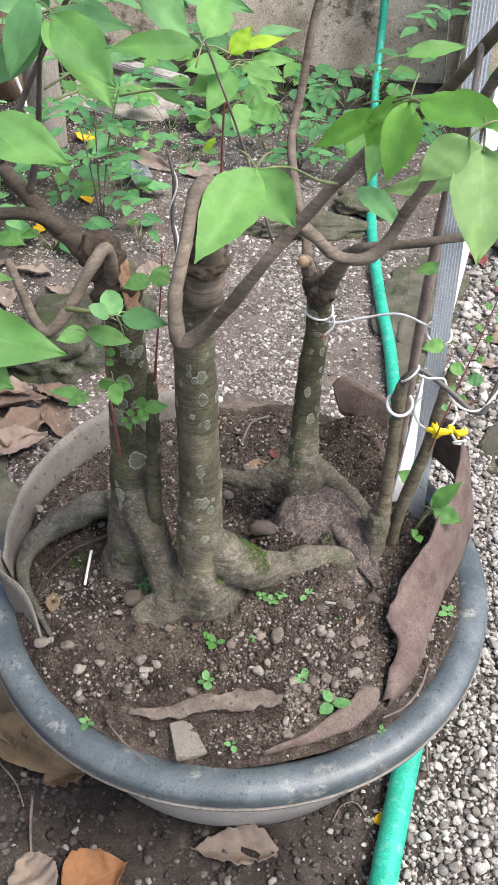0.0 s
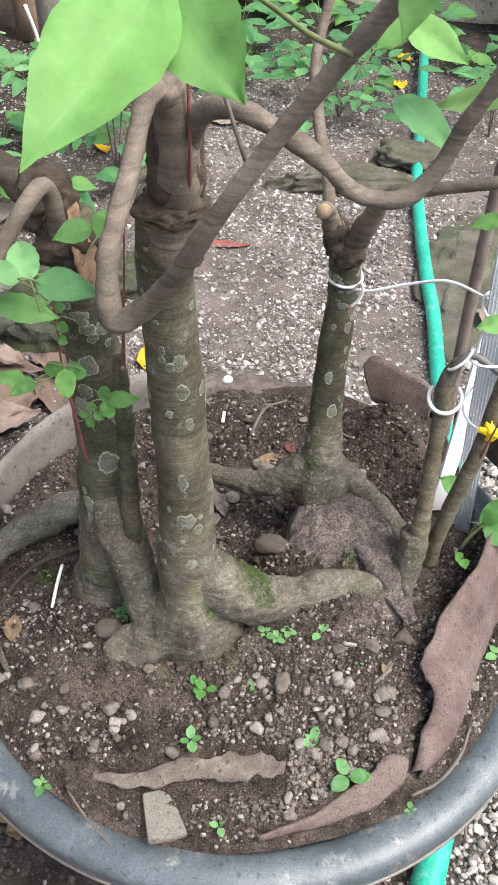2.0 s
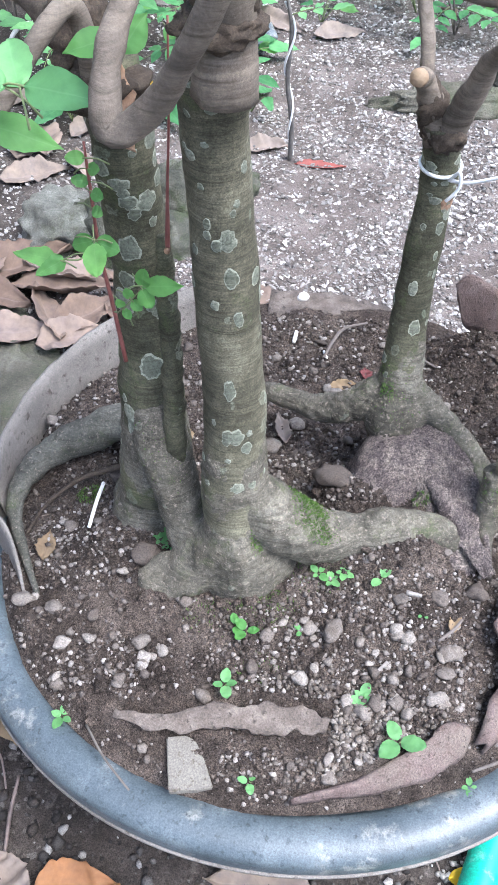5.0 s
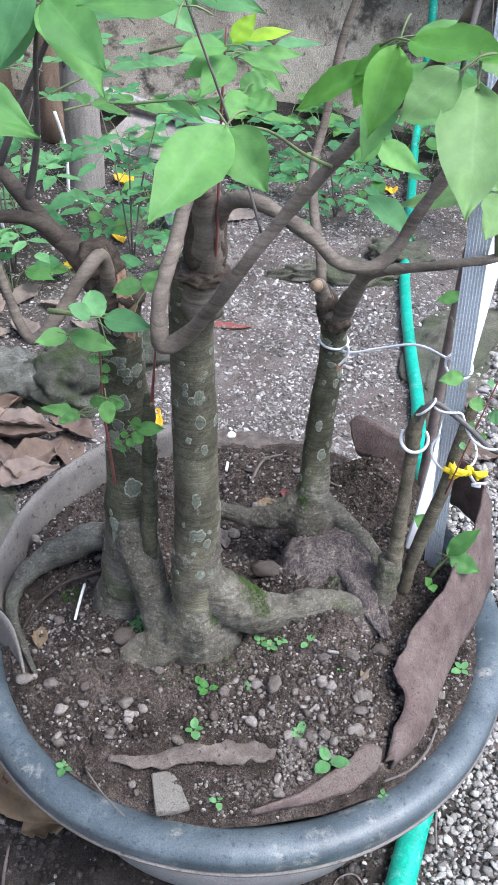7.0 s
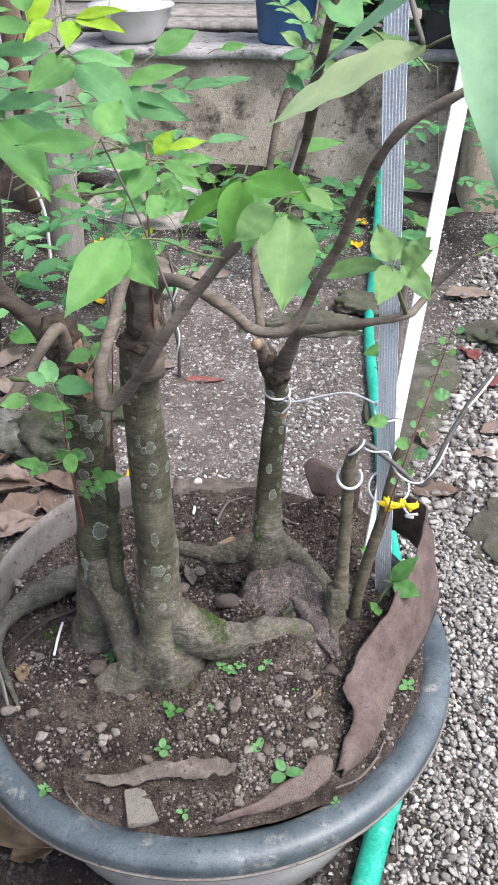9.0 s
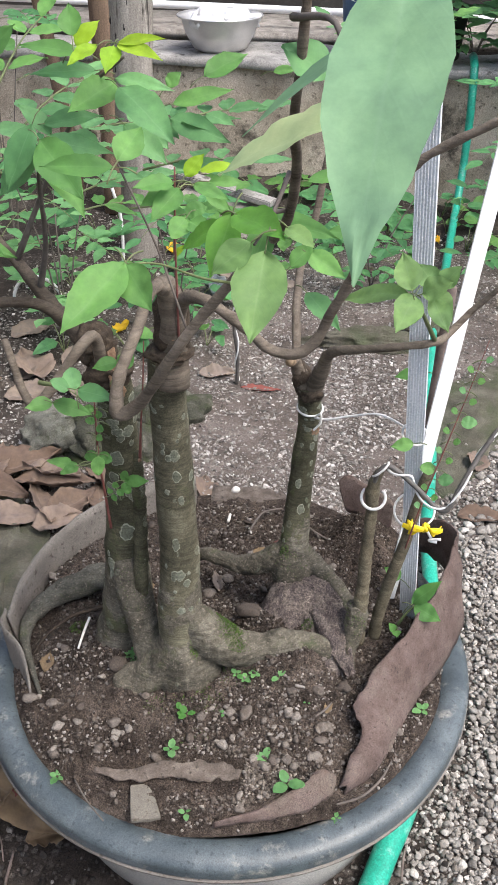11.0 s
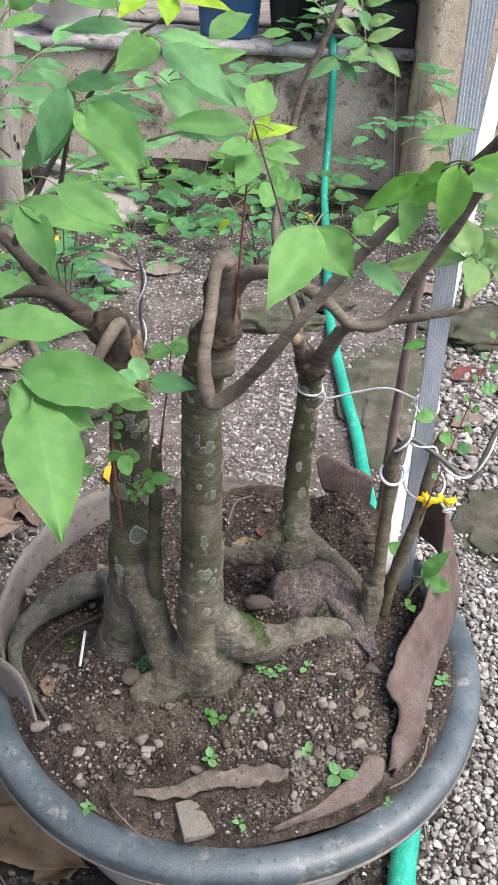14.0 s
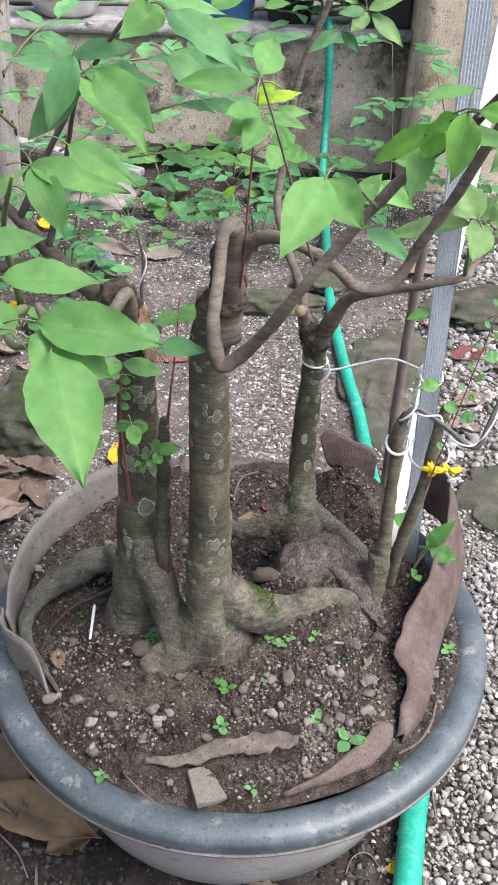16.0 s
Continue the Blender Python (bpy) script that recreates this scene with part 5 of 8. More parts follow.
hang(limb("hook", circle_wire((0.1700, 0.551, 0.397), 0.0105, (48, -10), 10, 0.0014, 0.72, 2.2), M_WIRE, None, sides=7, steps=2), coil)


# ---- foliage of the bonsai ----
def spray_leaf(base, tip, face, width, material, shape="ovate", fold=0.25):
    ob = leaf("leaf", base, tip, face, 0.86 * width, material, bonsai, "", fold, 0.22, shape)
    a, d = Vector(base), (Vector(base) - Vector(tip)).normalized()
    k = 0.010 + 0.12 * width
    hang(limb("stalk", [(*(a + d * k + Vector((0, 0, -0.25 * k))), 0.00045), (*(a + d * k * 0.5), 0.0004), (*(a - d * k * 0.1), 0.00035)], M_GSTEM, None, sides=5, steps=2), ob)
    return ob


def twig(rows, material=None, sides=7):
    return own(limb("twig", rows, material or M_TWIG, None, sides=sides, steps=5, lump=0.1, size=200))


twig([(0.0542, 0.267, 0.7225, 0.0004), (0.066, 0.280, 0.718, 0.0005), (0.078, 0.305, 0.702, 0.0007), (0.088, 0.333, 0.688, 0.0009)], M_GSTEM)
twig([(0.106, 0.250, 0.752, 0.0006), (0.113, 0.27, 0.748, 0.0008), (0.120, 0.30, 0.740, 0.0011)])
twig([(0.119, 0.226, 0.752, 0.0006), (0.122, 0.245, 0.756, 0.0008), (0.126, 0.265, 0.768, 0.0011)])
twig([(0.170, 0.119, 0.859, 0.0008), (0.160, 0.15, 0.872, 0.0010), (0.137, 0.20, 0.862, 0.0015)])
twig([(0.157, 0.146, 0.821, 0.0007), (0.150, 0.175, 0.836, 0.0009), (0.133, 0.212, 0.832, 0.0013)])
twig([(-0.072, 0.478, 0.712, 0.0010), (-0.082, 0.492, 0.680, 0.0015), (-0.100, 0.53, 0.62, 0.0022), (-0.115, 0.541, 0.575, 0.003)])
twig([(-0.012, 0.485, 0.766, 0.0009), (-0.05, 0.51, 0.735, 0.0014), (-0.10, 0.54, 0.66, 0.002), (-0.135, 0.548, 0.595, 0.003)])
twig([(0.030, 0.336, 0.745, 0.0005), (0.045, 0.345, 0.70, 0.0006), (0.062, 0.343, 0.648, 0.0007)])
twig([(0.033, 0.431, 0.716, 0.0005), (0.030, 0.436, 0.67, 0.0007), (0.027, 0.446, 0.604, 0.0009), (0.024, 0.456, 0.578, 0.0010)], M_STEM)
twig([(-0.055, 0.215, 0.675, 0.0012), (-0.075, 0.25, 0.655, 0.0018), (-0.10, 0.34, 0.62, 0.0025), (-0.103, 0.394, 0.60, 0.0032)], M_GSTEM)
twig([(-0.085, 0.33, 0.70, 0.0010), (-0.10, 0.36, 0.66, 0.0016), (-0.104, 0.393, 0.605, 0.0024)], M_GSTEM)
twig([(0.183, 0.483, 0.621, 0.0010), (0.190, 0.51, 0.60, 0.0014), (0.205, 0.56, 0.552, 0.002)], M_GSTEM)
twig([(-0.020, 0.385, 0.583, 0.0008), (-0.038, 0.392, 0.578, 0.0012), (-0.060, 0.402, 0.573, 0.0018)], M_GSTEM)
twig([(-0.0610, 0.506, 0.362, 0.0014), (-0.0630, 0.5055, 0.400, 0.0012), (-0.0645, 0.503, 0.440, 0.0010), (-0.0625, 0.500, 0.474, 0.0009), (-0.0610, 0.498, 0.502, 0.0006)], M_STEM)
twig([(-0.0645, 0.503, 0.442, 0.0006), (-0.060, 0.488, 0.457, 0.0005), (-0.052, 0.473, 0.4662, 0.0004)], M_GSTEM)
twig([(-0.0645, 0.503, 0.440, 0.0006), (-0.073, 0.495, 0.438, 0.0005), (-0.081, 0.491, 0.440, 0.0004)], M_GSTEM)
twig([(-0.0630, 0.5055, 0.398, 0.0005), (-0.052, 0.489, 0.413, 0.0004), (-0.036, 0.486, 0.433, 0.0003)], M_GSTEM)
twig([(-0.0282, 0.5045, 0.444, 0.0015), (-0.0262, 0.5035, 0.462, 0.0011), (-0.0240, 0.5020, 0.482, 0.0008), (-0.0200, 0.5005, 0.515, 0.0006), (-0.0160, 0.4990, 0.560, 0.0005)], M_STEM)
twig([(0.204, 0.560, 0.335, 0.0008), (0.212, 0.555, 0.39, 0.0007), (0.226, 0.562, 0.45, 0.0006), (0.240, 0.57, 0.51, 0.0004), (0.248, 0.572, 0.55, 0.0003)], M_STEM)
rng = random.Random(5)
for k in range(16):
    u = 0.25 + 0.72 * k / 16
    x, y, z = 0.204 + 0.044 * u, 0.556 + 0.016 * u, 0.335 + 0.215 * u
    s = 1 if k % 2 else -1
    r = 0.009 if k not in (3, 4, 9) else 0.016
    spray_leaf((x + 0.003 * s, y - 0.002, z), (x + r * s, y - 0.004, z + 0.002), (0.2 * s, -0.6, 0.8), r * 0.85, M_LEAF if k % 3 else M_LEAFBLUE, "round", 0.1)
spray_leaf((0.199, 0.556, 0.455), (0.180, 0.552, 0.452), (0.1, -0.7, 0.7), 0.014, M_LEAF)
for a, b, w in (((0.218, 0.566, 0.262), (0.243, 0.571, 0.292), 0.019), ((0.220, 0.563, 0.262), (0.246, 0.552, 0.258), 0.022), ((0.205, 0.60, 0.262), (0.188, 0.603, 0.272), 0.018), ((0.204, 0.542, 0.247), (0.197, 0.536, 0.262), 0.009), ((0.206, 0.542, 0.247), (0.206, 0.530, 0.250), 0.010)):
    spray_leaf(a, b, (-0.2, -0.6, 0.9), w, M_LEAF, "ovate", 0.2)
twig([(0.222, 0.566, 0.262, 0.0010), (0.214, 0.565, 0.250, 0.0014), (0.207, 0.563, 0.235, 0.0016)], M_GSTEM)

# leaves one by one, from stalk to tip
spray_leaf((-0.014, 0.481, 0.775), (0.020, 0.471, 0.780), (0.1, -0.7, 0.7), 0.009, M_LEAFYEL, "ovate", 0.25)
spray_leaf((-0.014, 0.481, 0.774), (0.021, 0.458, 0.770), (0.1, -0.6, 0.7), 0.013, M_LEAFYEL, "ovate", 0.25)
spray_leaf((-0.016, 0.480, 0.773), (-0.015, 0.457, 0.762), (0.3, -1.0, 0.7), 0.015, M_LEAFYEL, "ovate", 0.25)
spray_leaf((-0.029, 0.486, 0.772), (-0.043, 0.468, 0.763), (-0.1, -0.5, 0.7), 0.015, M_LEAFYEL, "ovate", 0.25)
spray_leaf((-0.047, 0.491, 0.776), (-0.052, 0.503, 0.793), (0.1, -0.9, 0.7), 0.018, M_LEAF, "ovate", 0.25)
spray_leaf((-0.042, 0.491, 0.766), (-0.082, 0.487, 0.770), (0.5, -0.7, 0.7), 0.014, M_LEAF, "ovate", 0.25)
spray_leaf((-0.105, 0.486, 0.763), (-0.083, 0.488, 0.782), (0.5, -0.7, 0.7), 0.018, M_LEAF, "ovate", 0.25)
spray_leaf((-0.049, 0.500, 0.769), (-0.034, 0.508, 0.783), (0.3, -0.9, 0.7), 0.014, M_LEAFYEL, "ovate", 0.25)
spray_leaf((-0.040, 0.511, 0.752), (-0.080, 0.495, 0.751), (0.3, -0.5, 0.7), 0.016, M_LEAFBLUE, "ovate", 0.25)
spray_leaf((-0.025, 0.504, 0.749), (0.015, 0.504, 0.743), (0.2, -0.6, 0.7), 0.014, M_LEAFBLUE, "ovate", 0.25)
spray_leaf((-0.025, 0.504, 0.747), (-0.047, 0.471, 0.734), (0.3, -1.0, 0.7), 0.025, M_LEAF, "ovate", 0.25)
spray_leaf((-0.020, 0.494, 0.746), (0.023, 0.468, 0.719), (0.4, -0.6, 0.7), 0.031, M_LEAFBLUE, "ovate", 0.25)
spray_leaf((-0.009, 0.574, 0.708), (0.040, 0.561, 0.696), (0.1, -1.0, 0.7), 0.022, M_LEAFBLUE, "ovate", 0.25)
spray_leaf((-0.012, 0.596, 0.713), (0.033, 0.608, 0.723), (0.4, -0.7, 0.7), 0.016, M_LEAF, "ovate", 0.25)
spray_leaf((0.004, 0.634, 0.726), (0.035, 0.654, 0.740), (0.3, -0.5, 0.7), 0.023, M_LEAF, "ovate", 0.25)
spray_leaf((-0.011, 0.579, 0.729), (-0.001, 0.583, 0.739), (0.3, -0.5, 0.7), 0.013, M_LEAF, "ovate", 0.25)
spray_leaf((-0.081, 0.509, 0.716), (-0.040, 0.515, 0.722), (0.2, -0.5, 0.7), 0.018, M_LEAFBLUE, "ovate", 0.25)
spray_leaf((-0.076, 0.509, 0.709), (-0.100, 0.514, 0.727), (0.2, -0.4, 0.7), 0.017, M_LEAFBLUE, "ovate", 0.25)
spray_leaf((0.030, 0.337, 0.746), (0.036, 0.359, 0.757), (0.4, -0.9, 0.8), 0.018, M_LEAF, "ovate", 0.25)
spray_leaf((0.028, 0.336, 0.743), (-0.010, 0.333, 0.742), (0.0, -0.9, 0.8), 0.014, M_LEAF, "ovate", 0.25)
spray_leaf((-0.072, 0.478, 0.711), (-0.030, 0.438, 0.678), (0.6, -0.7, 0.7), 0.028, M_LEAF, "ovate", 0.25)
spray_leaf((-0.072, 0.477, 0.711), (-0.108, 0.483, 0.672), (0.4, -0.8, 0.7), 0.023, M_LEAFBLUE, "ovate", 0.25)
spray_leaf((-0.070, 0.479, 0.713), (-0.023, 0.484, 0.706), (0.3, -0.7, 0.7), 0.018, M_LEAFBLUE, "ovate", 0.25)
spray_leaf((-0.023, 0.509, 0.719), (0.006, 0.510, 0.693), (0.1, -0.6, 0.7), 0.023, M_LEAFBLUE, "ovate", 0.25)
spray_leaf((-0.077, 0.486, 0.711), (-0.120, 0.502, 0.715), (0.3, -0.4, 0.7), 0.018, M_LEAFBLUE, "ovate", 0.25)
spray_leaf((0.034, 0.425, 0.709), (0.013, 0.408, 0.709), (0.3, -0.4, 0.8), 0.015, M_LEAF, "ovate", 0.25)
spray_leaf((0.033, 0.434, 0.702), (0.015, 0.415, 0.696), (0.4, -0.4, 0.8), 0.016, M_LEAF, "ovate", 0.25)
spray_leaf((0.035, 0.434, 0.702), (0.024, 0.405, 0.691), (0.3, -0.9, 0.8), 0.018, M_LEAF, "ovate", 0.25)
spray_leaf((0.037, 0.477, 0.700), (0.062, 0.483, 0.704), (0.4, -0.4, 0.8), 0.010, M_LEAFYEL, "ovate", 0.25)
spray_leaf((0.033, 0.455, 0.703), (0.044, 0.462, 0.716), (0.4, -0.7, 0.8), 0.012, M_LEAFYEL, "ovate", 0.25)
spray_leaf((0.043, 0.476, 0.694), (0.068, 0.481, 0.693), (0.3, -0.9, 0.8), 0.009, M_LEAF, "ovate", 0.25)
spray_leaf((0.038, 0.455, 0.698), (0.063, 0.448, 0.692), (0.4, -0.7, 0.8), 0.012, M_LEAF, "ovate", 0.25)
spray_leaf((0.041, 0.474, 0.688), (0.059, 0.473, 0.676), (0.0, -1.0, 0.8), 0.011, M_LEAF, "ovate", 0.25)
spray_leaf((0.044, 0.411, 0.692), (0.039, 0.396, 0.685), (0.4, -0.4, 0.8), 0.015, M_LEAF, "round", 0.25)
spray_leaf((0.046, 0.411, 0.690), (0.060, 0.402, 0.688), (-0.1, -0.5, 0.8), 0.015, M_LEAF, "round", 0.25)
spray_leaf((0.041, 0.421, 0.691), (0.054, 0.425, 0.695), (0.1, -0.9, 0.8), 0.013, M_LEAF, "round", 0.25)
spray_leaf((0.1070, 0.2500, 0.7545), (0.1310, 0.2220, 0.7565), (0.0, -0.5, 0.8), 0.018, M_LEAFLIT, "ovate", 0.25)
spray_leaf((0.1042, 0.2575, 0.7520), (0.0978, 0.2427, 0.7300), (0.2, -1.0, 0.6), 0.0158, M_LEAFLIT, "ovate", 0.25)
spray_leaf((0.0975, 0.2740, 0.7415), (0.0750, 0.2850, 0.7240), (0.1, -0.7, 0.8), 0.0125, M_LEAFLIT, "ovate", 0.25)
spray_leaf((0.0995, 0.2720, 0.7420), (0.0938, 0.2790, 0.7275), (0.1, -0.9, 0.6), 0.0110, M_LEAFLIT, "ovate", 0.25)
spray_leaf((0.1030, 0.2650, 0.7480), (0.0925, 0.2730, 0.7390), (0.1, -0.6, 0.8), 0.0110, M_LEAFLIT, "ovate", 0.25)
twig([(0.098, 0.274, 0.742, 0.0004), (0.1042, 0.2575, 0.752, 0.0005), (0.107, 0.252, 0.7535, 0.0006)], M_GSTEM)
spray_leaf((0.1184, 0.2230, 0.7540), (0.1042, 0.2170, 0.7425), (0.2, -0.8, 0.8), 0.014, M_LEAFPALE, "ovate", 0.25)
spray_leaf((0.1236, 0.2240, 0.7510), (0.1224, 0.1990, 0.7250), (0.1, -0.8, 0.6), 0.024, M_LEAFPALE, "ovate", 0.25)
spray_leaf((0.127, 0.253, 0.750), (0.140, 0.242, 0.746), (0.1, -0.4, 0.8), 0.010, M_LEAFPALE, "ovate", 0.25)
spray_leaf((0.0538, 0.2665, 0.7228), (0.0350, 0.2310, 0.7040), (-0.1, -1.0, 0.35), 0.0240, M_LEAF, "ovate", 0.3)
spray_leaf((0.0545, 0.2665, 0.7225), (0.0690, 0.2530, 0.7075), (0.0, -1.0, 0.35), 0.0195, M_LEAF, "ovate", 0.3)
spray_leaf((0.170, 0.119, 0.859), (0.166, 0.069, 0.808), (-0.2, -0.8, 0.6), 0.028, M_LEAFNEAR, "ovate", 0.12)
spray_leaf((0.158, 0.146, 0.820), (0.120, 0.163, 0.797), (0.1, -0.5, 1.0), 0.018, M_LEAFBACKLIT, "ovate", 0.25)
spray_leaf((0.164, 0.135, 0.842), (0.131, 0.142, 0.814), (-0.3, -0.5, 0.7), 0.005, M_LEAFNEAR, "ovate", 0.25)
spray_leaf((0.145, 0.211, 0.815), (0.130, 0.211, 0.824), (-0.1, -0.5, 0.7), 0.017, M_LEAFBLUE, "ovate", 0.25)
spray_leaf((0.159, 0.219, 0.805), (0.143, 0.239, 0.806), (0.3, -0.8, 0.7), 0.012, M_LEAFPALE, "ovate", 0.25)
spray_leaf((0.110, 0.472, 0.652), (0.137, 0.468, 0.638), (0.0, -0.7, 0.8), 0.018, M_LEAF, "ovate", 0.25)
spray_leaf((0.100, 0.467, 0.643), (0.115, 0.475, 0.658), (0.2, -0.6, 0.8), 0.015, M_LEAF, "ovate", 0.25)
spray_leaf((0.110, 0.480, 0.620), (0.137, 0.454, 0.606), (0.1, -0.6, 0.9), 0.019, M_LEAFBLUE, "ovate", 0.25)
spray_leaf((0.122, 0.478, 0.665), (0.151, 0.479, 0.664), (0.3, -0.7, 0.8), 0.011, M_LEAF, "ovate", 0.25)
spray_leaf((0.180, 0.484, 0.623), (0.129, 0.535, 0.591), (-0.1, -0.6, 0.9), 0.021, M_LEAFPALE, "ovate", 0.25)
spray_leaf((0.182, 0.476, 0.629), (0.173, 0.495, 0.648), (-0.2, -0.8, 0.9), 0.022, M_LEAFPALE, "ovate", 0.25)
spray_leaf((0.184, 0.475, 0.626), (0.174, 0.446, 0.612), (0.3, -0.7, 0.9), 0.024, M_LEAFPALE, "ovate", 0.25)
spray_leaf((0.189, 0.475, 0.628), (0.208, 0.469, 0.641), (0.0, -1.0, 0.9), 0.020, M_LEAFPALE, "ovate", 0.25)
spray_leaf((0.196, 0.474, 0.626), (0.208, 0.455, 0.611), (-0.1, -0.6, 0.9), 0.017, M_LEAFPALE, "ovate", 0.25)
spray_leaf((0.118, 0.392, 0.725), (0.146, 0.395, 0.729), (-0.2, -0.6, 0.8), 0.011, M_LEAF, "ovate", 0.25)
spray_leaf((-0.056, 0.217, 0.683), (-0.009, 0.213, 0.676), (0.2, -0.9, 0.9), 0.025, M_LEAF, "ovate", 0.25)
spray_leaf((-0.059, 0.214, 0.678), (-0.028, 0.207, 0.665), (0.2, -0.7, 0.9), 0.031, M_LEAF, "ovate", 0.25)
spray_leaf((-0.050, 0.209, 0.676), (-0.034, 0.161, 0.649), (0.2, -0.7, 1.0), 0.032, M_LEAF, "ovate", 0.15)
spray_leaf((-0.073, 0.240, 0.690), (-0.034, 0.245, 0.686), (0.3, -0.5, 0.9), 0.020, M_LEAF, "ovate", 0.25)
spray_leaf((-0.088, 0.261, 0.694), (-0.060, 0.268, 0.695), (-0.1, -0.9, 0.9), 0.015, M_LEAF, "ovate", 0.25)
spray_leaf((-0.067, 0.222, 0.675), (-0.082, 0.234, 0.683), (0.3, -0.4, 0.9), 0.018, M_LEAF, "ovate", 0.25)
spray_leaf((-0.079, 0.343, 0.701), (-0.031, 0.336, 0.691), (-0.0, -0.7, 0.8), 0.019, M_LEAF, "ovate", 0.25)
spray_leaf((-0.078, 0.343, 0.701), (-0.060, 0.315, 0.676), (0.2, -0.8, 0.8), 0.020, M_LEAF, "ovate", 0.25)
spray_leaf((-0.092, 0.347, 0.690), (-0.112, 0.353, 0.691), (0.1, -0.8, 0.8), 0.012, M_LEAF, "ovate", 0.25)
spray_leaf((-0.105, 0.340, 0.679), (-0.079, 0.343, 0.701), (0.1, -0.6, 0.8), 0.009, M_LEAFPALE, "ovate", 0.25)
spray_leaf((-0.026, 0.381, 0.583), (-0.034, 0.395, 0.591), (0.1, -0.7, 0.9), 0.015, M_LEAFBLUE, "round", 0.25)
spray_leaf((-0.023, 0.378, 0.585), (0.005, 0.370, 0.586), (0.4, -0.9, 0.9), 0.015, M_LEAFBLUE, "ovate", 0.25)
spray_leaf((-0.030, 0.380, 0.583), (-0.041, 0.379, 0.590), (0.3, -0.5, 0.9), 0.011, M_LEAFBLUE, "round", 0.25)
spray_leaf((-0.014, 0.432, 0.578), (-0.030, 0.424, 0.575), (0.1, -0.8, 0.9), 0.013, M_LEAF, "ovate", 0.25)
spray_leaf((-0.012, 0.430, 0.574), (-0.004, 0.439, 0.584), (0.4, -0.8, 0.9), 0.014, M_LEAF, "ovate", 0.25)
spray_leaf((-0.046, 0.388, 0.567), (-0.062, 0.379, 0.566), (0.1, -0.6, 0.9), 0.013, M_LEAF, "ovate", 0.25)
spray_leaf((-0.046, 0.388, 0.567), (-0.021, 0.392, 0.558), (0.4, -0.8, 0.9), 0.014, M_LEAF, "ovate", 0.25)
for base, tip, wide, form in (((-0.052, 0.473, 0.4660), (-0.0400, 0.4705, 0.4635), 0.0120, "round"), ((-0.0525, 0.472, 0.4655), (-0.0480, 0.4590, 0.4560), 0.0140, "round"), ((-0.053, 0.473, 0.4660), (-0.0655, 0.4760, 0.4605), 0.0105, "round"),
                              ((-0.036, 0.486, 0.433), (-0.0150, 0.485, 0.4365), 0.0125, "ovate"), ((-0.0375, 0.4862, 0.4318), (-0.0345, 0.4855, 0.4440), 0.0100, "round"), ((-0.0375, 0.4860, 0.4310), (-0.0325, 0.4835, 0.4215), 0.0105, "round"), ((-0.0445, 0.4870, 0.4230), (-0.0460, 0.4860, 0.4305), 0.0070, "round"), ((-0.0440, 0.4865, 0.4225), (-0.0385, 0.4850, 0.4180), 0.0072, "round"), ((-0.0500, 0.4880, 0.4160), (-0.0520, 0.4870, 0.4220), 0.0060, "round"), ((-0.0495, 0.4878, 0.4155), (-0.0460, 0.4865, 0.4100), 0.0060, "round"),
                              ((-0.0615, 0.4985, 0.488), (-0.0540, 0.495, 0.4905), 0.0075, "round"), ((-0.0620, 0.4990, 0.481), (-0.0700, 0.496, 0.4830), 0.0075, "round"), ((-0.0615, 0.4985, 0.476), (-0.0545, 0.495, 0.4750), 0.0078, "round"), ((-0.0615, 0.4975, 0.494), (-0.0700, 0.494, 0.4955), 0.0080, "round"), ((-0.0630, 0.4995, 0.466), (-0.0565, 0.496, 0.4650), 0.0070, "round")):
    spray_leaf(base, tip, (0.0, -1.0, 0.6), wide, M_LEAF, form, 0.08)
spray_leaf((-0.084, 0.490, 0.440), (-0.107, 0.492, 0.440), (0.4, -0.6, 1.0), 0.015, M_LEAF, "heart", 0.25)
spray_leaf((-0.079, 0.491, 0.440), (-0.092, 0.482, 0.435), (0.5, -0.8, 1.0), 0.014, M_LEAF, "heart", 0.25)
spray_leaf((0.200, 0.552, 0.601), (0.185, 0.561, 0.614), (-0.2, -0.9, 0.8), 0.021, M_LEAFPALE, "ovate", 0.25)
spray_leaf((0.204, 0.551, 0.601), (0.217, 0.553, 0.618), (-0.0, -0.5, 0.8), 0.020, M_LEAFPALE, "ovate", 0.25)
spray_leaf((0.199, 0.551, 0.597), (0.214, 0.529, 0.584), (-0.4, -0.8, 0.8), 0.022, M_LEAFPALE, "ovate", 0.25)
spray_leaf((0.198, 0.616, 0.491), (0.177, 0.618, 0.483), (0.0, -0.6, 0.9), 0.013, M_LEAF, "ovate", 0.25)
spray_leaf((0.192, 0.597, 0.474), (0.200, 0.585, 0.458), (0.0, -0.7, 0.9), 0.008, M_LEAF, "round", 0.25)
spray_leaf((0.046, 0.714, 0.716), (0.069, 0.713, 0.719), (-0.3, -0.9, 0.7), 0.010, M_LEAF, "ovate", 0.25)
spray_leaf((0.120, 0.804, 0.684), (0.093, 0.803, 0.664), (0.1, -0.9, 0.7), 0.015, M_LEAFBLUE, "ovate", 0.25)
spray_leaf((-0.059, 0.449, 0.722), (-0.025, 0.426, 0.694), (0.1, -0.8, 0.7), 0.030, M_LEAF, "ovate", 0.25)
spray_leaf((-0.075, 0.477, 0.724), (-0.091, 0.461, 0.684), (0.1, -0.8, 0.7), 0.023, M_LEAFBLUE, "ovate", 0.25)
spray_leaf((-0.056, 0.318, 0.719), (-0.024, 0.309, 0.703), (0.5, -0.9, 0.8), 0.018, M_LEAF, "ovate", 0.25)
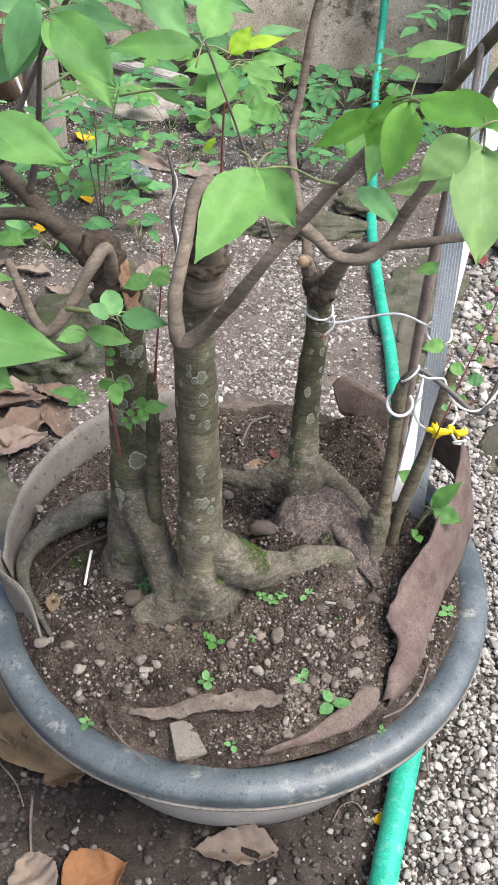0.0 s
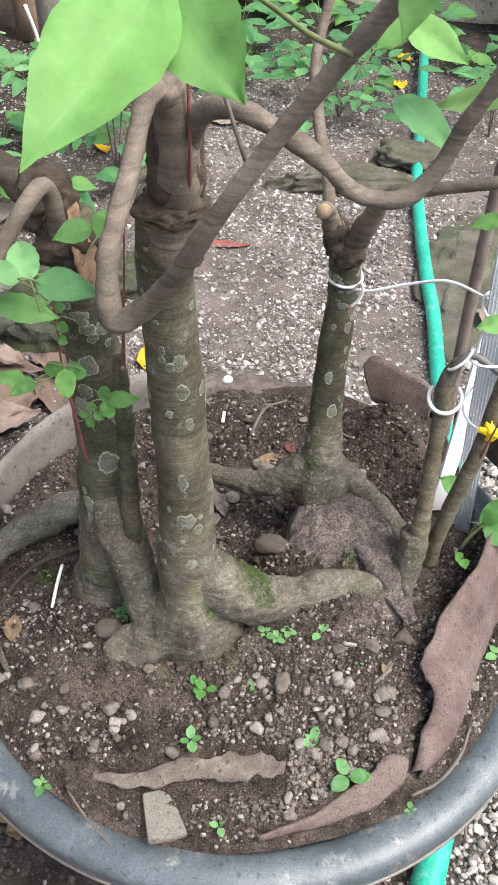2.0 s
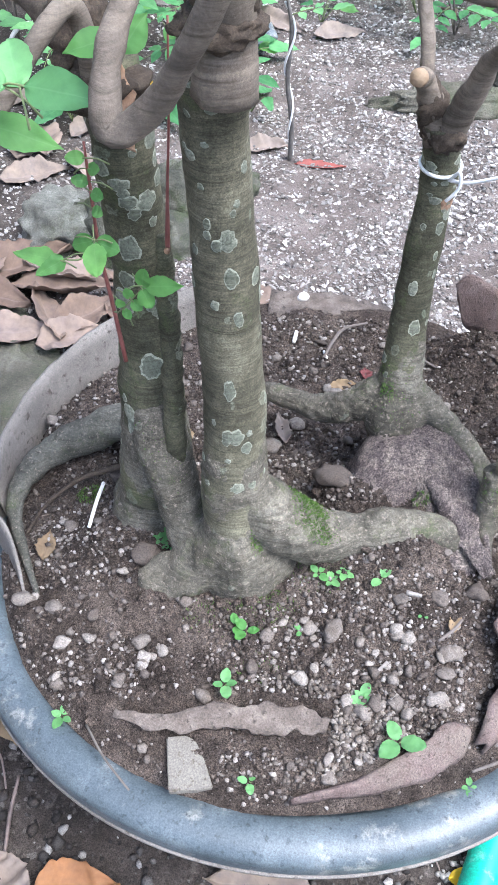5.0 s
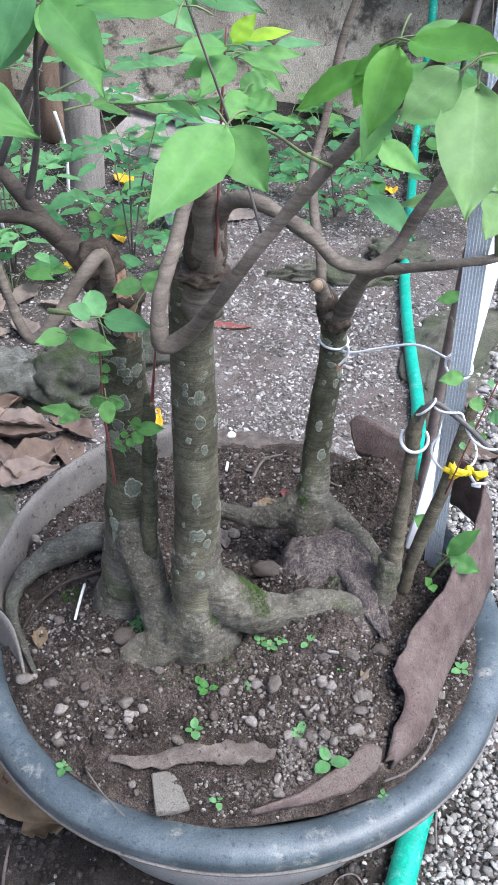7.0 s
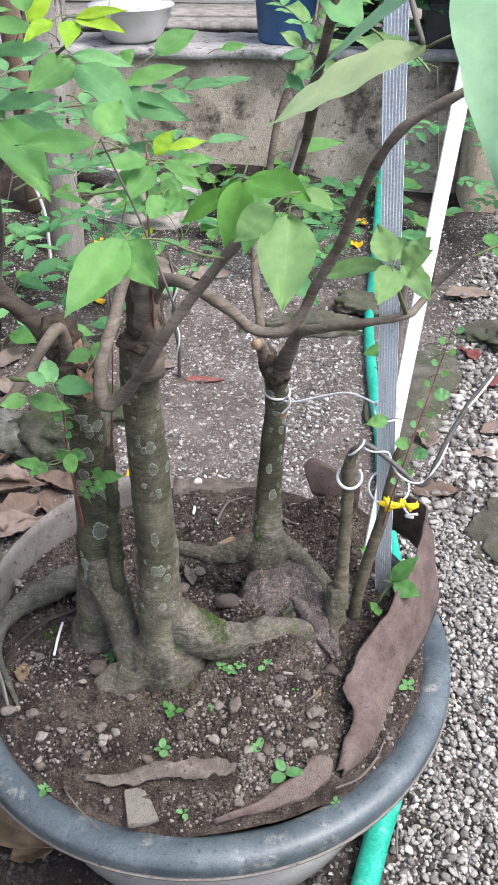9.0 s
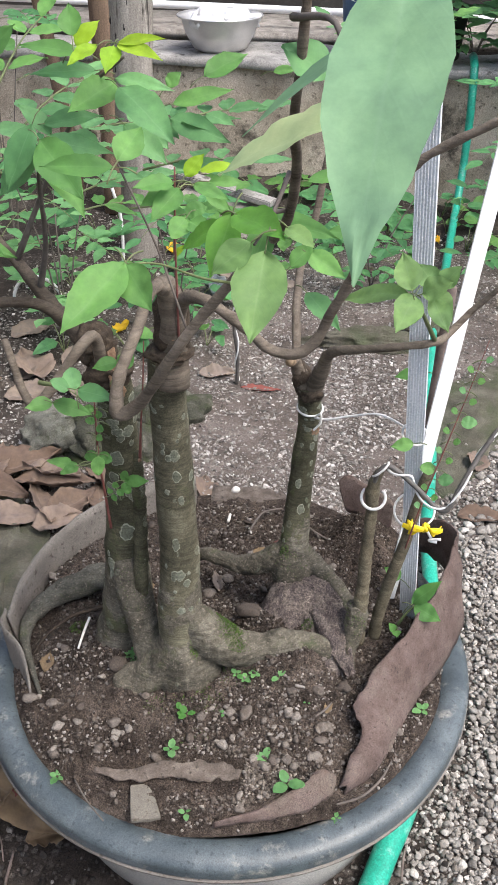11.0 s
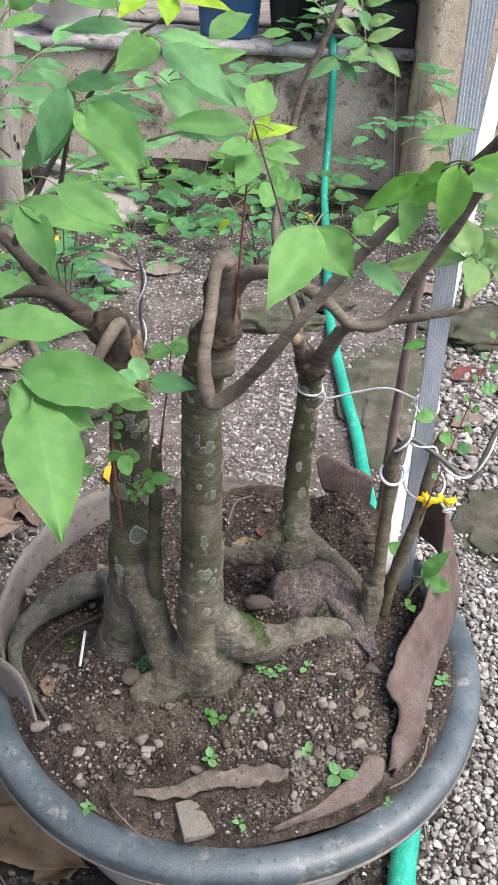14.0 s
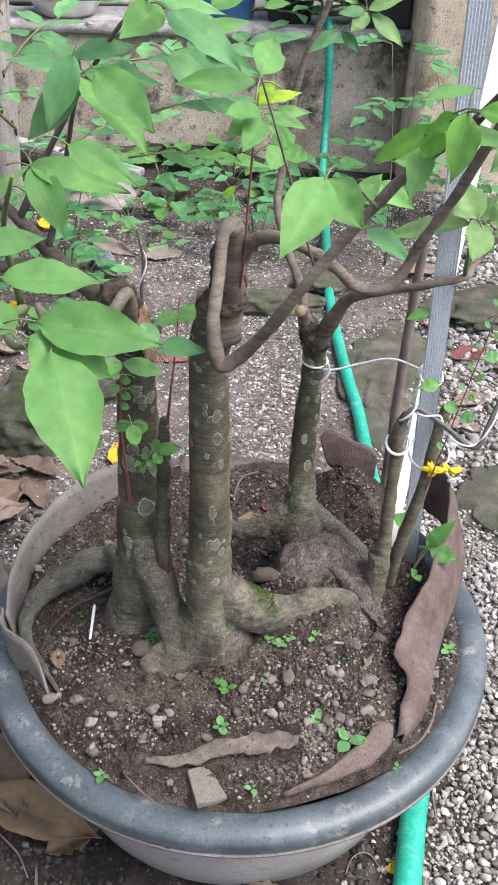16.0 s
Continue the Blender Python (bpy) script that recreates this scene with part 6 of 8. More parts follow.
spray_leaf((-0.020, 0.539, 0.714), (0.000, 0.536, 0.696), (-0.2, -0.5, 0.7), 0.023, M_LEAFBLUE, "ovate", 0.25)
spray_leaf((-0.036, 0.492, 0.707), (-0.066, 0.498, 0.712), (0.4, -0.4, 0.8), 0.022, M_LEAFBLUE, "ovate", 0.25)
twig([(0.130, 0.860, 0.740, 0.0016), (0.126, 0.760, 0.752, 0.0012), (0.1225, 0.656, 0.7245, 0.0006)])
for base, tip, wide, tint in (((0.126, 0.655, 0.722), (0.151, 0.645, 0.701), 0.016, M_LEAFPALE), ((0.123, 0.655, 0.723), (0.110, 0.646, 0.710), 0.015, M_LEAFPALE), ((0.123, 0.655, 0.725), (0.150, 0.652, 0.734), 0.012, M_LEAFPALE), ((0.121, 0.655, 0.724), (0.099, 0.650, 0.722), 0.011, M_LEAFBLUE), ((0.116, 0.665, 0.728), (0.098, 0.660, 0.738), 0.014, M_LEAFPALE), ((0.127, 0.665, 0.731), (0.114, 0.660, 0.745), 0.014, M_LEAFBLUE), ((0.124, 0.665, 0.735), (0.143, 0.660, 0.741), 0.012, M_LEAFPALE), ((0.104, 0.655, 0.709), (0.119, 0.652, 0.694), 0.012, M_WEED), ((0.121, 0.700, 0.742), (0.100, 0.690, 0.752), 0.015, M_LEAFPALE), ((0.126, 0.700, 0.744), (0.148, 0.690, 0.752), 0.015, M_LEAFPALE)):
    spray_leaf(base, tip, (0.1, -0.8, 0.7), wide, tint, "ovate", 0.2)
twig([(0.1225, 0.656, 0.7245, 0.0005), (0.112, 0.655, 0.717, 0.0004), (0.104, 0.655, 0.709, 0.0003)], M_GSTEM)
spray_leaf((0.106, 0.324, 0.727), (0.144, 0.309, 0.725), (-0.1, -0.5, 0.7), 0.015, M_LEAF, "ovate", 0.25)
spray_leaf((0.107, 0.333, 0.723), (0.099, 0.315, 0.697), (0.2, -0.9, 0.7), 0.016, M_LEAF, "ovate", 0.25)
spray_leaf((0.015, 0.488, 0.636), (0.022, 0.490, 0.643), (0.1, -0.5, 0.8), 0.006, M_LEAFYEL, "round", 0.25)


def compound(plant, start, way, count, size, material, rnd, droop=0.25, shape="ovate", width=0.42):
    """A feathered leaf: a thin rib with leaflets in pairs and one at its end."""
    a, d = Vector(start), Vector(way)
    long = d.length
    d.normalize()
    side = d.cross(Vector((0, 0, 1))).normalized()
    at = lambda u: a + d * long * u + Vector((0, 0, -droop * long * u * u))
    rib = hang(limb("rib", [(*at(u), 0.0011 - 0.0006 * u) for u in (0, 0.33, 0.66, 1)], M_GSTEM, None, sides=5, steps=2), plant)
    for i in range(count):
        u = 0.25 + 0.7 * i / count
        for s in (-1, 1):
            q = at(u + rnd.uniform(-0.02, 0.02))
            r = size * rnd.uniform(0.8, 1.15)
            tip = q + side * s * r * 0.85 + d * r * 0.45 + Vector((0, 0, rnd.uniform(-0.35, 0.05) * r))
            leaf("leaf", q + side * s * 0.002, tip, (rnd.uniform(-0.25, 0.25), rnd.uniform(-0.5, 0.1), 1), r * width, material, rib, "", 0.2, 0.2, shape)
    leaf("leaf", at(1), at(1) + d * size * 1.1 + Vector((0, 0, -0.25 * size)), (0, -0.3, 1), size * (width + 0.03), material, rib, "", 0.2, 0.2, shape)


rnd = random.Random(11)
for start, way, n, size, mat in (((-0.13, 0.55, 0.66), (-0.06, -0.05, 0.09), 3, 0.045, M_LEAFBLUE), ((-0.10, 0.56, 0.69), (0.10, 0.04, 0.035), 4, 0.038, M_LEAFBLUE), ((-0.16, 0.58, 0.64), (-0.08, 0.05, 0.08), 4, 0.036, M_LEAF), ((-0.14, 0.56, 0.72), (0.02, 0.06, 0.07), 3, 0.034, M_LEAF), ((-0.19, 0.52, 0.62), (-0.07, -0.08, 0.05), 3, 0.04, M_LEAF), ((-0.11, 0.60, 0.63), (0.07, 0.10, 0.03), 4, 0.030, M_LEAFBLUE), ((0.125, 0.86, 0.70), (-0.05, 0.03, 0.05), 3, 0.026, M_LEAFBLUE), ((0.128, 0.862, 0.72), (0.07, 0.05, 0.04), 4, 0.03, M_LEAF), ((0.10, 0.85, 0.66), (0.05, 0.06, 0.01), 3, 0.026, M_LEAFBLUE), ((0.255, 0.585, 0.59), (0.06, 0.02, 0.03), 3, 0.032, M_LEAF), ((0.235, 0.365, 0.765), (0.05, 0.04, 0.03), 2, 0.045, M_LEAF), ((-0.04, 0.60, 0.66), (0.08, 0.05, 0.02), 3, 0.036, M_LEAFBLUE), ((-0.06, 0.62, 0.62), (0.09, 0.08, 0.0), 3, 0.034, M_LEAF), ((-0.02, 0.56, 0.70), (0.07, 0.06, 0.03), 3, 0.034, M_LEAFBLUE), ((-0.15, 0.62, 0.68), (0.03, 0.08, 0.05), 3, 0.038, M_LEAFBLUE), ((-0.20, 0.57, 0.65), (-0.05, 0.02, 0.06), 3, 0.04, M_LEAF), ((-0.17, 0.50, 0.59), (-0.05, -0.06, 0.03), 3, 0.036, M_LEAFBLUE), ((-0.12, 0.66, 0.60), (0.05, 0.10, 0.0), 3, 0.036, M_LEAF)):
    compound(bonsai, start, way, n, size, mat, rnd)


# ---- lichens and moss on the bark ----
def frames_of(rows, steps=10):
    line = spline(rows, steps)
    out, side = [], None
    for i in range(len(line)):
        way = Vector(line[min(i + 1, len(line) - 1)][:3] - line[max(i - 1, 0)][:3]).normalized()
        side = (side - way * side.dot(way)).normalized() if side else way.orthogonal().normalized()
        out.append((Vector(line[i][:3]), side.copy(), way.cross(side), float(line[i][3])))
    return out


def on_bark(frames, u, a, lump, size, lift):
    """The point of a lumpy limb's skin at the share u of its length and the compass angle a round it."""
    f = max(0.0, min(0.9999, u)) * (len(frames) - 1)
    i = int(f)
    c, s, o, r = (p0.lerp(p1, f - i) if isinstance(p0, Vector) else p0 + (p1 - p0) * (f - i) for p0, p1 in zip(frames[i], frames[i + 1]))
    want = Vector((math.cos(a), math.sin(a), 0))
    d = (s * want.dot(s) + o * want.dot(o)).normalized()
    q = c + d * r
    return q + d * (r * lump * (noise.noise(q * size) + 0.5 * noise.noise(q * size * 2.7)) + lift)


def lichen(trunk, frames, u, a, radius, lump, size, seed):
    long = sum((p[0] - q[0]).length for p, q in zip(frames, frames[1:]))
    thick = frames[int(u * (len(frames) - 1))][3]
    vs, uvs, fs = [on_bark(frames, u, a, lump, size, 0.00032)], [(0, 0)], []
    n = 20
    for ring, share in ((1, 0.5), (2, 0.85), (3, 1.0)):
        for k in range(n):
            b = 2 * math.pi * k / n
            w = radius * share * (1 + 0.30 * noise.noise(Vector((math.cos(b) * 1.3, math.sin(b) * 1.3, seed))) + 0.22 * noise.noise(Vector((math.cos(b) * 4, math.sin(b) * 4, seed))))
            vs.append(on_bark(frames, u + w * math.sin(b) / long, a + w * math.cos(b) / thick, lump, size, 0.00032 if ring < 3 else 0.00004))
            uvs.append((share, 0))
    for k in range(n):
        fs.append((0, 1 + k, 1 + (k + 1) % n))
        for r in (0, 1):
            p, q = 1 + r * n, 1 + (r + 1) * n
            fs.append((p + k, q + k, q + (k + 1) % n, p + (k + 1) % n))
    me = bpy.data.meshes.new("lichen")
    me.from_pydata(vs, [], fs)
    uv = me.uv_layers.new(name="UVMap")
    for loop in me.loops:
        uv.data[loop.index].uv = uvs[loop.vertex_index]
    return hang(finish("lichen", me, M_LICHEN), trunk)


rnd = random.Random(77)
for trunk, rows, lump, size, count, small, big in ((trunk_a, TRUNK_A, 0.10, 38, 54, 0.0026, 0.0072), (trunk_b, TRUNK_B, 0.08, 38, 60, 0.0016, 0.0046), (trunk_c, TRUNK_C, 0.10, 42, 40, 0.0016, 0.0042)):
    fr = frames_of(rows)
    for k in range(count):
        lichen(trunk, fr, rnd.uniform(0.20, 0.93), math.radians(rnd.uniform(-190, 10)), small + (big - small) * rnd.random() ** 1.8, lump, size, k * 1.37)
lichen(trunk_a, frames_of(TRUNK_A), 0.27, math.radians(-84), 0.0135, 0.10, 38, 5.5)
lichen(trunk_a, frames_of(TRUNK_A), 0.42, math.radians(-70), 0.0080, 0.10, 38, 8.5)
wound = lichen(trunk_c, frames_of(TRUNK_C), 0.62, math.radians(-38), 0.0065, 0.10, 42, 3.3)
wound.name, wound.data.materials[0] = "bark_wound", M_CUT
for rows, u0, u1, a0, a1, count in ((FLARES[5], 0.10, 0.34, 40, 130, 2600), (FLARES[0], 0.45, 0.75, -60, -20, 500), (FLARES[2], 0.1, 0.7, -170, -20, 200), (FLARES[2], 0.30, 0.42, -135, -100, 260), (FLARES[2], 0.34, 0.46, -60, -30, 200), (FLARES[4], 0.0, 0.5, -130, -20, 120), (FLARES[8], 0.0, 0.5, -150, -30, 110)):
    fr = frames_of(rows)
    bm = bmesh.new()
    for k in range(count):
        f = (u0 + (u1 - u0) * 0.5 * (rnd.random() + rnd.random())) * (len(fr) - 1)
        c, s1, o1, r = fr[int(f)]
        if rows is FLARES[5]:
            b = math.radians(rnd.uniform(a0, a1))
            d = Vector((0.1, -math.cos(b), math.sin(b))).normalized()
        else:
            b = math.radians(rnd.uniform(a0, a1))
            d = Vector((math.cos(b), math.sin(b), 0.25)).normalized()
        way = s1.cross(o1)
        d = (d - way * d.dot(way)).normalized()
        q = c + d * r * 0.99 + way * rnd.uniform(-0.004, 0.004)
        e = Vector((rnd.uniform(-1, 1), rnd.uniform(-1, 1), rnd.uniform(-1, 1))).normalized()
        tip = bm.verts.new(q + d * rnd.uniform(0.0005, 0.0015) + e * 0.0007)
        w = e.cross(d).normalized() * 0.0004
        bm.faces.new((bm.verts.new(q + w), bm.verts.new(q - w), tip))
    own(tagged(part("moss", bm, M_MOSS, None, "green moss on the bark"), "", "", "", "stuff"))


# ---- small things in the tub ----
rnd = random.Random(21)


def seedling(x, y, size, leaves, tint=None, lift=0.0):
    z = soil_height(x, y) - 0.001 + lift
    plant = holder("seedling", (x, y, z), "tiny bright green seedling sprouting from the soil", "seedling", "seedlings in the tub")
    hang(limb("stem", [(x, y, z, 0.0006), (x + 0.001, y - 0.001, z + size * 0.35, 0.0005)], M_GSTEM, None, sides=5, steps=2), plant)
    turn = rnd.uniform(0, 6.28)
    for k in range(leaves):
        a = turn + 2 * math.pi * k / leaves + rnd.uniform(-0.2, 0.2)
        r = size * rnd.uniform(0.85, 1.2) * (0.75 if k % 2 and leaves > 3 else 1)
        base = (x + 0.001 * math.cos(a), y - 0.001 + 0.001 * math.sin(a), z + size * 0.35)
        leaf("leaf", base, (base[0] + r * math.cos(a), base[1] + r * math.sin(a), base[2] + 0.18 * r), (0, 0, 1), r * 0.72, tint or M_SEEDLING, plant, "", 0.15, 0.2, "round")
    return plant


for x, y, s, n in ((0.101, 0.475, 0.0090, 2), (0.017, 0.398, 0.0095, 4), (0.100, 0.406, 0.0080, 5), (0.237, 0.499, 0.0085, 4), (0.124, 0.382, 0.0130, 3), (-0.082, 0.370, 0.0080, 4), (0.043, 0.347, 0.0060, 3), (0.057, 0.440, 0.0050, 3), (0.070, 0.470, 0.0065, 5), (0.078, 0.475, 0.0060, 5), (0.062, 0.473, 0.0055, 4), (-0.045, 0.497, 0.0065, 6), (-0.050, 0.492, 0.0055, 5), (-0.042, 0.488, 0.0050, 5), (0.169, 0.377, 0.0050, 4), (0.130, 0.462, 0.0035, 3)):
    seedling(x, y, s, n)
seedling(0.023, 0.432, 0.0085, 3, M_BUSH)
seedling(0.016, 0.435, 0.008, 2, M_BUSH)


def moss_patch(x, y, r, count, top=None):
    bm = bmesh.new()
    for k in range(count):
        a, d = rnd.uniform(0, 6.28), r * math.sqrt(rnd.random())
        px, py = x + d * math.cos(a), y + 0.7 * d * math.sin(a)
        pz = (top(px, py) if top else soil_height(px, py)) - 0.0005
        h, lean = rnd.uniform(0.0010, 0.0026), rnd.uniform(0, 6.28)
        tip = bm.verts.new((px + 0.0012 * math.cos(lean), py + 0.0012 * math.sin(lean), pz + h))
        b0 = bm.verts.new((px + 0.0005 * math.sin(lean), py - 0.0005 * math.cos(lean), pz))
        b1 = bm.verts.new((px - 0.0005 * math.sin(lean), py + 0.0005 * math.cos(lean), pz))
        bm.faces.new((b0, b1, tip))
    ob = part("moss", bm, M_MOSS)
    return tagged(ob, "soft green moss tufts on soil and roots", "moss", "", "stuff")


moss_patch(-0.118, 0.533, 0.012, 520)
moss_patch(0.034, 0.448, 0.020, 420)
moss_patch(0.034, 0.412, 0.014, 130)
moss_patch(0.060, 0.474, 0.020, 240)
moss_patch(0.0, 0.44, 0.02, 150)
moss_patch(0.1195, 0.533, 0.0065, 220, deadwood_top)


def flat_stone(name, outline, z, thick, material, label, tilt=(0, 0), where=(0, 0)):
    bm = bmesh.new()
    top = [bm.verts.new((x, y, thick)) for x, y in outline]
    low = [bm.verts.new((x * 1.04, y * 1.04, 0)) for x, y in outline]
    bm.faces.new(top), bm.faces.new(low[::-1])
    n = len(outline)
    for k in range(n):
        bm.faces.new((low[k], low[(k + 1) % n], top[(k + 1) % n], top[k]))
    bmesh.ops.bevel(bm, geom=[e for e in bm.edges], offset=thick * 0.18, segments=2, affect="EDGES")
    for v in bm.verts:
        v.co += Vector((noise.noise(v.co * 300), noise.noise(v.co * 300 + Vector((5, 0, 0))), noise.noise(v.co * 200))) * 0.0006
    ob = part(name, bm, material, smooth=False)
    ob.matrix_basis = pose(where[0], where[1], z, tilt[0], tilt[1], 0)
    return tagged(ob, label, "stone")


flat_stone("stone_chip", [(-0.0170, 0.0130), (-0.0060, 0.0165), (0.0015, 0.0150), (0.0085, 0.0040), (0.0165, -0.0085), (0.0070, -0.0125), (-0.0075, -0.0165), (-0.0115, -0.0050)], 0.192, 0.0045, M_STONE, "flat tan stone chip lying on the soil by the rim", (9, 3), (0.0065, 0.349))
tagged(limb("pale_stick", [(-0.105, 0.532, 0.215, 0.0014), (-0.105, 0.516, 0.2135, 0.0014), (-0.106, 0.498, 0.205, 0.0013)], M_BONE, None, sides=8), "short pale stick lying on the soil", "stick")
for rows in ([(0.03, 0.70, 0.214, 0.0013), (0.04, 0.735, 0.216, 0.0015), (0.06, 0.75, 0.215, 0.0010)], [(0.168, 0.378, 0.197, 0.0009), (0.188, 0.393, 0.192, 0.0012), (0.203, 0.413, 0.191, 0.0012), (0.212, 0.436, 0.190, 0.0008)], [(-0.062, 0.362, 0.192, 0.0009), (-0.045, 0.345, 0.191, 0.0008), (-0.025, 0.330, 0.1895, 0.0007)], [(0.14, 0.44, 0.229, 0.001), (0.148, 0.448, 0.231, 0.0011), (0.153, 0.456, 0.232, 0.0008)], [(0.085, 0.74, 0.214, 0.0009), (0.10, 0.72, 0.214, 0.0012), (0.13, 0.70, 0.213, 0.001)]):
    tagged(limb("twig", rows, M_TWIG, None, sides=6), "thin dry twig lying on the soil", "twig", "dry twigs")
tagged(part("snail_shell", blob(bmesh.new(), (0.0, 0.775, 0.216), (0.006, 0.004, 0.004), 30, 0.3, 2, 3.0), M_BONE), "small white shell lying on the soil", "shell")


def soil_stone(x, y, r, long, turn, seed, material=None):
    bm = blob(bmesh.new(), (0, 0, 0), (r * long, r, r * 0.7), 0, 0.45, 3, seed)
    ob = part("stone", bm, material or M_PEBBLE)
    ob.matrix_basis = pose(x, y, soil_height(x, y) + 0.3 * r, 0, 0, turn)
    return tagged(ob, "smooth grey-tan stone lying on the potting soil", "stone", "stones in the tub")


for k, (x, y, r, long, turn) in enumerate(((0.062, 0.546, 0.0085, 1.6, -20), (0.006, 0.600, 0.0062, 1.2, 10), (0.020, 0.629, 0.0055, 1.2, 30), (0.076, 0.441, 0.0062, 1.3, 80), (0.147, 0.442, 0.0058, 1.15, 70), (0.144, 0.412, 0.0058, 1.3, 10), (0.162, 0.483, 0.0058, 1.2, 0), (0.139, 0.473, 0.0050, 1.3, -30), (-0.042, 0.416, 0.0048, 1.2, 20), (-0.037, 0.407, 0.0042, 1.1, 0), (0.102, 0.397, 0.0048, 1.2, -40), (0.120, 0.406, 0.0040, 1.2, -20), (0.036, 0.432, 0.0040, 1.4, 70), (-0.095, 0.411, 0.0048, 1.2, 40), (-0.110, 0.437, 0.0050, 1.5, -10), (0.030, 0.655, 0.0070, 1.3, 20), (0.045, 0.665, 0.0055, 1.6, 0), (-0.10, 0.548, 0.0052, 1.2, 0), (-0.135, 0.44, 0.0058, 1.2, 20), (-0.055, 0.475, 0.0075, 1.3, 20))):
    soil_stone(x, y, r, long, turn, 3.1 * k + 1)
for rows in ([(0.001, 0.722, 0.2075, 0.0018), (0.001, 0.735, 0.2085, 0.0017)], [(0.028, 0.715, 0.2075, 0.0012), (0.032, 0.707, 0.2070, 0.0010)], [(0.104, 0.418, 0.2125, 0.0012), (0.112, 0.428, 0.2150, 0.0011)], [(0.118, 0.466, 0.2360, 0.0016), (0.127, 0.465, 0.2365, 0.0012)]):
    tagged(limb("pale_stick", rows, M_BONE if rows[0][1] > 0.7 else M_POST, None, sides=7), "short pale stick lying on the soil", "stick", "pale sticks")


# ---- fallen leaves ----
def dead_leaf(x, y, length, width, turn, material=None, z=0.0, roll=0.0, curl=0.5, label="dry brown fallen leaf lying on the ground", base=None, pitch=0.0, seed=0.0, shape="ovate", torn=0.10):
    me = blade_mesh("fallen_leaf", length, width, 0.28, 0.0, -curl * 0.4, shape, 26, 8, 0.16, seed + x * 57 + y * 91, torn)
    for v in me.vertices:
        u, s = v.co.y / length - 0.5, v.co.x / width
        v.co.z += curl * length * 0.35 * u * u + curl * width * 0.5 * s * s
        v.co.y -= length * 0.5
    me.materials.append(material or M_DEADLEAF)
    lowest = min((pose(0, 0, 0, pitch, roll, turn) @ v.co).z for v in me.vertices)
    ob = new("fallen_leaf", me)
    so = ob.modifiers.new("thickness", "SOLIDIFY")
    so.thickness = 0.0005
    ground_z = ground_height(x, y) if base is None else base
    ob.matrix_basis = pose(x, y, ground_z - lowest - 0.0015 + z, pitch, roll, turn)
    return tagged(ob, label, "leaf", "fallen leaves")


for x, y, l, w, turn, roll in ((-0.267, 0.985, 0.10, 0.045, 25, 14), (-0.300, 0.905, 0.09, 0.05, -60, 8), (-0.412, 1.034, 0.13, 0.07, -50, 10), (-0.344, 0.995, 0.14, 0.055, -80, -8), (-0.385, 0.895, 0.13, 0.06, -75, 5), (-0.350, 0.945, 0.13, 0.045, 35, 28), (-0.430, 0.955, 0.12, 0.06, -95, 6), (-0.275, 1.03, 0.09, 0.05, 60, 18), (0.481, 1.795, 0.12, 0.05, -85, 6), (0.430, 1.165, 0.07, 0.04, 70, 12), (0.470, 1.255, 0.09, 0.035, -70, 10), (0.34, 1.055, 0.085, 0.035, -80, 6), (-0.109, 1.045, 0.07, 0.05, 10, 20), (-0.538, 1.366, 0.14, 0.08, 40, 10), (-0.36, 1.02, 0.11, 0.05, 80, 10), (-0.30, 0.95, 0.10, 0.05, -30, 14), (-0.46, 1.02, 0.12, 0.05, 10, 12), (0.56, 1.35, 0.10, 0.05, 50, 14), (0.33, 1.20, 0.06, 0.04, 0, 18), (-0.60, 1.25, 0.13, 0.06, -20, 10), (0.08, 2.02, 0.05, 0.03, 40, 10)):
    dead_leaf(x, y, l, w, turn, None, 0.004 * rnd.random() + (0.012 if x < -0.28 and 0.85 < y < 1.1 else 0), roll, 0.5)
M_ORANGELEAF = leaf_material("orange_dead_leaf", (0.204, 0.0952, 0.0408), (0.286, 0.15, 0.0748), False, 0.12, True, 0.6)
M_REDLEAF = leaf_material("red_dead_leaf", (0.12, 0.035, 0.035), (0.20, 0.06, 0.05), False, 0.1, True, 0.5)
dead_leaf(-0.082, 0.312, 0.065, 0.055, -60, M_ORANGELEAF, 0, 5, 0.6, "curled orange-brown fallen leaf lying on the soil")
dead_leaf(0.046, 0.347, 0.084, 0.040, 93, M_PINKLEAF, 0.001, 4, 0.55, "ragged pinkish grey dead leaf on the dark soil", torn=0.30)
dead_leaf(-0.138, 0.308, 0.052, 0.046, 40, M_PINKLEAF, 0.001, -6, 0.5, "pinkish grey rounded dead leaf on the dark soil", shape="round")
dead_leaf(-0.158, 0.430, 0.135, 0.050, -112, M_TANLEAF, 0.020, 16, 0.4, "long tan dead leaf leaning against the tub", torn=0.08)
dead_leaf(-0.206, 0.474, 0.110, 0.058, -155, M_TANLEAF, 0.024, -14, 0.4, "tan-brown dead leaf leaning against the tub", torn=0.08)
dead_leaf(-0.125, 0.418, 0.060, 0.030, -60, M_TANLEAF, 0.002, 6, 0.6, "small torn tan dead leaf under the tub rim", torn=0.3)
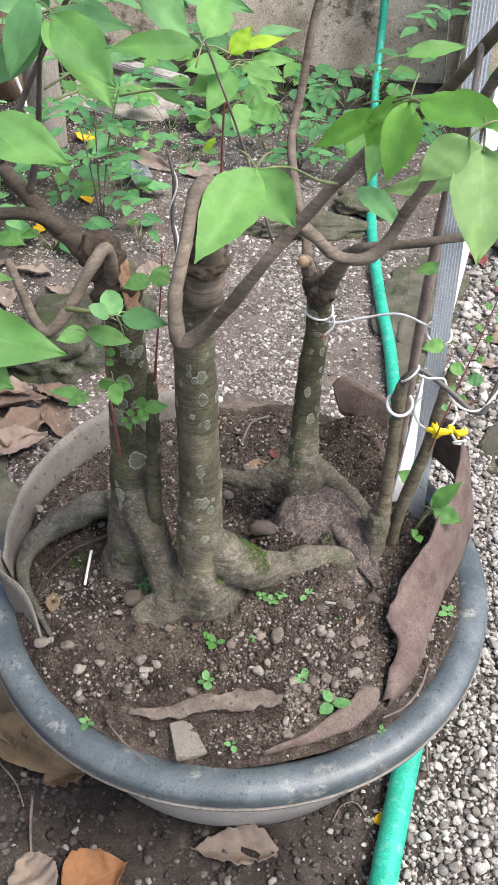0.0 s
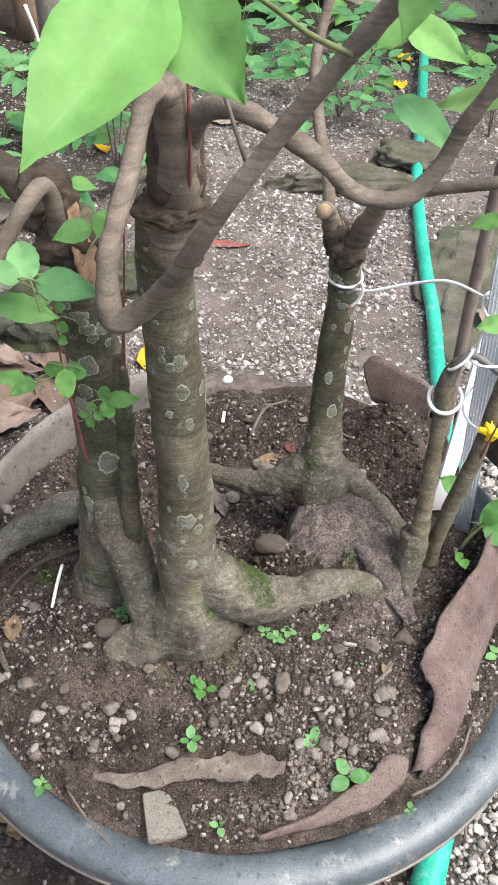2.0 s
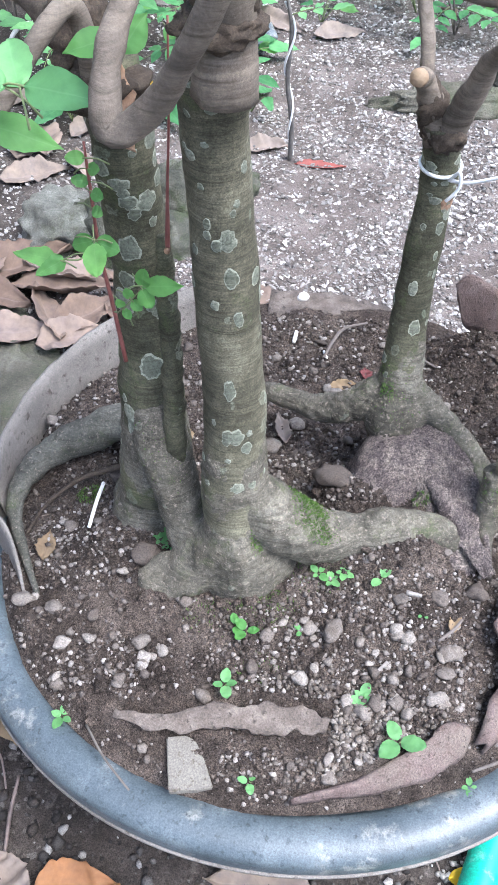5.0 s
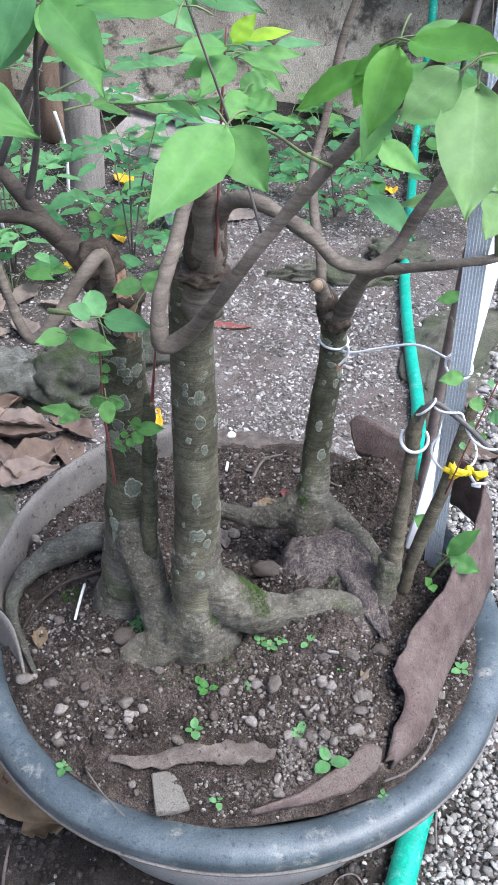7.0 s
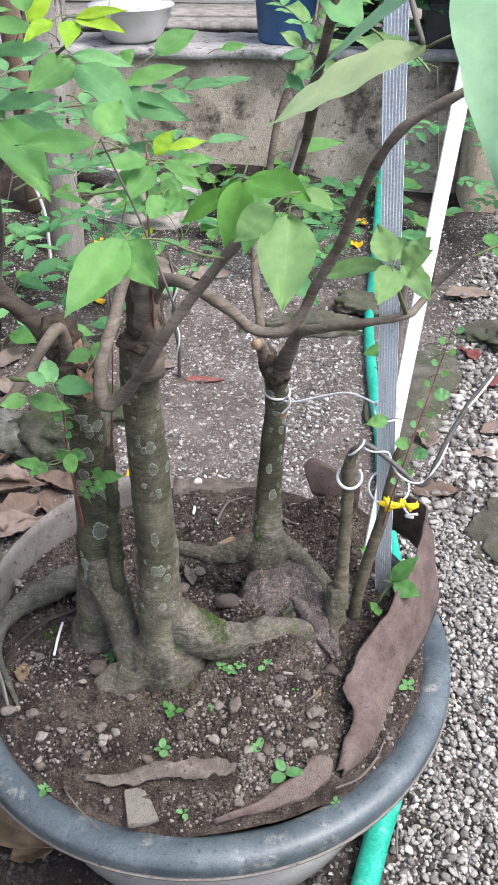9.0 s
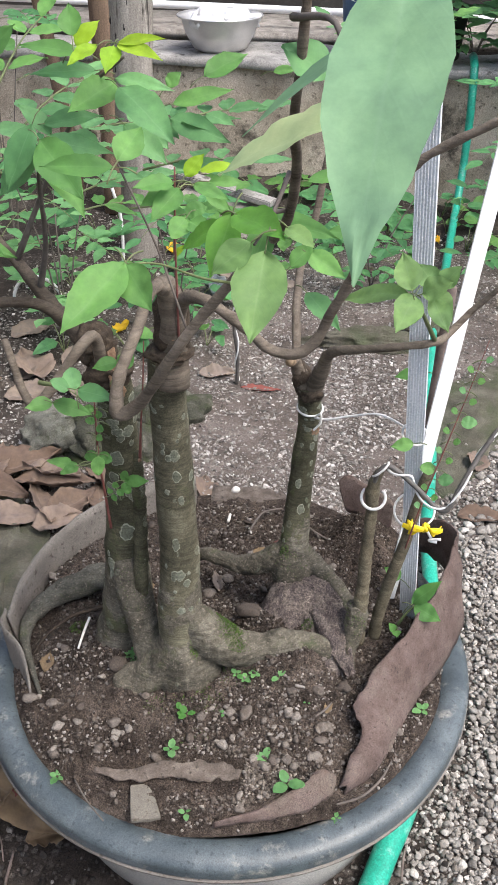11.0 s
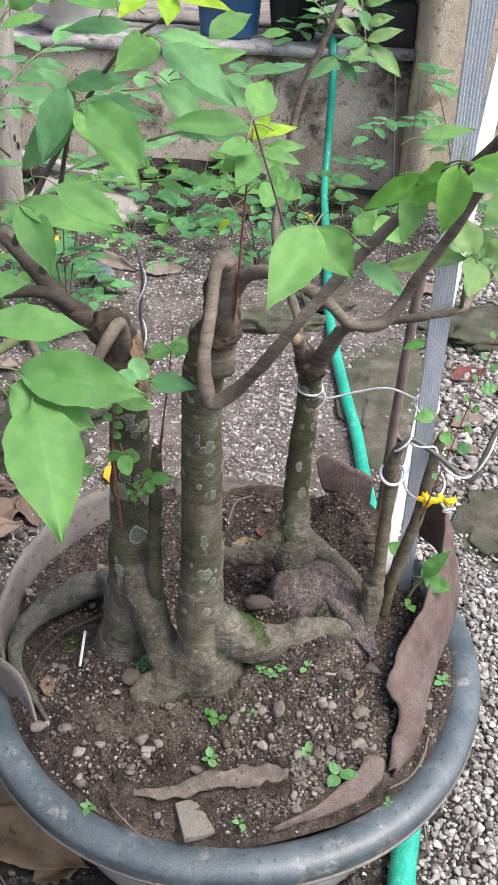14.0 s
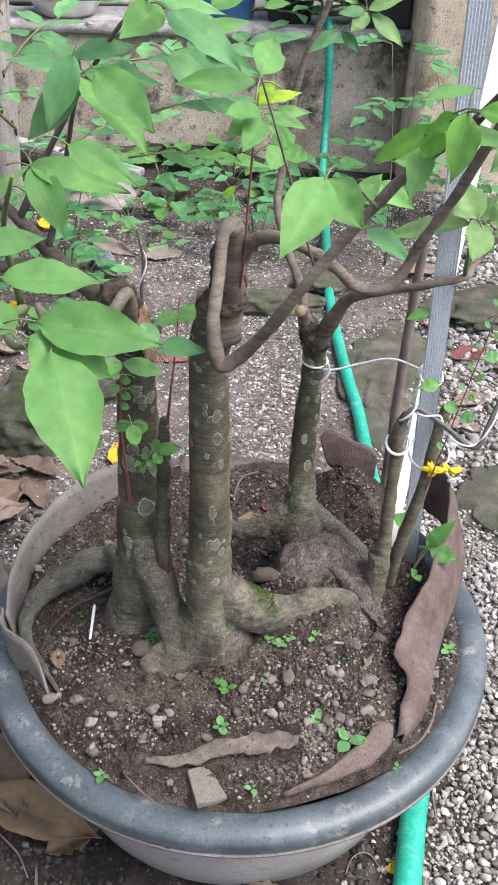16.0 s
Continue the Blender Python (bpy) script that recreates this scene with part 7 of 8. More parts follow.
for rows in ([(-0.159, 0.390, 0.006, 0.0012), (-0.154, 0.36, 0.006, 0.0017), (-0.146, 0.329, 0.005, 0.0013)], [(0.241, 0.466, 0.012, 0.0013), (0.239, 0.448, 0.013, 0.0015), (0.239, 0.431, 0.012, 0.0012)], [(0.140, 0.380, 0.004, 0.0006), (0.150, 0.397, 0.006, 0.0007), (0.166, 0.399, 0.007, 0.0008), (0.180, 0.375, 0.004, 0.0006)], [(-0.20, 0.42, 0.012, 0.0009), (-0.178, 0.40, 0.010, 0.0010), (-0.165, 0.378, 0.006, 0.0008)]):
    tagged(limb("twig", rows, M_RUST, None, sides=6), "thin dry twig lying on the dark ground", "twig", "dry twigs")
for x, y, l, w, turn, mat, say in ((0.010, 0.620, 0.034, 0.012, 20, M_PINKLEAF, "torn pinkish leaf scrap on the potting soil"), (0.050, 0.679, 0.024, 0.012, -70, M_TANLEAF, "pale bark scrap on the potting soil"), (0.066, 0.695, 0.014, 0.010, 10, M_REDLEAF, "dark red leaf scrap on the potting soil"), (0.150, 0.463, 0.020, 0.007, -10, M_TANLEAF, "small curled tan leaf scrap"), (-0.135, 0.485, 0.026, 0.013, 10, M_TANLEAF, "brown leaf scrap against the edging"), (-0.062, 0.60, 0.016, 0.010, 40, M_TANLEAF, "brown leaf scrap on the potting soil"), (-0.10, 0.63, 0.018, 0.010, -30, M_TANLEAF, "brown leaf scrap on the potting soil"), (-0.13, 0.61, 0.014, 0.010, 80, M_PINKLEAF, "pale leaf scrap on the potting soil")):
    dead_leaf(x, y, l, w, turn, mat, 0.001, 8, 0.5, say, base=soil_height(x, y), torn=0.3)
bm = blob(bmesh.new(), (-0.261, 1.796, 0.016), (0.026, 0.030, 0.022), 15, 1.1, 3, 4.4, 5.0)
tagged(part("plastic_scrap", bm, M_RIM, smooth=False), "crumpled grey plastic scrap lying on the soil", "scrap")
for x, y, l, w, turn in ((-0.44, 1.32, 0.10, 0.05, 30), (-0.50, 1.28, 0.11, 0.05, -60), (-0.40, 1.40, 0.08, 0.04, 80), (-0.55, 1.36, 0.10, 0.05, 10), (-0.47, 1.44, 0.09, 0.04, -20), (-0.34, 1.34, 0.06, 0.03, 50), (-0.60, 1.52, 0.10, 0.05, -40), (0.50, 1.42, 0.09, 0.04, -60), (0.44, 1.52, 0.07, 0.04, 20)):
    dead_leaf(x, y, l, w, turn, M_PINKLEAF if x < 0 else M_REDLEAF, 0.002, 14, 0.45, "pale dry dead leaf on the soil" if x < 0 else "red-brown dead leaf on the gravel", torn=0.15)
dead_leaf(-0.235, 1.905, 0.16, 0.040, -130, M_PINKLEAF, 0.002, 30, 0.3, "long pale curled dead leaf on the soil")
dead_leaf(-0.115, 1.868, 0.10, 0.045, -70, M_PINKLEAF, 0.002, 20, 0.3, "pale curled dead leaf on the soil")
dead_leaf(-0.165, 0.47, 0.09, 0.055, 20, M_REDLEAF, 0.005, 10, 0.4, "dark red-brown fallen leaf by the tub")
dead_leaf(-0.17, 1.43, 0.075, 0.040, -70, M_PINKLEAF, 0, 8, 0.5, "pale curled dead leaf on the grit")
dead_leaf(-0.075, 1.39, 0.08, 0.022, -85, M_REDLEAF, 0, 0, 0.5, "dark red fallen leaf on the grit")
for x, y, l, w, turn in ((-0.417, 2.03, 0.07, 0.06, 20), (-0.416, 1.58, 0.06, 0.035, -10), (0.237, 2.245, 0.05, 0.04, 60), (0.229, 2.11, 0.045, 0.035, 10), (-0.152, 1.076, 0.06, 0.03, 5), (-0.36, 1.72, 0.06, 0.03, 35), (0.193, 0.385, 0.026, 0.013, -75)):
    dead_leaf(x, y, l, w, turn, M_YLEAF, 0.002, 6, 0.4, "yellow fallen leaf lying on the soil", shape="heart" if l > 0.055 else "ovate")

# ---- stones, slabs and rocks on the ground ----
def rock(x, y, size, turn, material, label, seed, sink=0.3, detail=5, rough=0.45):
    bm = blob(bmesh.new(), (0, 0, 0), size, 0, rough, detail, seed, 3.5)
    for v in bm.verts:
        v.co += v.co.normalized() * 0.006 * (noise.noise(v.co * 60) + 0.5 * noise.noise(v.co * 140))
    ob = part("rock", bm, material)
    ob.matrix_basis = pose(x, y, ground_height(x, y) + size[2] * (1 - 2 * sink) * 0.5, 0, 0, turn)
    return tagged(ob, label, "rock")


rock(-0.385, 1.12, (0.060, 0.05, 0.055), 20, M_LUMP, "pale rough lump of concrete on the ground", 1.2)
rock(-0.300, 1.13, (0.085, 0.06, 0.055), -8, M_ROCK, "dark mossy rock on the ground", 3.4)
rock(-0.40, 0.80, (0.11, 0.16, 0.02), 10, M_MOUND, "flat mossy slab sunk in the soil", 5.0, 0.35)
rock(-0.26, 1.24, (0.10, 0.07, 0.05), 30, M_ROCK, "dark mossy rock on the ground", 7.7)
rock(0.325, 1.36, (0.075, 0.22, 0.018), -18, M_MOUND, "long mossy slab edging the grit path", 8.1, 0.3)
rock(0.12, 1.60, (0.125, 0.03, 0.032), 4, M_MOUND, "half-buried mossy stone across the path", 9.3, 0.3)
rock(0.24, 1.72, (0.07, 0.05, 0.03), 14, M_MOUND, "half-buried mossy stone by the hose", 2.2, 0.3)
rock(0.46, 0.95, (0.075, 0.10, 0.016), -20, M_MOUND, "flat mossy slab among the gravel", 6.2, 0.3)
rock(0.60, 1.62, (0.16, 0.10, 0.025), 25, M_MOUND, "flat mossy slab among the gravel", 4.9, 0.3)

# ---- things at the back ----
def build_post():
    ob = holder("wooden_post", (-0.495, 1.99, 0), "grey weathered wooden post eaten by insects", "post")
    bm = bmesh.new()
    tube(bm, [(-0.497, 2.0, -0.05, 0.043), (-0.494, 2.0, 0.2, 0.041), (-0.487, 2.0, 0.5, 0.048), (-0.48, 2.0, 0.9, 0.046), (-0.475, 2.0, 1.5, 0.044)], 16, 8, 0.14, 14)
    hang(part("timber", bm, M_POST), ob)
    for k in range(26):
        a, z = rnd.uniform(-2.6, -0.5), rnd.uniform(0.25, 0.72)
        q = Vector((-0.488 + 0.044 * math.cos(a), 2.0 + 0.044 * math.sin(a), z))
        bm = blob(bmesh.new(), q, (0.0035, 0.003, rnd.uniform(0.005, 0.014)), 0, 0.3, 1, k)
        hang(part("beetle_hole", bm, M_DARK), ob)


build_post()
tagged(limb("leaning_log", [(-0.80, 2.38, 0.0, 0.022), (-0.835, 2.4, 0.3, 0.020), (-0.88, 2.42, 0.56, 0.019), (-0.96, 2.45, 1.0, 0.017)], M_LOG, None, lump=0.15, size=20), "brown branch leaning against the wall", "branch")
tagged(limb("leaning_log", [(-0.66, 2.30, 0.0, 0.034), (-0.67, 2.34, 0.4, 0.032), (-0.70, 2.36, 1.0, 0.03)], M_LOG, None, lump=0.15, size=20), "dark brown upright log by the wall", "branch")
bm = block(bmesh.new(), (0, -0.022, 0), (0.40, 0.022, 0.018), 0.003, pose(-0.57, 2.44, 0.085, 0, 5, -22))
tagged(part("plank", bm, M_LEDGE, smooth=False), "pale grey plank lying on the soil heap", "plank")
bm = block(bmesh.new(), (0, -0.09, 0), (0.30, 0.09, 0.02), 0.004, pose(-0.50, 2.33, 0.02, 14, 4, -20))
tagged(part("plank", bm, M_POST, smooth=False), "dark weathered board lying on the soil", "plank")


def build_bowl():
    ob = holder("aluminium_bowl", (-0.415, 2.61, 0.388), "dented aluminium bowl heaped with white plastic bags on the ledge", "bowl")
    profile = [(0.0, 0.004), (0.060, 0.003), (0.078, 0.012), (0.100, 0.05), (0.112, 0.088), (0.124, 0.094), (0.123, 0.097), (0.110, 0.092), (0.097, 0.052), (0.075, 0.016), (0.0, 0.008)]
    part("vessel", lathe(bmesh.new(), profile, 48, (0, 0, 0), 0.01), M_ALU, ob)
    for k in range(9):
        a, d = k * 2.4, 0.02 + 0.007 * k
        bm = blob(bmesh.new(), (d * math.cos(a), d * math.sin(a), 0.082), (0.034, 0.030, 0.026), 40 * k, 0.9, 3, 2.0 + k, 3.8)
        part("plastic_bag", bm, M_PAPER, ob, "crumpled white plastic bag")


build_bowl()


def build_bucket():
    ob = holder("blue_bucket", (0.02, 2.63, 0.388), "blue plastic bucket standing on the ledge", "bucket")
    part("shell", lathe(bmesh.new(), [(0.0, 0.003), (0.076, 0.002), (0.080, 0.01), (0.098, 0.20), (0.104, 0.205), (0.104, 0.215), (0.096, 0.215), (0.090, 0.20), (0.075, 0.012), (0.0, 0.01)], 40, (0, 0, 0)), M_BLUE, ob)
    part("handle", tube(bmesh.new(), [(0.104 * math.cos(a), -0.02 - 0.105 * math.sin(a) * 0.6, 0.20 - 0.06 * math.sin(a), 0.0025) for a in np.linspace(0, math.pi, 9)], 7, 3), M_WHITE, ob, "white wire handle")


build_bucket()
bm = block(bmesh.new(), (0.395, 2.53, 0.390), (0.524, 2.68, 0.50), 0.006)
tagged(part("black_box", bm, M_BLACK, smooth=False), "black plastic planter box on the wall", "planter")
bm = lathe(bmesh.new(), [(0.0, 0.002), (0.055, 0.002), (0.06, 0.006), (0.075, 0.13), (0.079, 0.132), (0.079, 0.138), (0.070, 0.138), (0.055, 0.01), (0, 0.008)], 32, (0.20, 2.62, 0.388))
tagged(part("plant_pot", bm, M_BLACK), "black plastic pot on the ledge", "pot")

# ---- young plants behind ----
def bush(name, where, label, stems, height, spread, pairs, size, material, seed, group="young plants"):
    material = {M_LEAF: M_LEAFBLUE, M_LEAFBLUE: M_WEED}[material]
    size *= 1.1
    r = random.Random(seed)
    plant = holder(name, where, label, "plant", group)
    for k in range(stems):
        a = 2 * math.pi * (k + r.random() * 0.6) / stems
        h = height * r.uniform(0.7, 1.1)
        d = spread * r.uniform(0.3, 0.8)
        rows = [(where[0], where[1], where[2] - 0.004, 0.0022), (where[0] + 0.4 * d * math.cos(a), where[1] + 0.4 * d * math.sin(a), where[2] + 0.55 * h, 0.0017), (where[0] + d * math.cos(a), where[1] + d * math.sin(a), where[2] + h, 0.0010)]
        hang(limb("stem", rows, M_TWIG, None, sides=6, steps=4), plant)
        line = spline(rows, 4)
        for j in range(2, len(line), 2):
            b = a + (1 if j % 4 else -1) * r.uniform(0.5, 1.5)
            compound(plant, line[j][:3], (spread * 0.8 * math.cos(b), spread * 0.8 * math.sin(b), r.uniform(0.0, 0.3) * spread), pairs, size, material, r, 0.3)
    return plant


def weed(x, y, size, count, seed):
    """A low weed: a rosette of heart-shaped leaves on thin stalks."""
    r = random.Random(seed)
    z = ground_height(x, y)
    plant = holder("weed", (x, y, z), "low green weed with heart-shaped leaves on the soil", "plant", "low weeds")
    for k in range(int(count * 0.55)):
        a, d = r.uniform(0, 6.28), size * r.uniform(0.3, 1.6)
        top = (x + d * math.cos(a), y + d * math.sin(a), z + size * r.uniform(0.5, 1.4))
        stalk = hang(limb("stalk", [(x, y, z - 0.003, 0.0012), (x + 0.6 * d * math.cos(a), y + 0.6 * d * math.sin(a), z + 0.8 * (top[2] - z), 0.001), (*top, 0.0008)], M_GSTEM, None, sides=5, steps=2), plant)
        q = size * r.uniform(0.75, 1.45)
        b = a + r.uniform(-0.7, 0.7)
        leaf("leaf", top, (top[0] + q * math.cos(b), top[1] + q * math.sin(b), top[2] - 0.2 * q), (r.uniform(-0.3, 0.3), -0.4, 1), q * 0.66, M_WEED if k % 4 else M_LEAF, stalk, "", 0.2, 0.2, "heart" if k % 2 else "ovate")


k = 0
for x, y, s, n in ((0.02, 2.20, 0.045, 14), (0.12, 2.26, 0.05, 16), (0.22, 2.30, 0.045, 12), (-0.10, 2.24, 0.045, 14), (-0.22, 2.10, 0.045, 12), (0.16, 2.08, 0.04, 10), (0.02, 2.02, 0.035, 9), (-0.33, 1.92, 0.05, 14), (-0.28, 1.72, 0.045, 14), (-0.42, 1.80, 0.05, 14), (-0.55, 1.70, 0.05, 12), (0.33, 2.20, 0.045, 12), (0.44, 2.25, 0.045, 10), (-0.38, 1.50, 0.045, 12), (-0.50, 1.45, 0.045, 10), (-0.16, 1.93, 0.035, 8), (-0.62, 2.05, 0.06, 12), (-0.33, 2.22, 0.05, 10), (0.60, 1.95, 0.045, 10), (-0.22, 1.55, 0.03, 7), (0.15, 2.38, 0.05, 12), (0.26, 2.42, 0.045, 10), (0.05, 2.36, 0.06, 14), (-0.05, 2.40, 0.06, 14), (-0.15, 2.36, 0.065, 14), (-0.26, 2.40, 0.06, 12), (-0.36, 2.36, 0.06, 12), (0.10, 2.44, 0.055, 10), (-0.12, 2.18, 0.06, 12), (0.28, 2.30, 0.06, 12), (-0.45, 2.22, 0.06, 12)):
    k += 1
    weed(x, y, s, n, 40 + k)
bush("sapling", (-0.30, 1.60, 0.0), "young bushy sapling with feathered green leaves", 3, 0.33, 0.13, 3, 0.042, M_LEAFBLUE, 3)
bush("sapling", (-0.52, 1.52, 0.0), "young bushy sapling with feathered green leaves", 4, 0.42, 0.16, 3, 0.045, M_LEAF, 5)
bush("sapling", (-0.72, 1.75, 0.0), "young bushy sapling with feathered green leaves", 4, 0.55, 0.2, 4, 0.045, M_LEAFBLUE, 8)
bush("sapling", (0.40, 1.85, 0.0), "slim sapling with drooping feathered leaves", 2, 0.52, 0.12, 3, 0.044, M_LEAFBLUE, 9)
bush("sapling", (0.30, 2.60, 0.40), "leafy potted plant on the wall", 4, 0.16, 0.16, 3, 0.06, M_LEAF, 12)
bush("sapling", (0.45, 2.60, 0.50), "leafy plant in the black planter", 5, 0.14, 0.16, 3, 0.06, M_LEAF, 14)
bush("sapling", (0.20, 2.62, 0.50), "leafy plant in a black pot", 3, 0.16, 0.12, 3, 0.05, M_LEAF, 15)
bush("sapling", (0.10, 1.92, 0.0), "young bushy sapling with feathered green leaves", 3, 0.24, 0.15, 3, 0.044, M_LEAFBLUE, 29)
bush("sapling", (0.62, 2.15, 0.0), "slim sapling with drooping feathered leaves", 3, 0.50, 0.14, 3, 0.050, M_LEAFBLUE, 31)
bush("sapling", (0.75, 1.5, 0.0), "young sapling with feathered green leaves", 3, 0.35, 0.15, 3, 0.04, M_LEAF, 17)

stem = holder("wired_sapling", (-0.125, 1.40, 0.0), "thin dark sapling stem wound with white wire", "plant")
rows = [(-0.125, 1.40, -0.004, 0.004), (-0.122, 1.395, 0.06, 0.0038), (-0.128, 1.39, 0.13, 0.0034), (-0.122, 1.385, 0.20, 0.003), (-0.13, 1.38, 0.26, 0.002)]
hang(limb("stem", rows, M_WIREDARK, None, sides=8), stem)
line = spline(rows, 14)
hang(limb("white_wire", [(x + 0.0050 * math.cos(i * 0.30), y + 0.0050 * math.sin(i * 0.30), z, 0.0017) for i, (x, y, z, r) in enumerate(line)][2:52], M_WIRE, None, sides=6, steps=2), stem)
compound(stem, (-0.126, 1.385, 0.22), (0.06, 0.0, 0.03), 2, 0.028, M_LEAFBLUE, random.Random(2))
compound(stem, (-0.13, 1.38, 0.25), (-0.06, 0.02, 0.04), 2, 0.03, M_LEAF, random.Random(4))
tagged(limb("wire_hoop", [(-0.62 + 0.06 * math.cos(a), 1.62, 0.02 + 0.07 * math.sin(a), 0.004) for a in np.linspace(0, math.pi, 10)], M_WIRE, None, sides=8), "white wire hoop stuck in the soil", "wire")
tagged(limb("wire_stake", [(-0.52, 1.92, 0.0, 0.004), (-0.515, 1.915, 0.12, 0.004), (-0.53, 1.91, 0.2, 0.004)], M_WIRE, None, sides=8), "white wire stake by the post", "wire")


# ---- loose stones: soil, gravel bed, grit path ----
rng = np.random.default_rng(9)


def pebble_meshes(count, seed):
    out = []
    for k in range(count):
        bm = blob(bmesh.new(), (0, 0, 0), (1.0, 0.85, 0.62), 0, 0.5, 2, seed + k * 1.7)
        me = bpy.data.meshes.new("pebble")
        bm.to_mesh(me)
        bm.free()
        me.polygons.foreach_set("use_smooth", [True] * len(me.polygons))
        out.append(me)
    return out


def drop_pebbles(name, spots, meshes, material, parent):
    for me in meshes:
        me.materials.append(material)
    for i, (x, y, z, r) in enumerate(spots):
        ob = new(name, meshes[i % len(meshes)])
        ob.parent = parent
        m = pose(x - parent.location.x, y - parent.location.y, z - parent.location.z, rng.uniform(-25, 25), rng.uniform(-25, 25), rng.uniform(0, 360))
        ob.matrix_basis = m @ Matrix.Diagonal((r * rng.uniform(0.8, 1.2), r * rng.uniform(0.8, 1.2), r * rng.uniform(0.75, 1.1), 1))


TRUNKS = ((0.097, 0.598, 0.03), (-0.065, 0.532, 0.034), (0.012, 0.484, 0.044), (0.095, 0.578, 0.034), (0.06, 0.495, 0.03), (0.12, 0.55, 0.045), (-0.04, 0.466, 0.022), (0.166, 0.545, 0.014))


def covered(x, y):
    """Soil that lies under a sheet fragment or the stone chip."""
    if -0.055 < x < 0.085 and 0.360 + 0.06 * max(0, x - 0.02) < y < 0.372 + 0.022 * step(-0.05, 0.06, x) + 0.006:
        return True
    if abs(x - 0.006) < 0.016 and abs(y - 0.347) < 0.017:
        return True
    return 0.07 < x < 0.18 and abs(y - float(np.interp(x, [0.072, 0.092, 0.12, 0.146, 0.17], [0.334, 0.343, 0.362, 0.381, 0.396]))) < 0.013


def bare(x, y):
    """How bare of stones the damp front of the soil is."""
    return step(0.06, -0.05, x) * step(0.475, 0.44, y) * step(-0.20, 0.20, noise.noise(Vector((x, y, 8)) * 24) + 0.12)


def free_soil(x, y, r):
    return math.hypot(x - CX, y - CY) < 0.220 - r and not covered(x, y) and all(math.hypot(x - a, y - b) > c + r for a, b, c in TRUNKS)


spots = []
while len(spots) < 290:
    x, y = rng.uniform(CX - 0.21, CX + 0.21), rng.uniform(CY - 0.21, CY + 0.21)
    r = 0.0020 + 0.0034 * rng.random() ** 2.2
    near = (1.0 if y < 0.47 else 0.25) * (1 - 0.6 * bare(x, y))
    if rng.random() < near * (0.35 + 0.9 * max(0, noise.noise(Vector((x, y, 0)) * 22) + 0.35)) and free_soil(x, y, r):
        spots.append((x, y, soil_height(x, y) + 0.35 * r, r))
drop_pebbles("pebble", spots, pebble_meshes(14, 2.0), M_PEBBLE, soil)

spots = []
while len(spots) < 16000:
    x, y = rng.uniform(CX - 0.221, CX + 0.221), rng.uniform(CY - 0.221, CY + 0.221)
    r = 0.0005 + 0.0017 * rng.random() ** 2.6
    if rng.random() < (1.0 if y < 0.50 else 0.6) * (1 - 0.8 * bare(x, y)) and math.hypot(x - CX, y - CY) < 0.2205 and not covered(x, y) and all(math.hypot(x - a, y - b) > c * 0.8 for a, b, c in TRUNKS):
        spots.append((x, y, soil_height(x, y) + 0.3 * r, r))
for k in range(9000):
    x, y = rng.uniform(CX - 0.221, CX + 0.221), rng.uniform(CY - 0.221, CY - 0.02)
    r = 0.0004 + 0.0012 * rng.random() ** 2
    if math.hypot(x - CX, y - CY) < 0.2205 and rng.random() < (0.35 + 0.9 * noise.noise(Vector((x, y, 5)) * 25)) * (1 - 0.9 * bare(x, y)) and all(math.hypot(x - a, y - b) > c * 0.8 for a, b, c in TRUNKS):
        spots.append((x, y, soil_height(x, y) + 0.3 * r, r))
scatter("soil_grit", spots, M_PEBBLES, 1, 0.75, 0.6, "fine crumbs and grit over the potting soil", "grit")
spots = []
while len(spots) < 1500:
    x, y = rng.uniform(CX - 0.215, CX + 0.215), rng.uniform(CY - 0.215, CY + 0.215)
    r = 0.0014 + 0.0034 * rng.random() ** 2.4
    if math.hypot(x - CX, y - CY) < 0.215 and not covered(x, y) and all(math.hypot(x - a, y - b) > c * 0.8 for a, b, c in TRUNKS):
        spots.append((x, y, soil_height(x, y) - 0.15 * r, r))
scatter("soil_clods", spots, M_SOIL, 2, 0.7, 0.8, "small clods of brown potting soil", "soil")


spots = []
while len(spots) < 1100:
    x, y = rng.normal(0.095, 0.030), rng.normal(0.384, 0.016)
    r = 0.0006 + 0.0016 * rng.random() ** 2.0
    if not covered(x, y) and math.hypot(x - CX, y - CY) < 0.218:
        spots.append((x, y, soil_height(x, y) + 0.4 * r, r))
scatter("pale_grit", spots, M_TANGRIT, 1, 0.75, 0.6, "patch of pale fine grit on the potting soil", "grit")


def gravel_edge(y):
    """Where the gravel bed begins, across the place."""
    return float(np.interp(y, [-0.2, 0.30, 0.42, 0.55, 0.95, 1.15, 1.6, 2.0, 2.4], [0.25, 0.205, 0.232, 0.285, 0.26, 0.32, 0.43, 0.55, 0.62]))


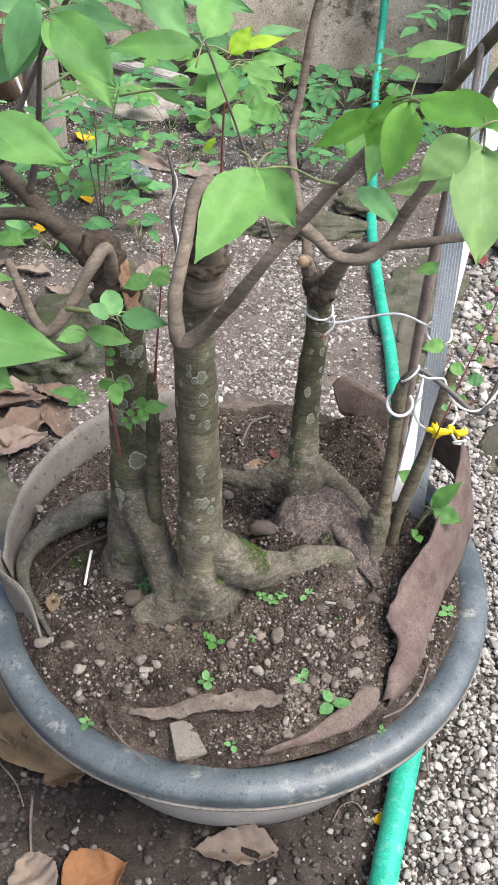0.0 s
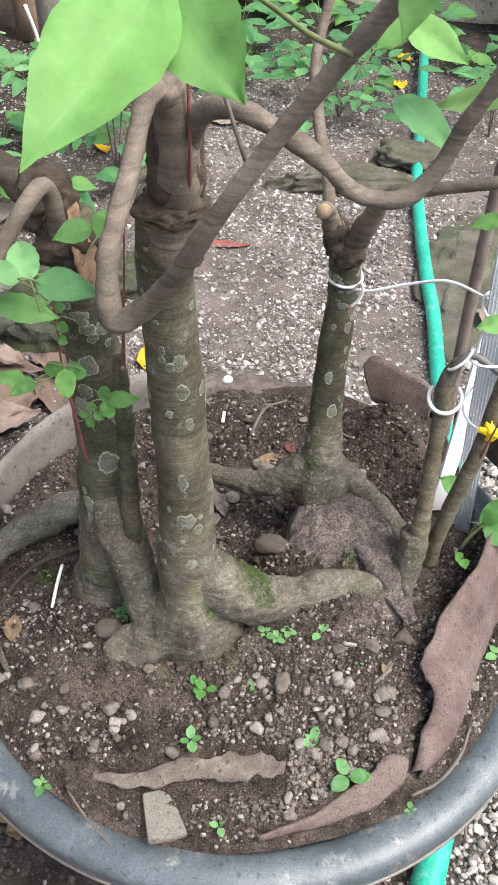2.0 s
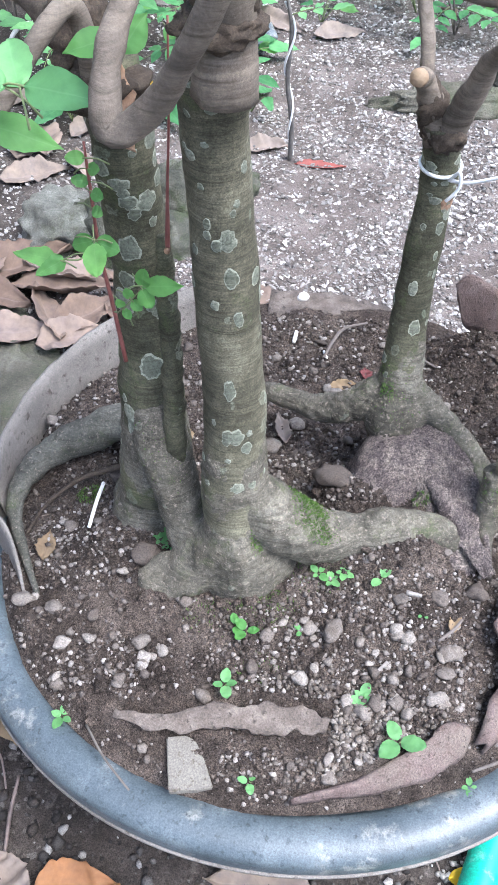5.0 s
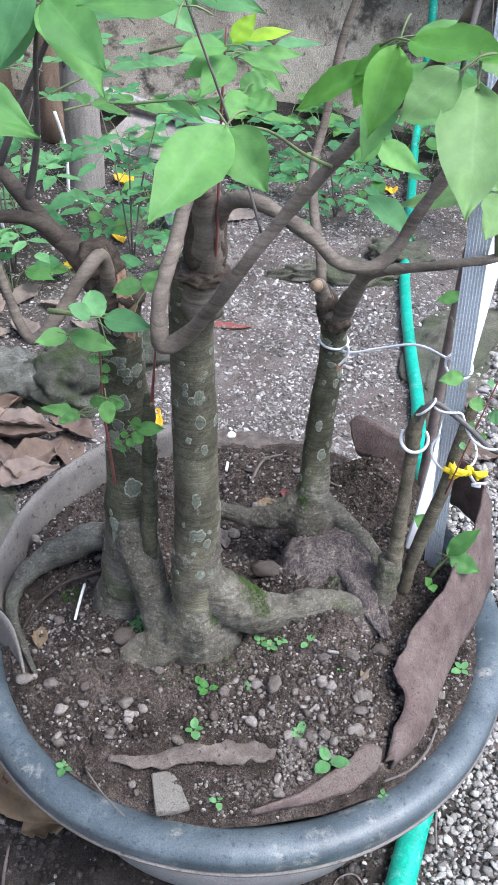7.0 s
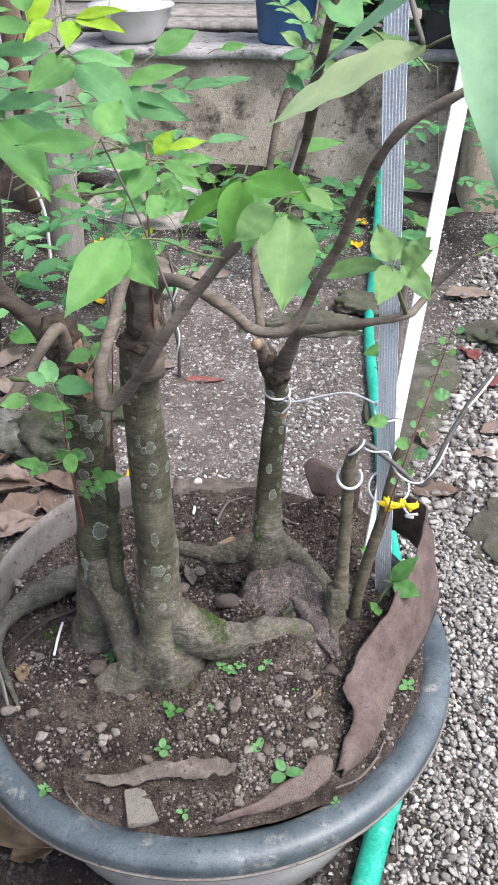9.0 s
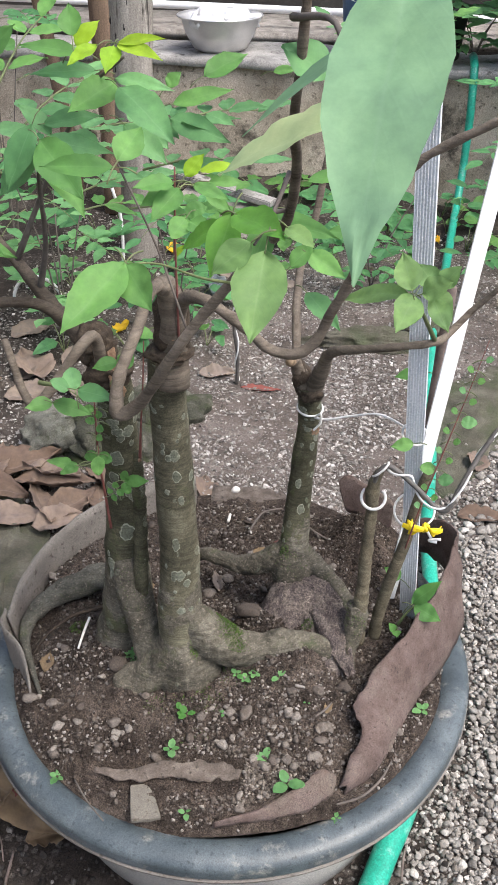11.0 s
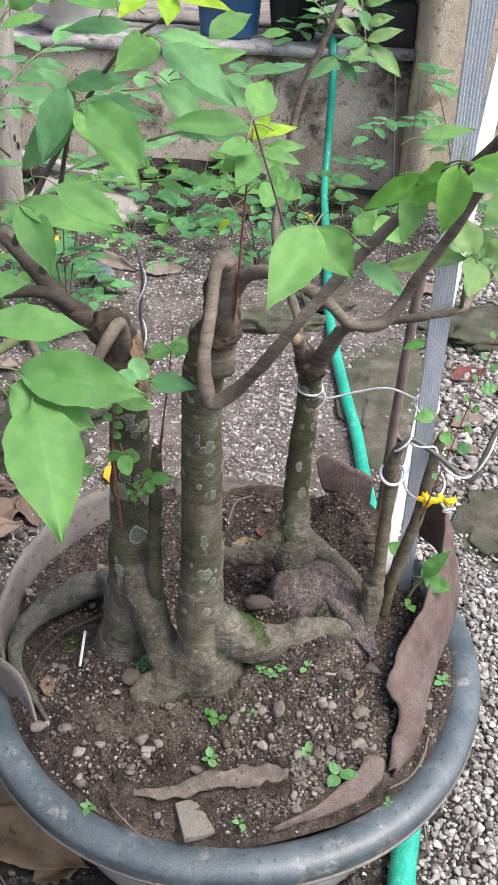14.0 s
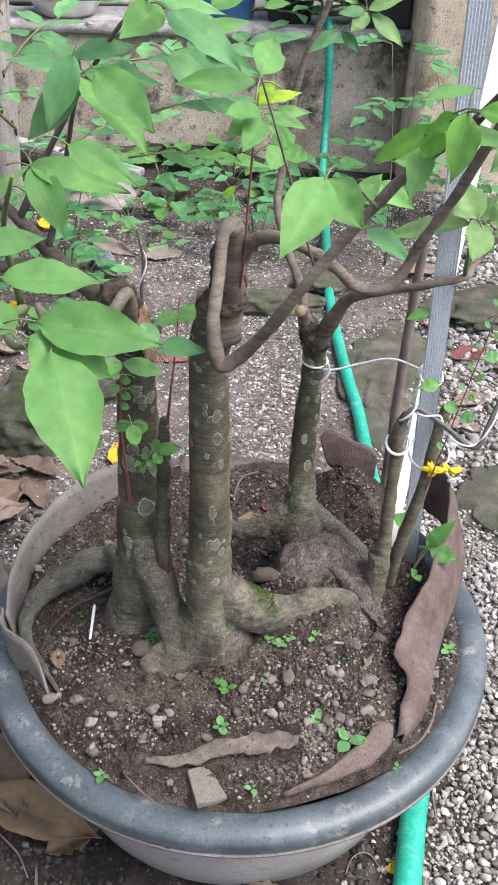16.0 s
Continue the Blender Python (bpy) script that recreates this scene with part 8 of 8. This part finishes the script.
cells = []
for y0, y1, x1, gap in ((-0.15, 1.0, 0.84, 0.0086), (1.0, 2.4, 1.20, 0.0140)):
    for y in np.arange(y0, y1, gap):
        for x in np.arange(0.2, x1, gap):
            cells.append((x + rng.normal(0, gap * 0.28), y + rng.normal(0, gap * 0.28), gap))
spots, first = [], []
for x, y, gap in cells:
    e = gravel_edge(y) + 0.03 * noise.noise(Vector((x, y, 0)) * 12)
    if math.hypot(x - CX, y - CY) < 0.19:
        continue
    if rng.random() > step(-0.05, 0.06, x - e) * step(0.66, 0.40, x - e + 0.3 * noise.noise(Vector((x, y, 9)) * 3)) * (0.97 if gap < 0.012 else 0.92):
        continue
    r = gap * (0.32 + 0.34 * rng.random() ** 1.8)
    row = (x, y, ground_height(x, y) + 0.45 * r + (0.004 * rng.random() if gap < 0.012 else 0), r)
    (first if 0.28 < y < 0.62 and x < 0.40 and r > 0.0040 and len(first) < 290 else spots).append(row)
drop_pebbles("pebble", first, pebble_meshes(14, 31.0), M_GRAVEL1, ground)
scatter("gravel", spots, M_GRAVEL, 2, 0.60, 0.9, "pale grey rounded gravel beside the tub", "gravel")

spots = []
while len(spots) < 30000:
    y = -0.15 + 2.5 * rng.random() ** 1.7
    x = gravel_edge(y) + rng.uniform(-0.10, 0.50)
    if rng.random() < step(-0.10, 0.06, x - gravel_edge(y)) * step(0.52, 0.30, x - gravel_edge(y) + 0.3 * noise.noise(Vector((x, y, 9)) * 3)) and math.hypot(x - CX, y - CY) > 0.19:
        r = 0.0012 + 0.0024 * rng.random() ** 1.5 + 0.001 * step(0.8, 1.4, y)
        spots.append((x, y, ground_height(x, y) + 0.4 * r, r))
while len(spots) < 46000:
    y = rng.uniform(0.05, 1.0)
    x = gravel_edge(y) + rng.uniform(-0.06, 0.30)
    if rng.random() < step(-0.08, 0.05, x - gravel_edge(y)) and math.hypot(x - CX, y - CY) > 0.19:
        r = 0.0014 + 0.0022 * rng.random() ** 1.3
        spots.append((x, y, ground_height(x, y) + 0.3 * r, r))
scatter("gravel_fines", spots, M_GRAVEL, 1, 0.66, 0.6, "fine grey gravel between the stones", "gravel")

spots = []
while len(spots) < 52000:
    x, y = rng.uniform(-0.75, 0.62), 0.82 + 1.48 * rng.random() ** 1.3
    if x > gravel_edge(y) + 0.04:
        continue
    d = noise.noise(Vector((x, y, 3)) * 5) + 0.6 * noise.noise(Vector((x, y, 7)) * 14)
    mid = math.exp(-((x - 0.08) / 0.24) ** 2)
    if rng.random() < 0.24 + 0.64 * mid * step(-0.35, 0.3, d) * (1 - 0.7 * step(1.9, 2.2, y)):
        r = 0.0008 + 0.0036 * rng.random() ** 3.4
        spots.append((x, y, ground_height(x, y) + 0.3 * r, r))
scatter("path_grit", spots, M_CHIPS, 1, 0.55, 1.2, "grey grit and stone chips trodden into the path", "grit", smooth=False)

spots = []
while len(spots) < 14000:
    x, y = rng.uniform(-0.5, 0.34), rng.uniform(-0.1, 0.95)
    if math.hypot(x - CX, y - CY) < 0.19:
        continue
    r = 0.0009 + 0.0046 * rng.random() ** 3.2
    spots.append((x, y, ground_height(x, y) + 0.3 * r, r))
scatter("soil_stones", spots, M_STONES, 1, 0.65, 0.6, "small stones and crumbs on the dark soil", "grit")
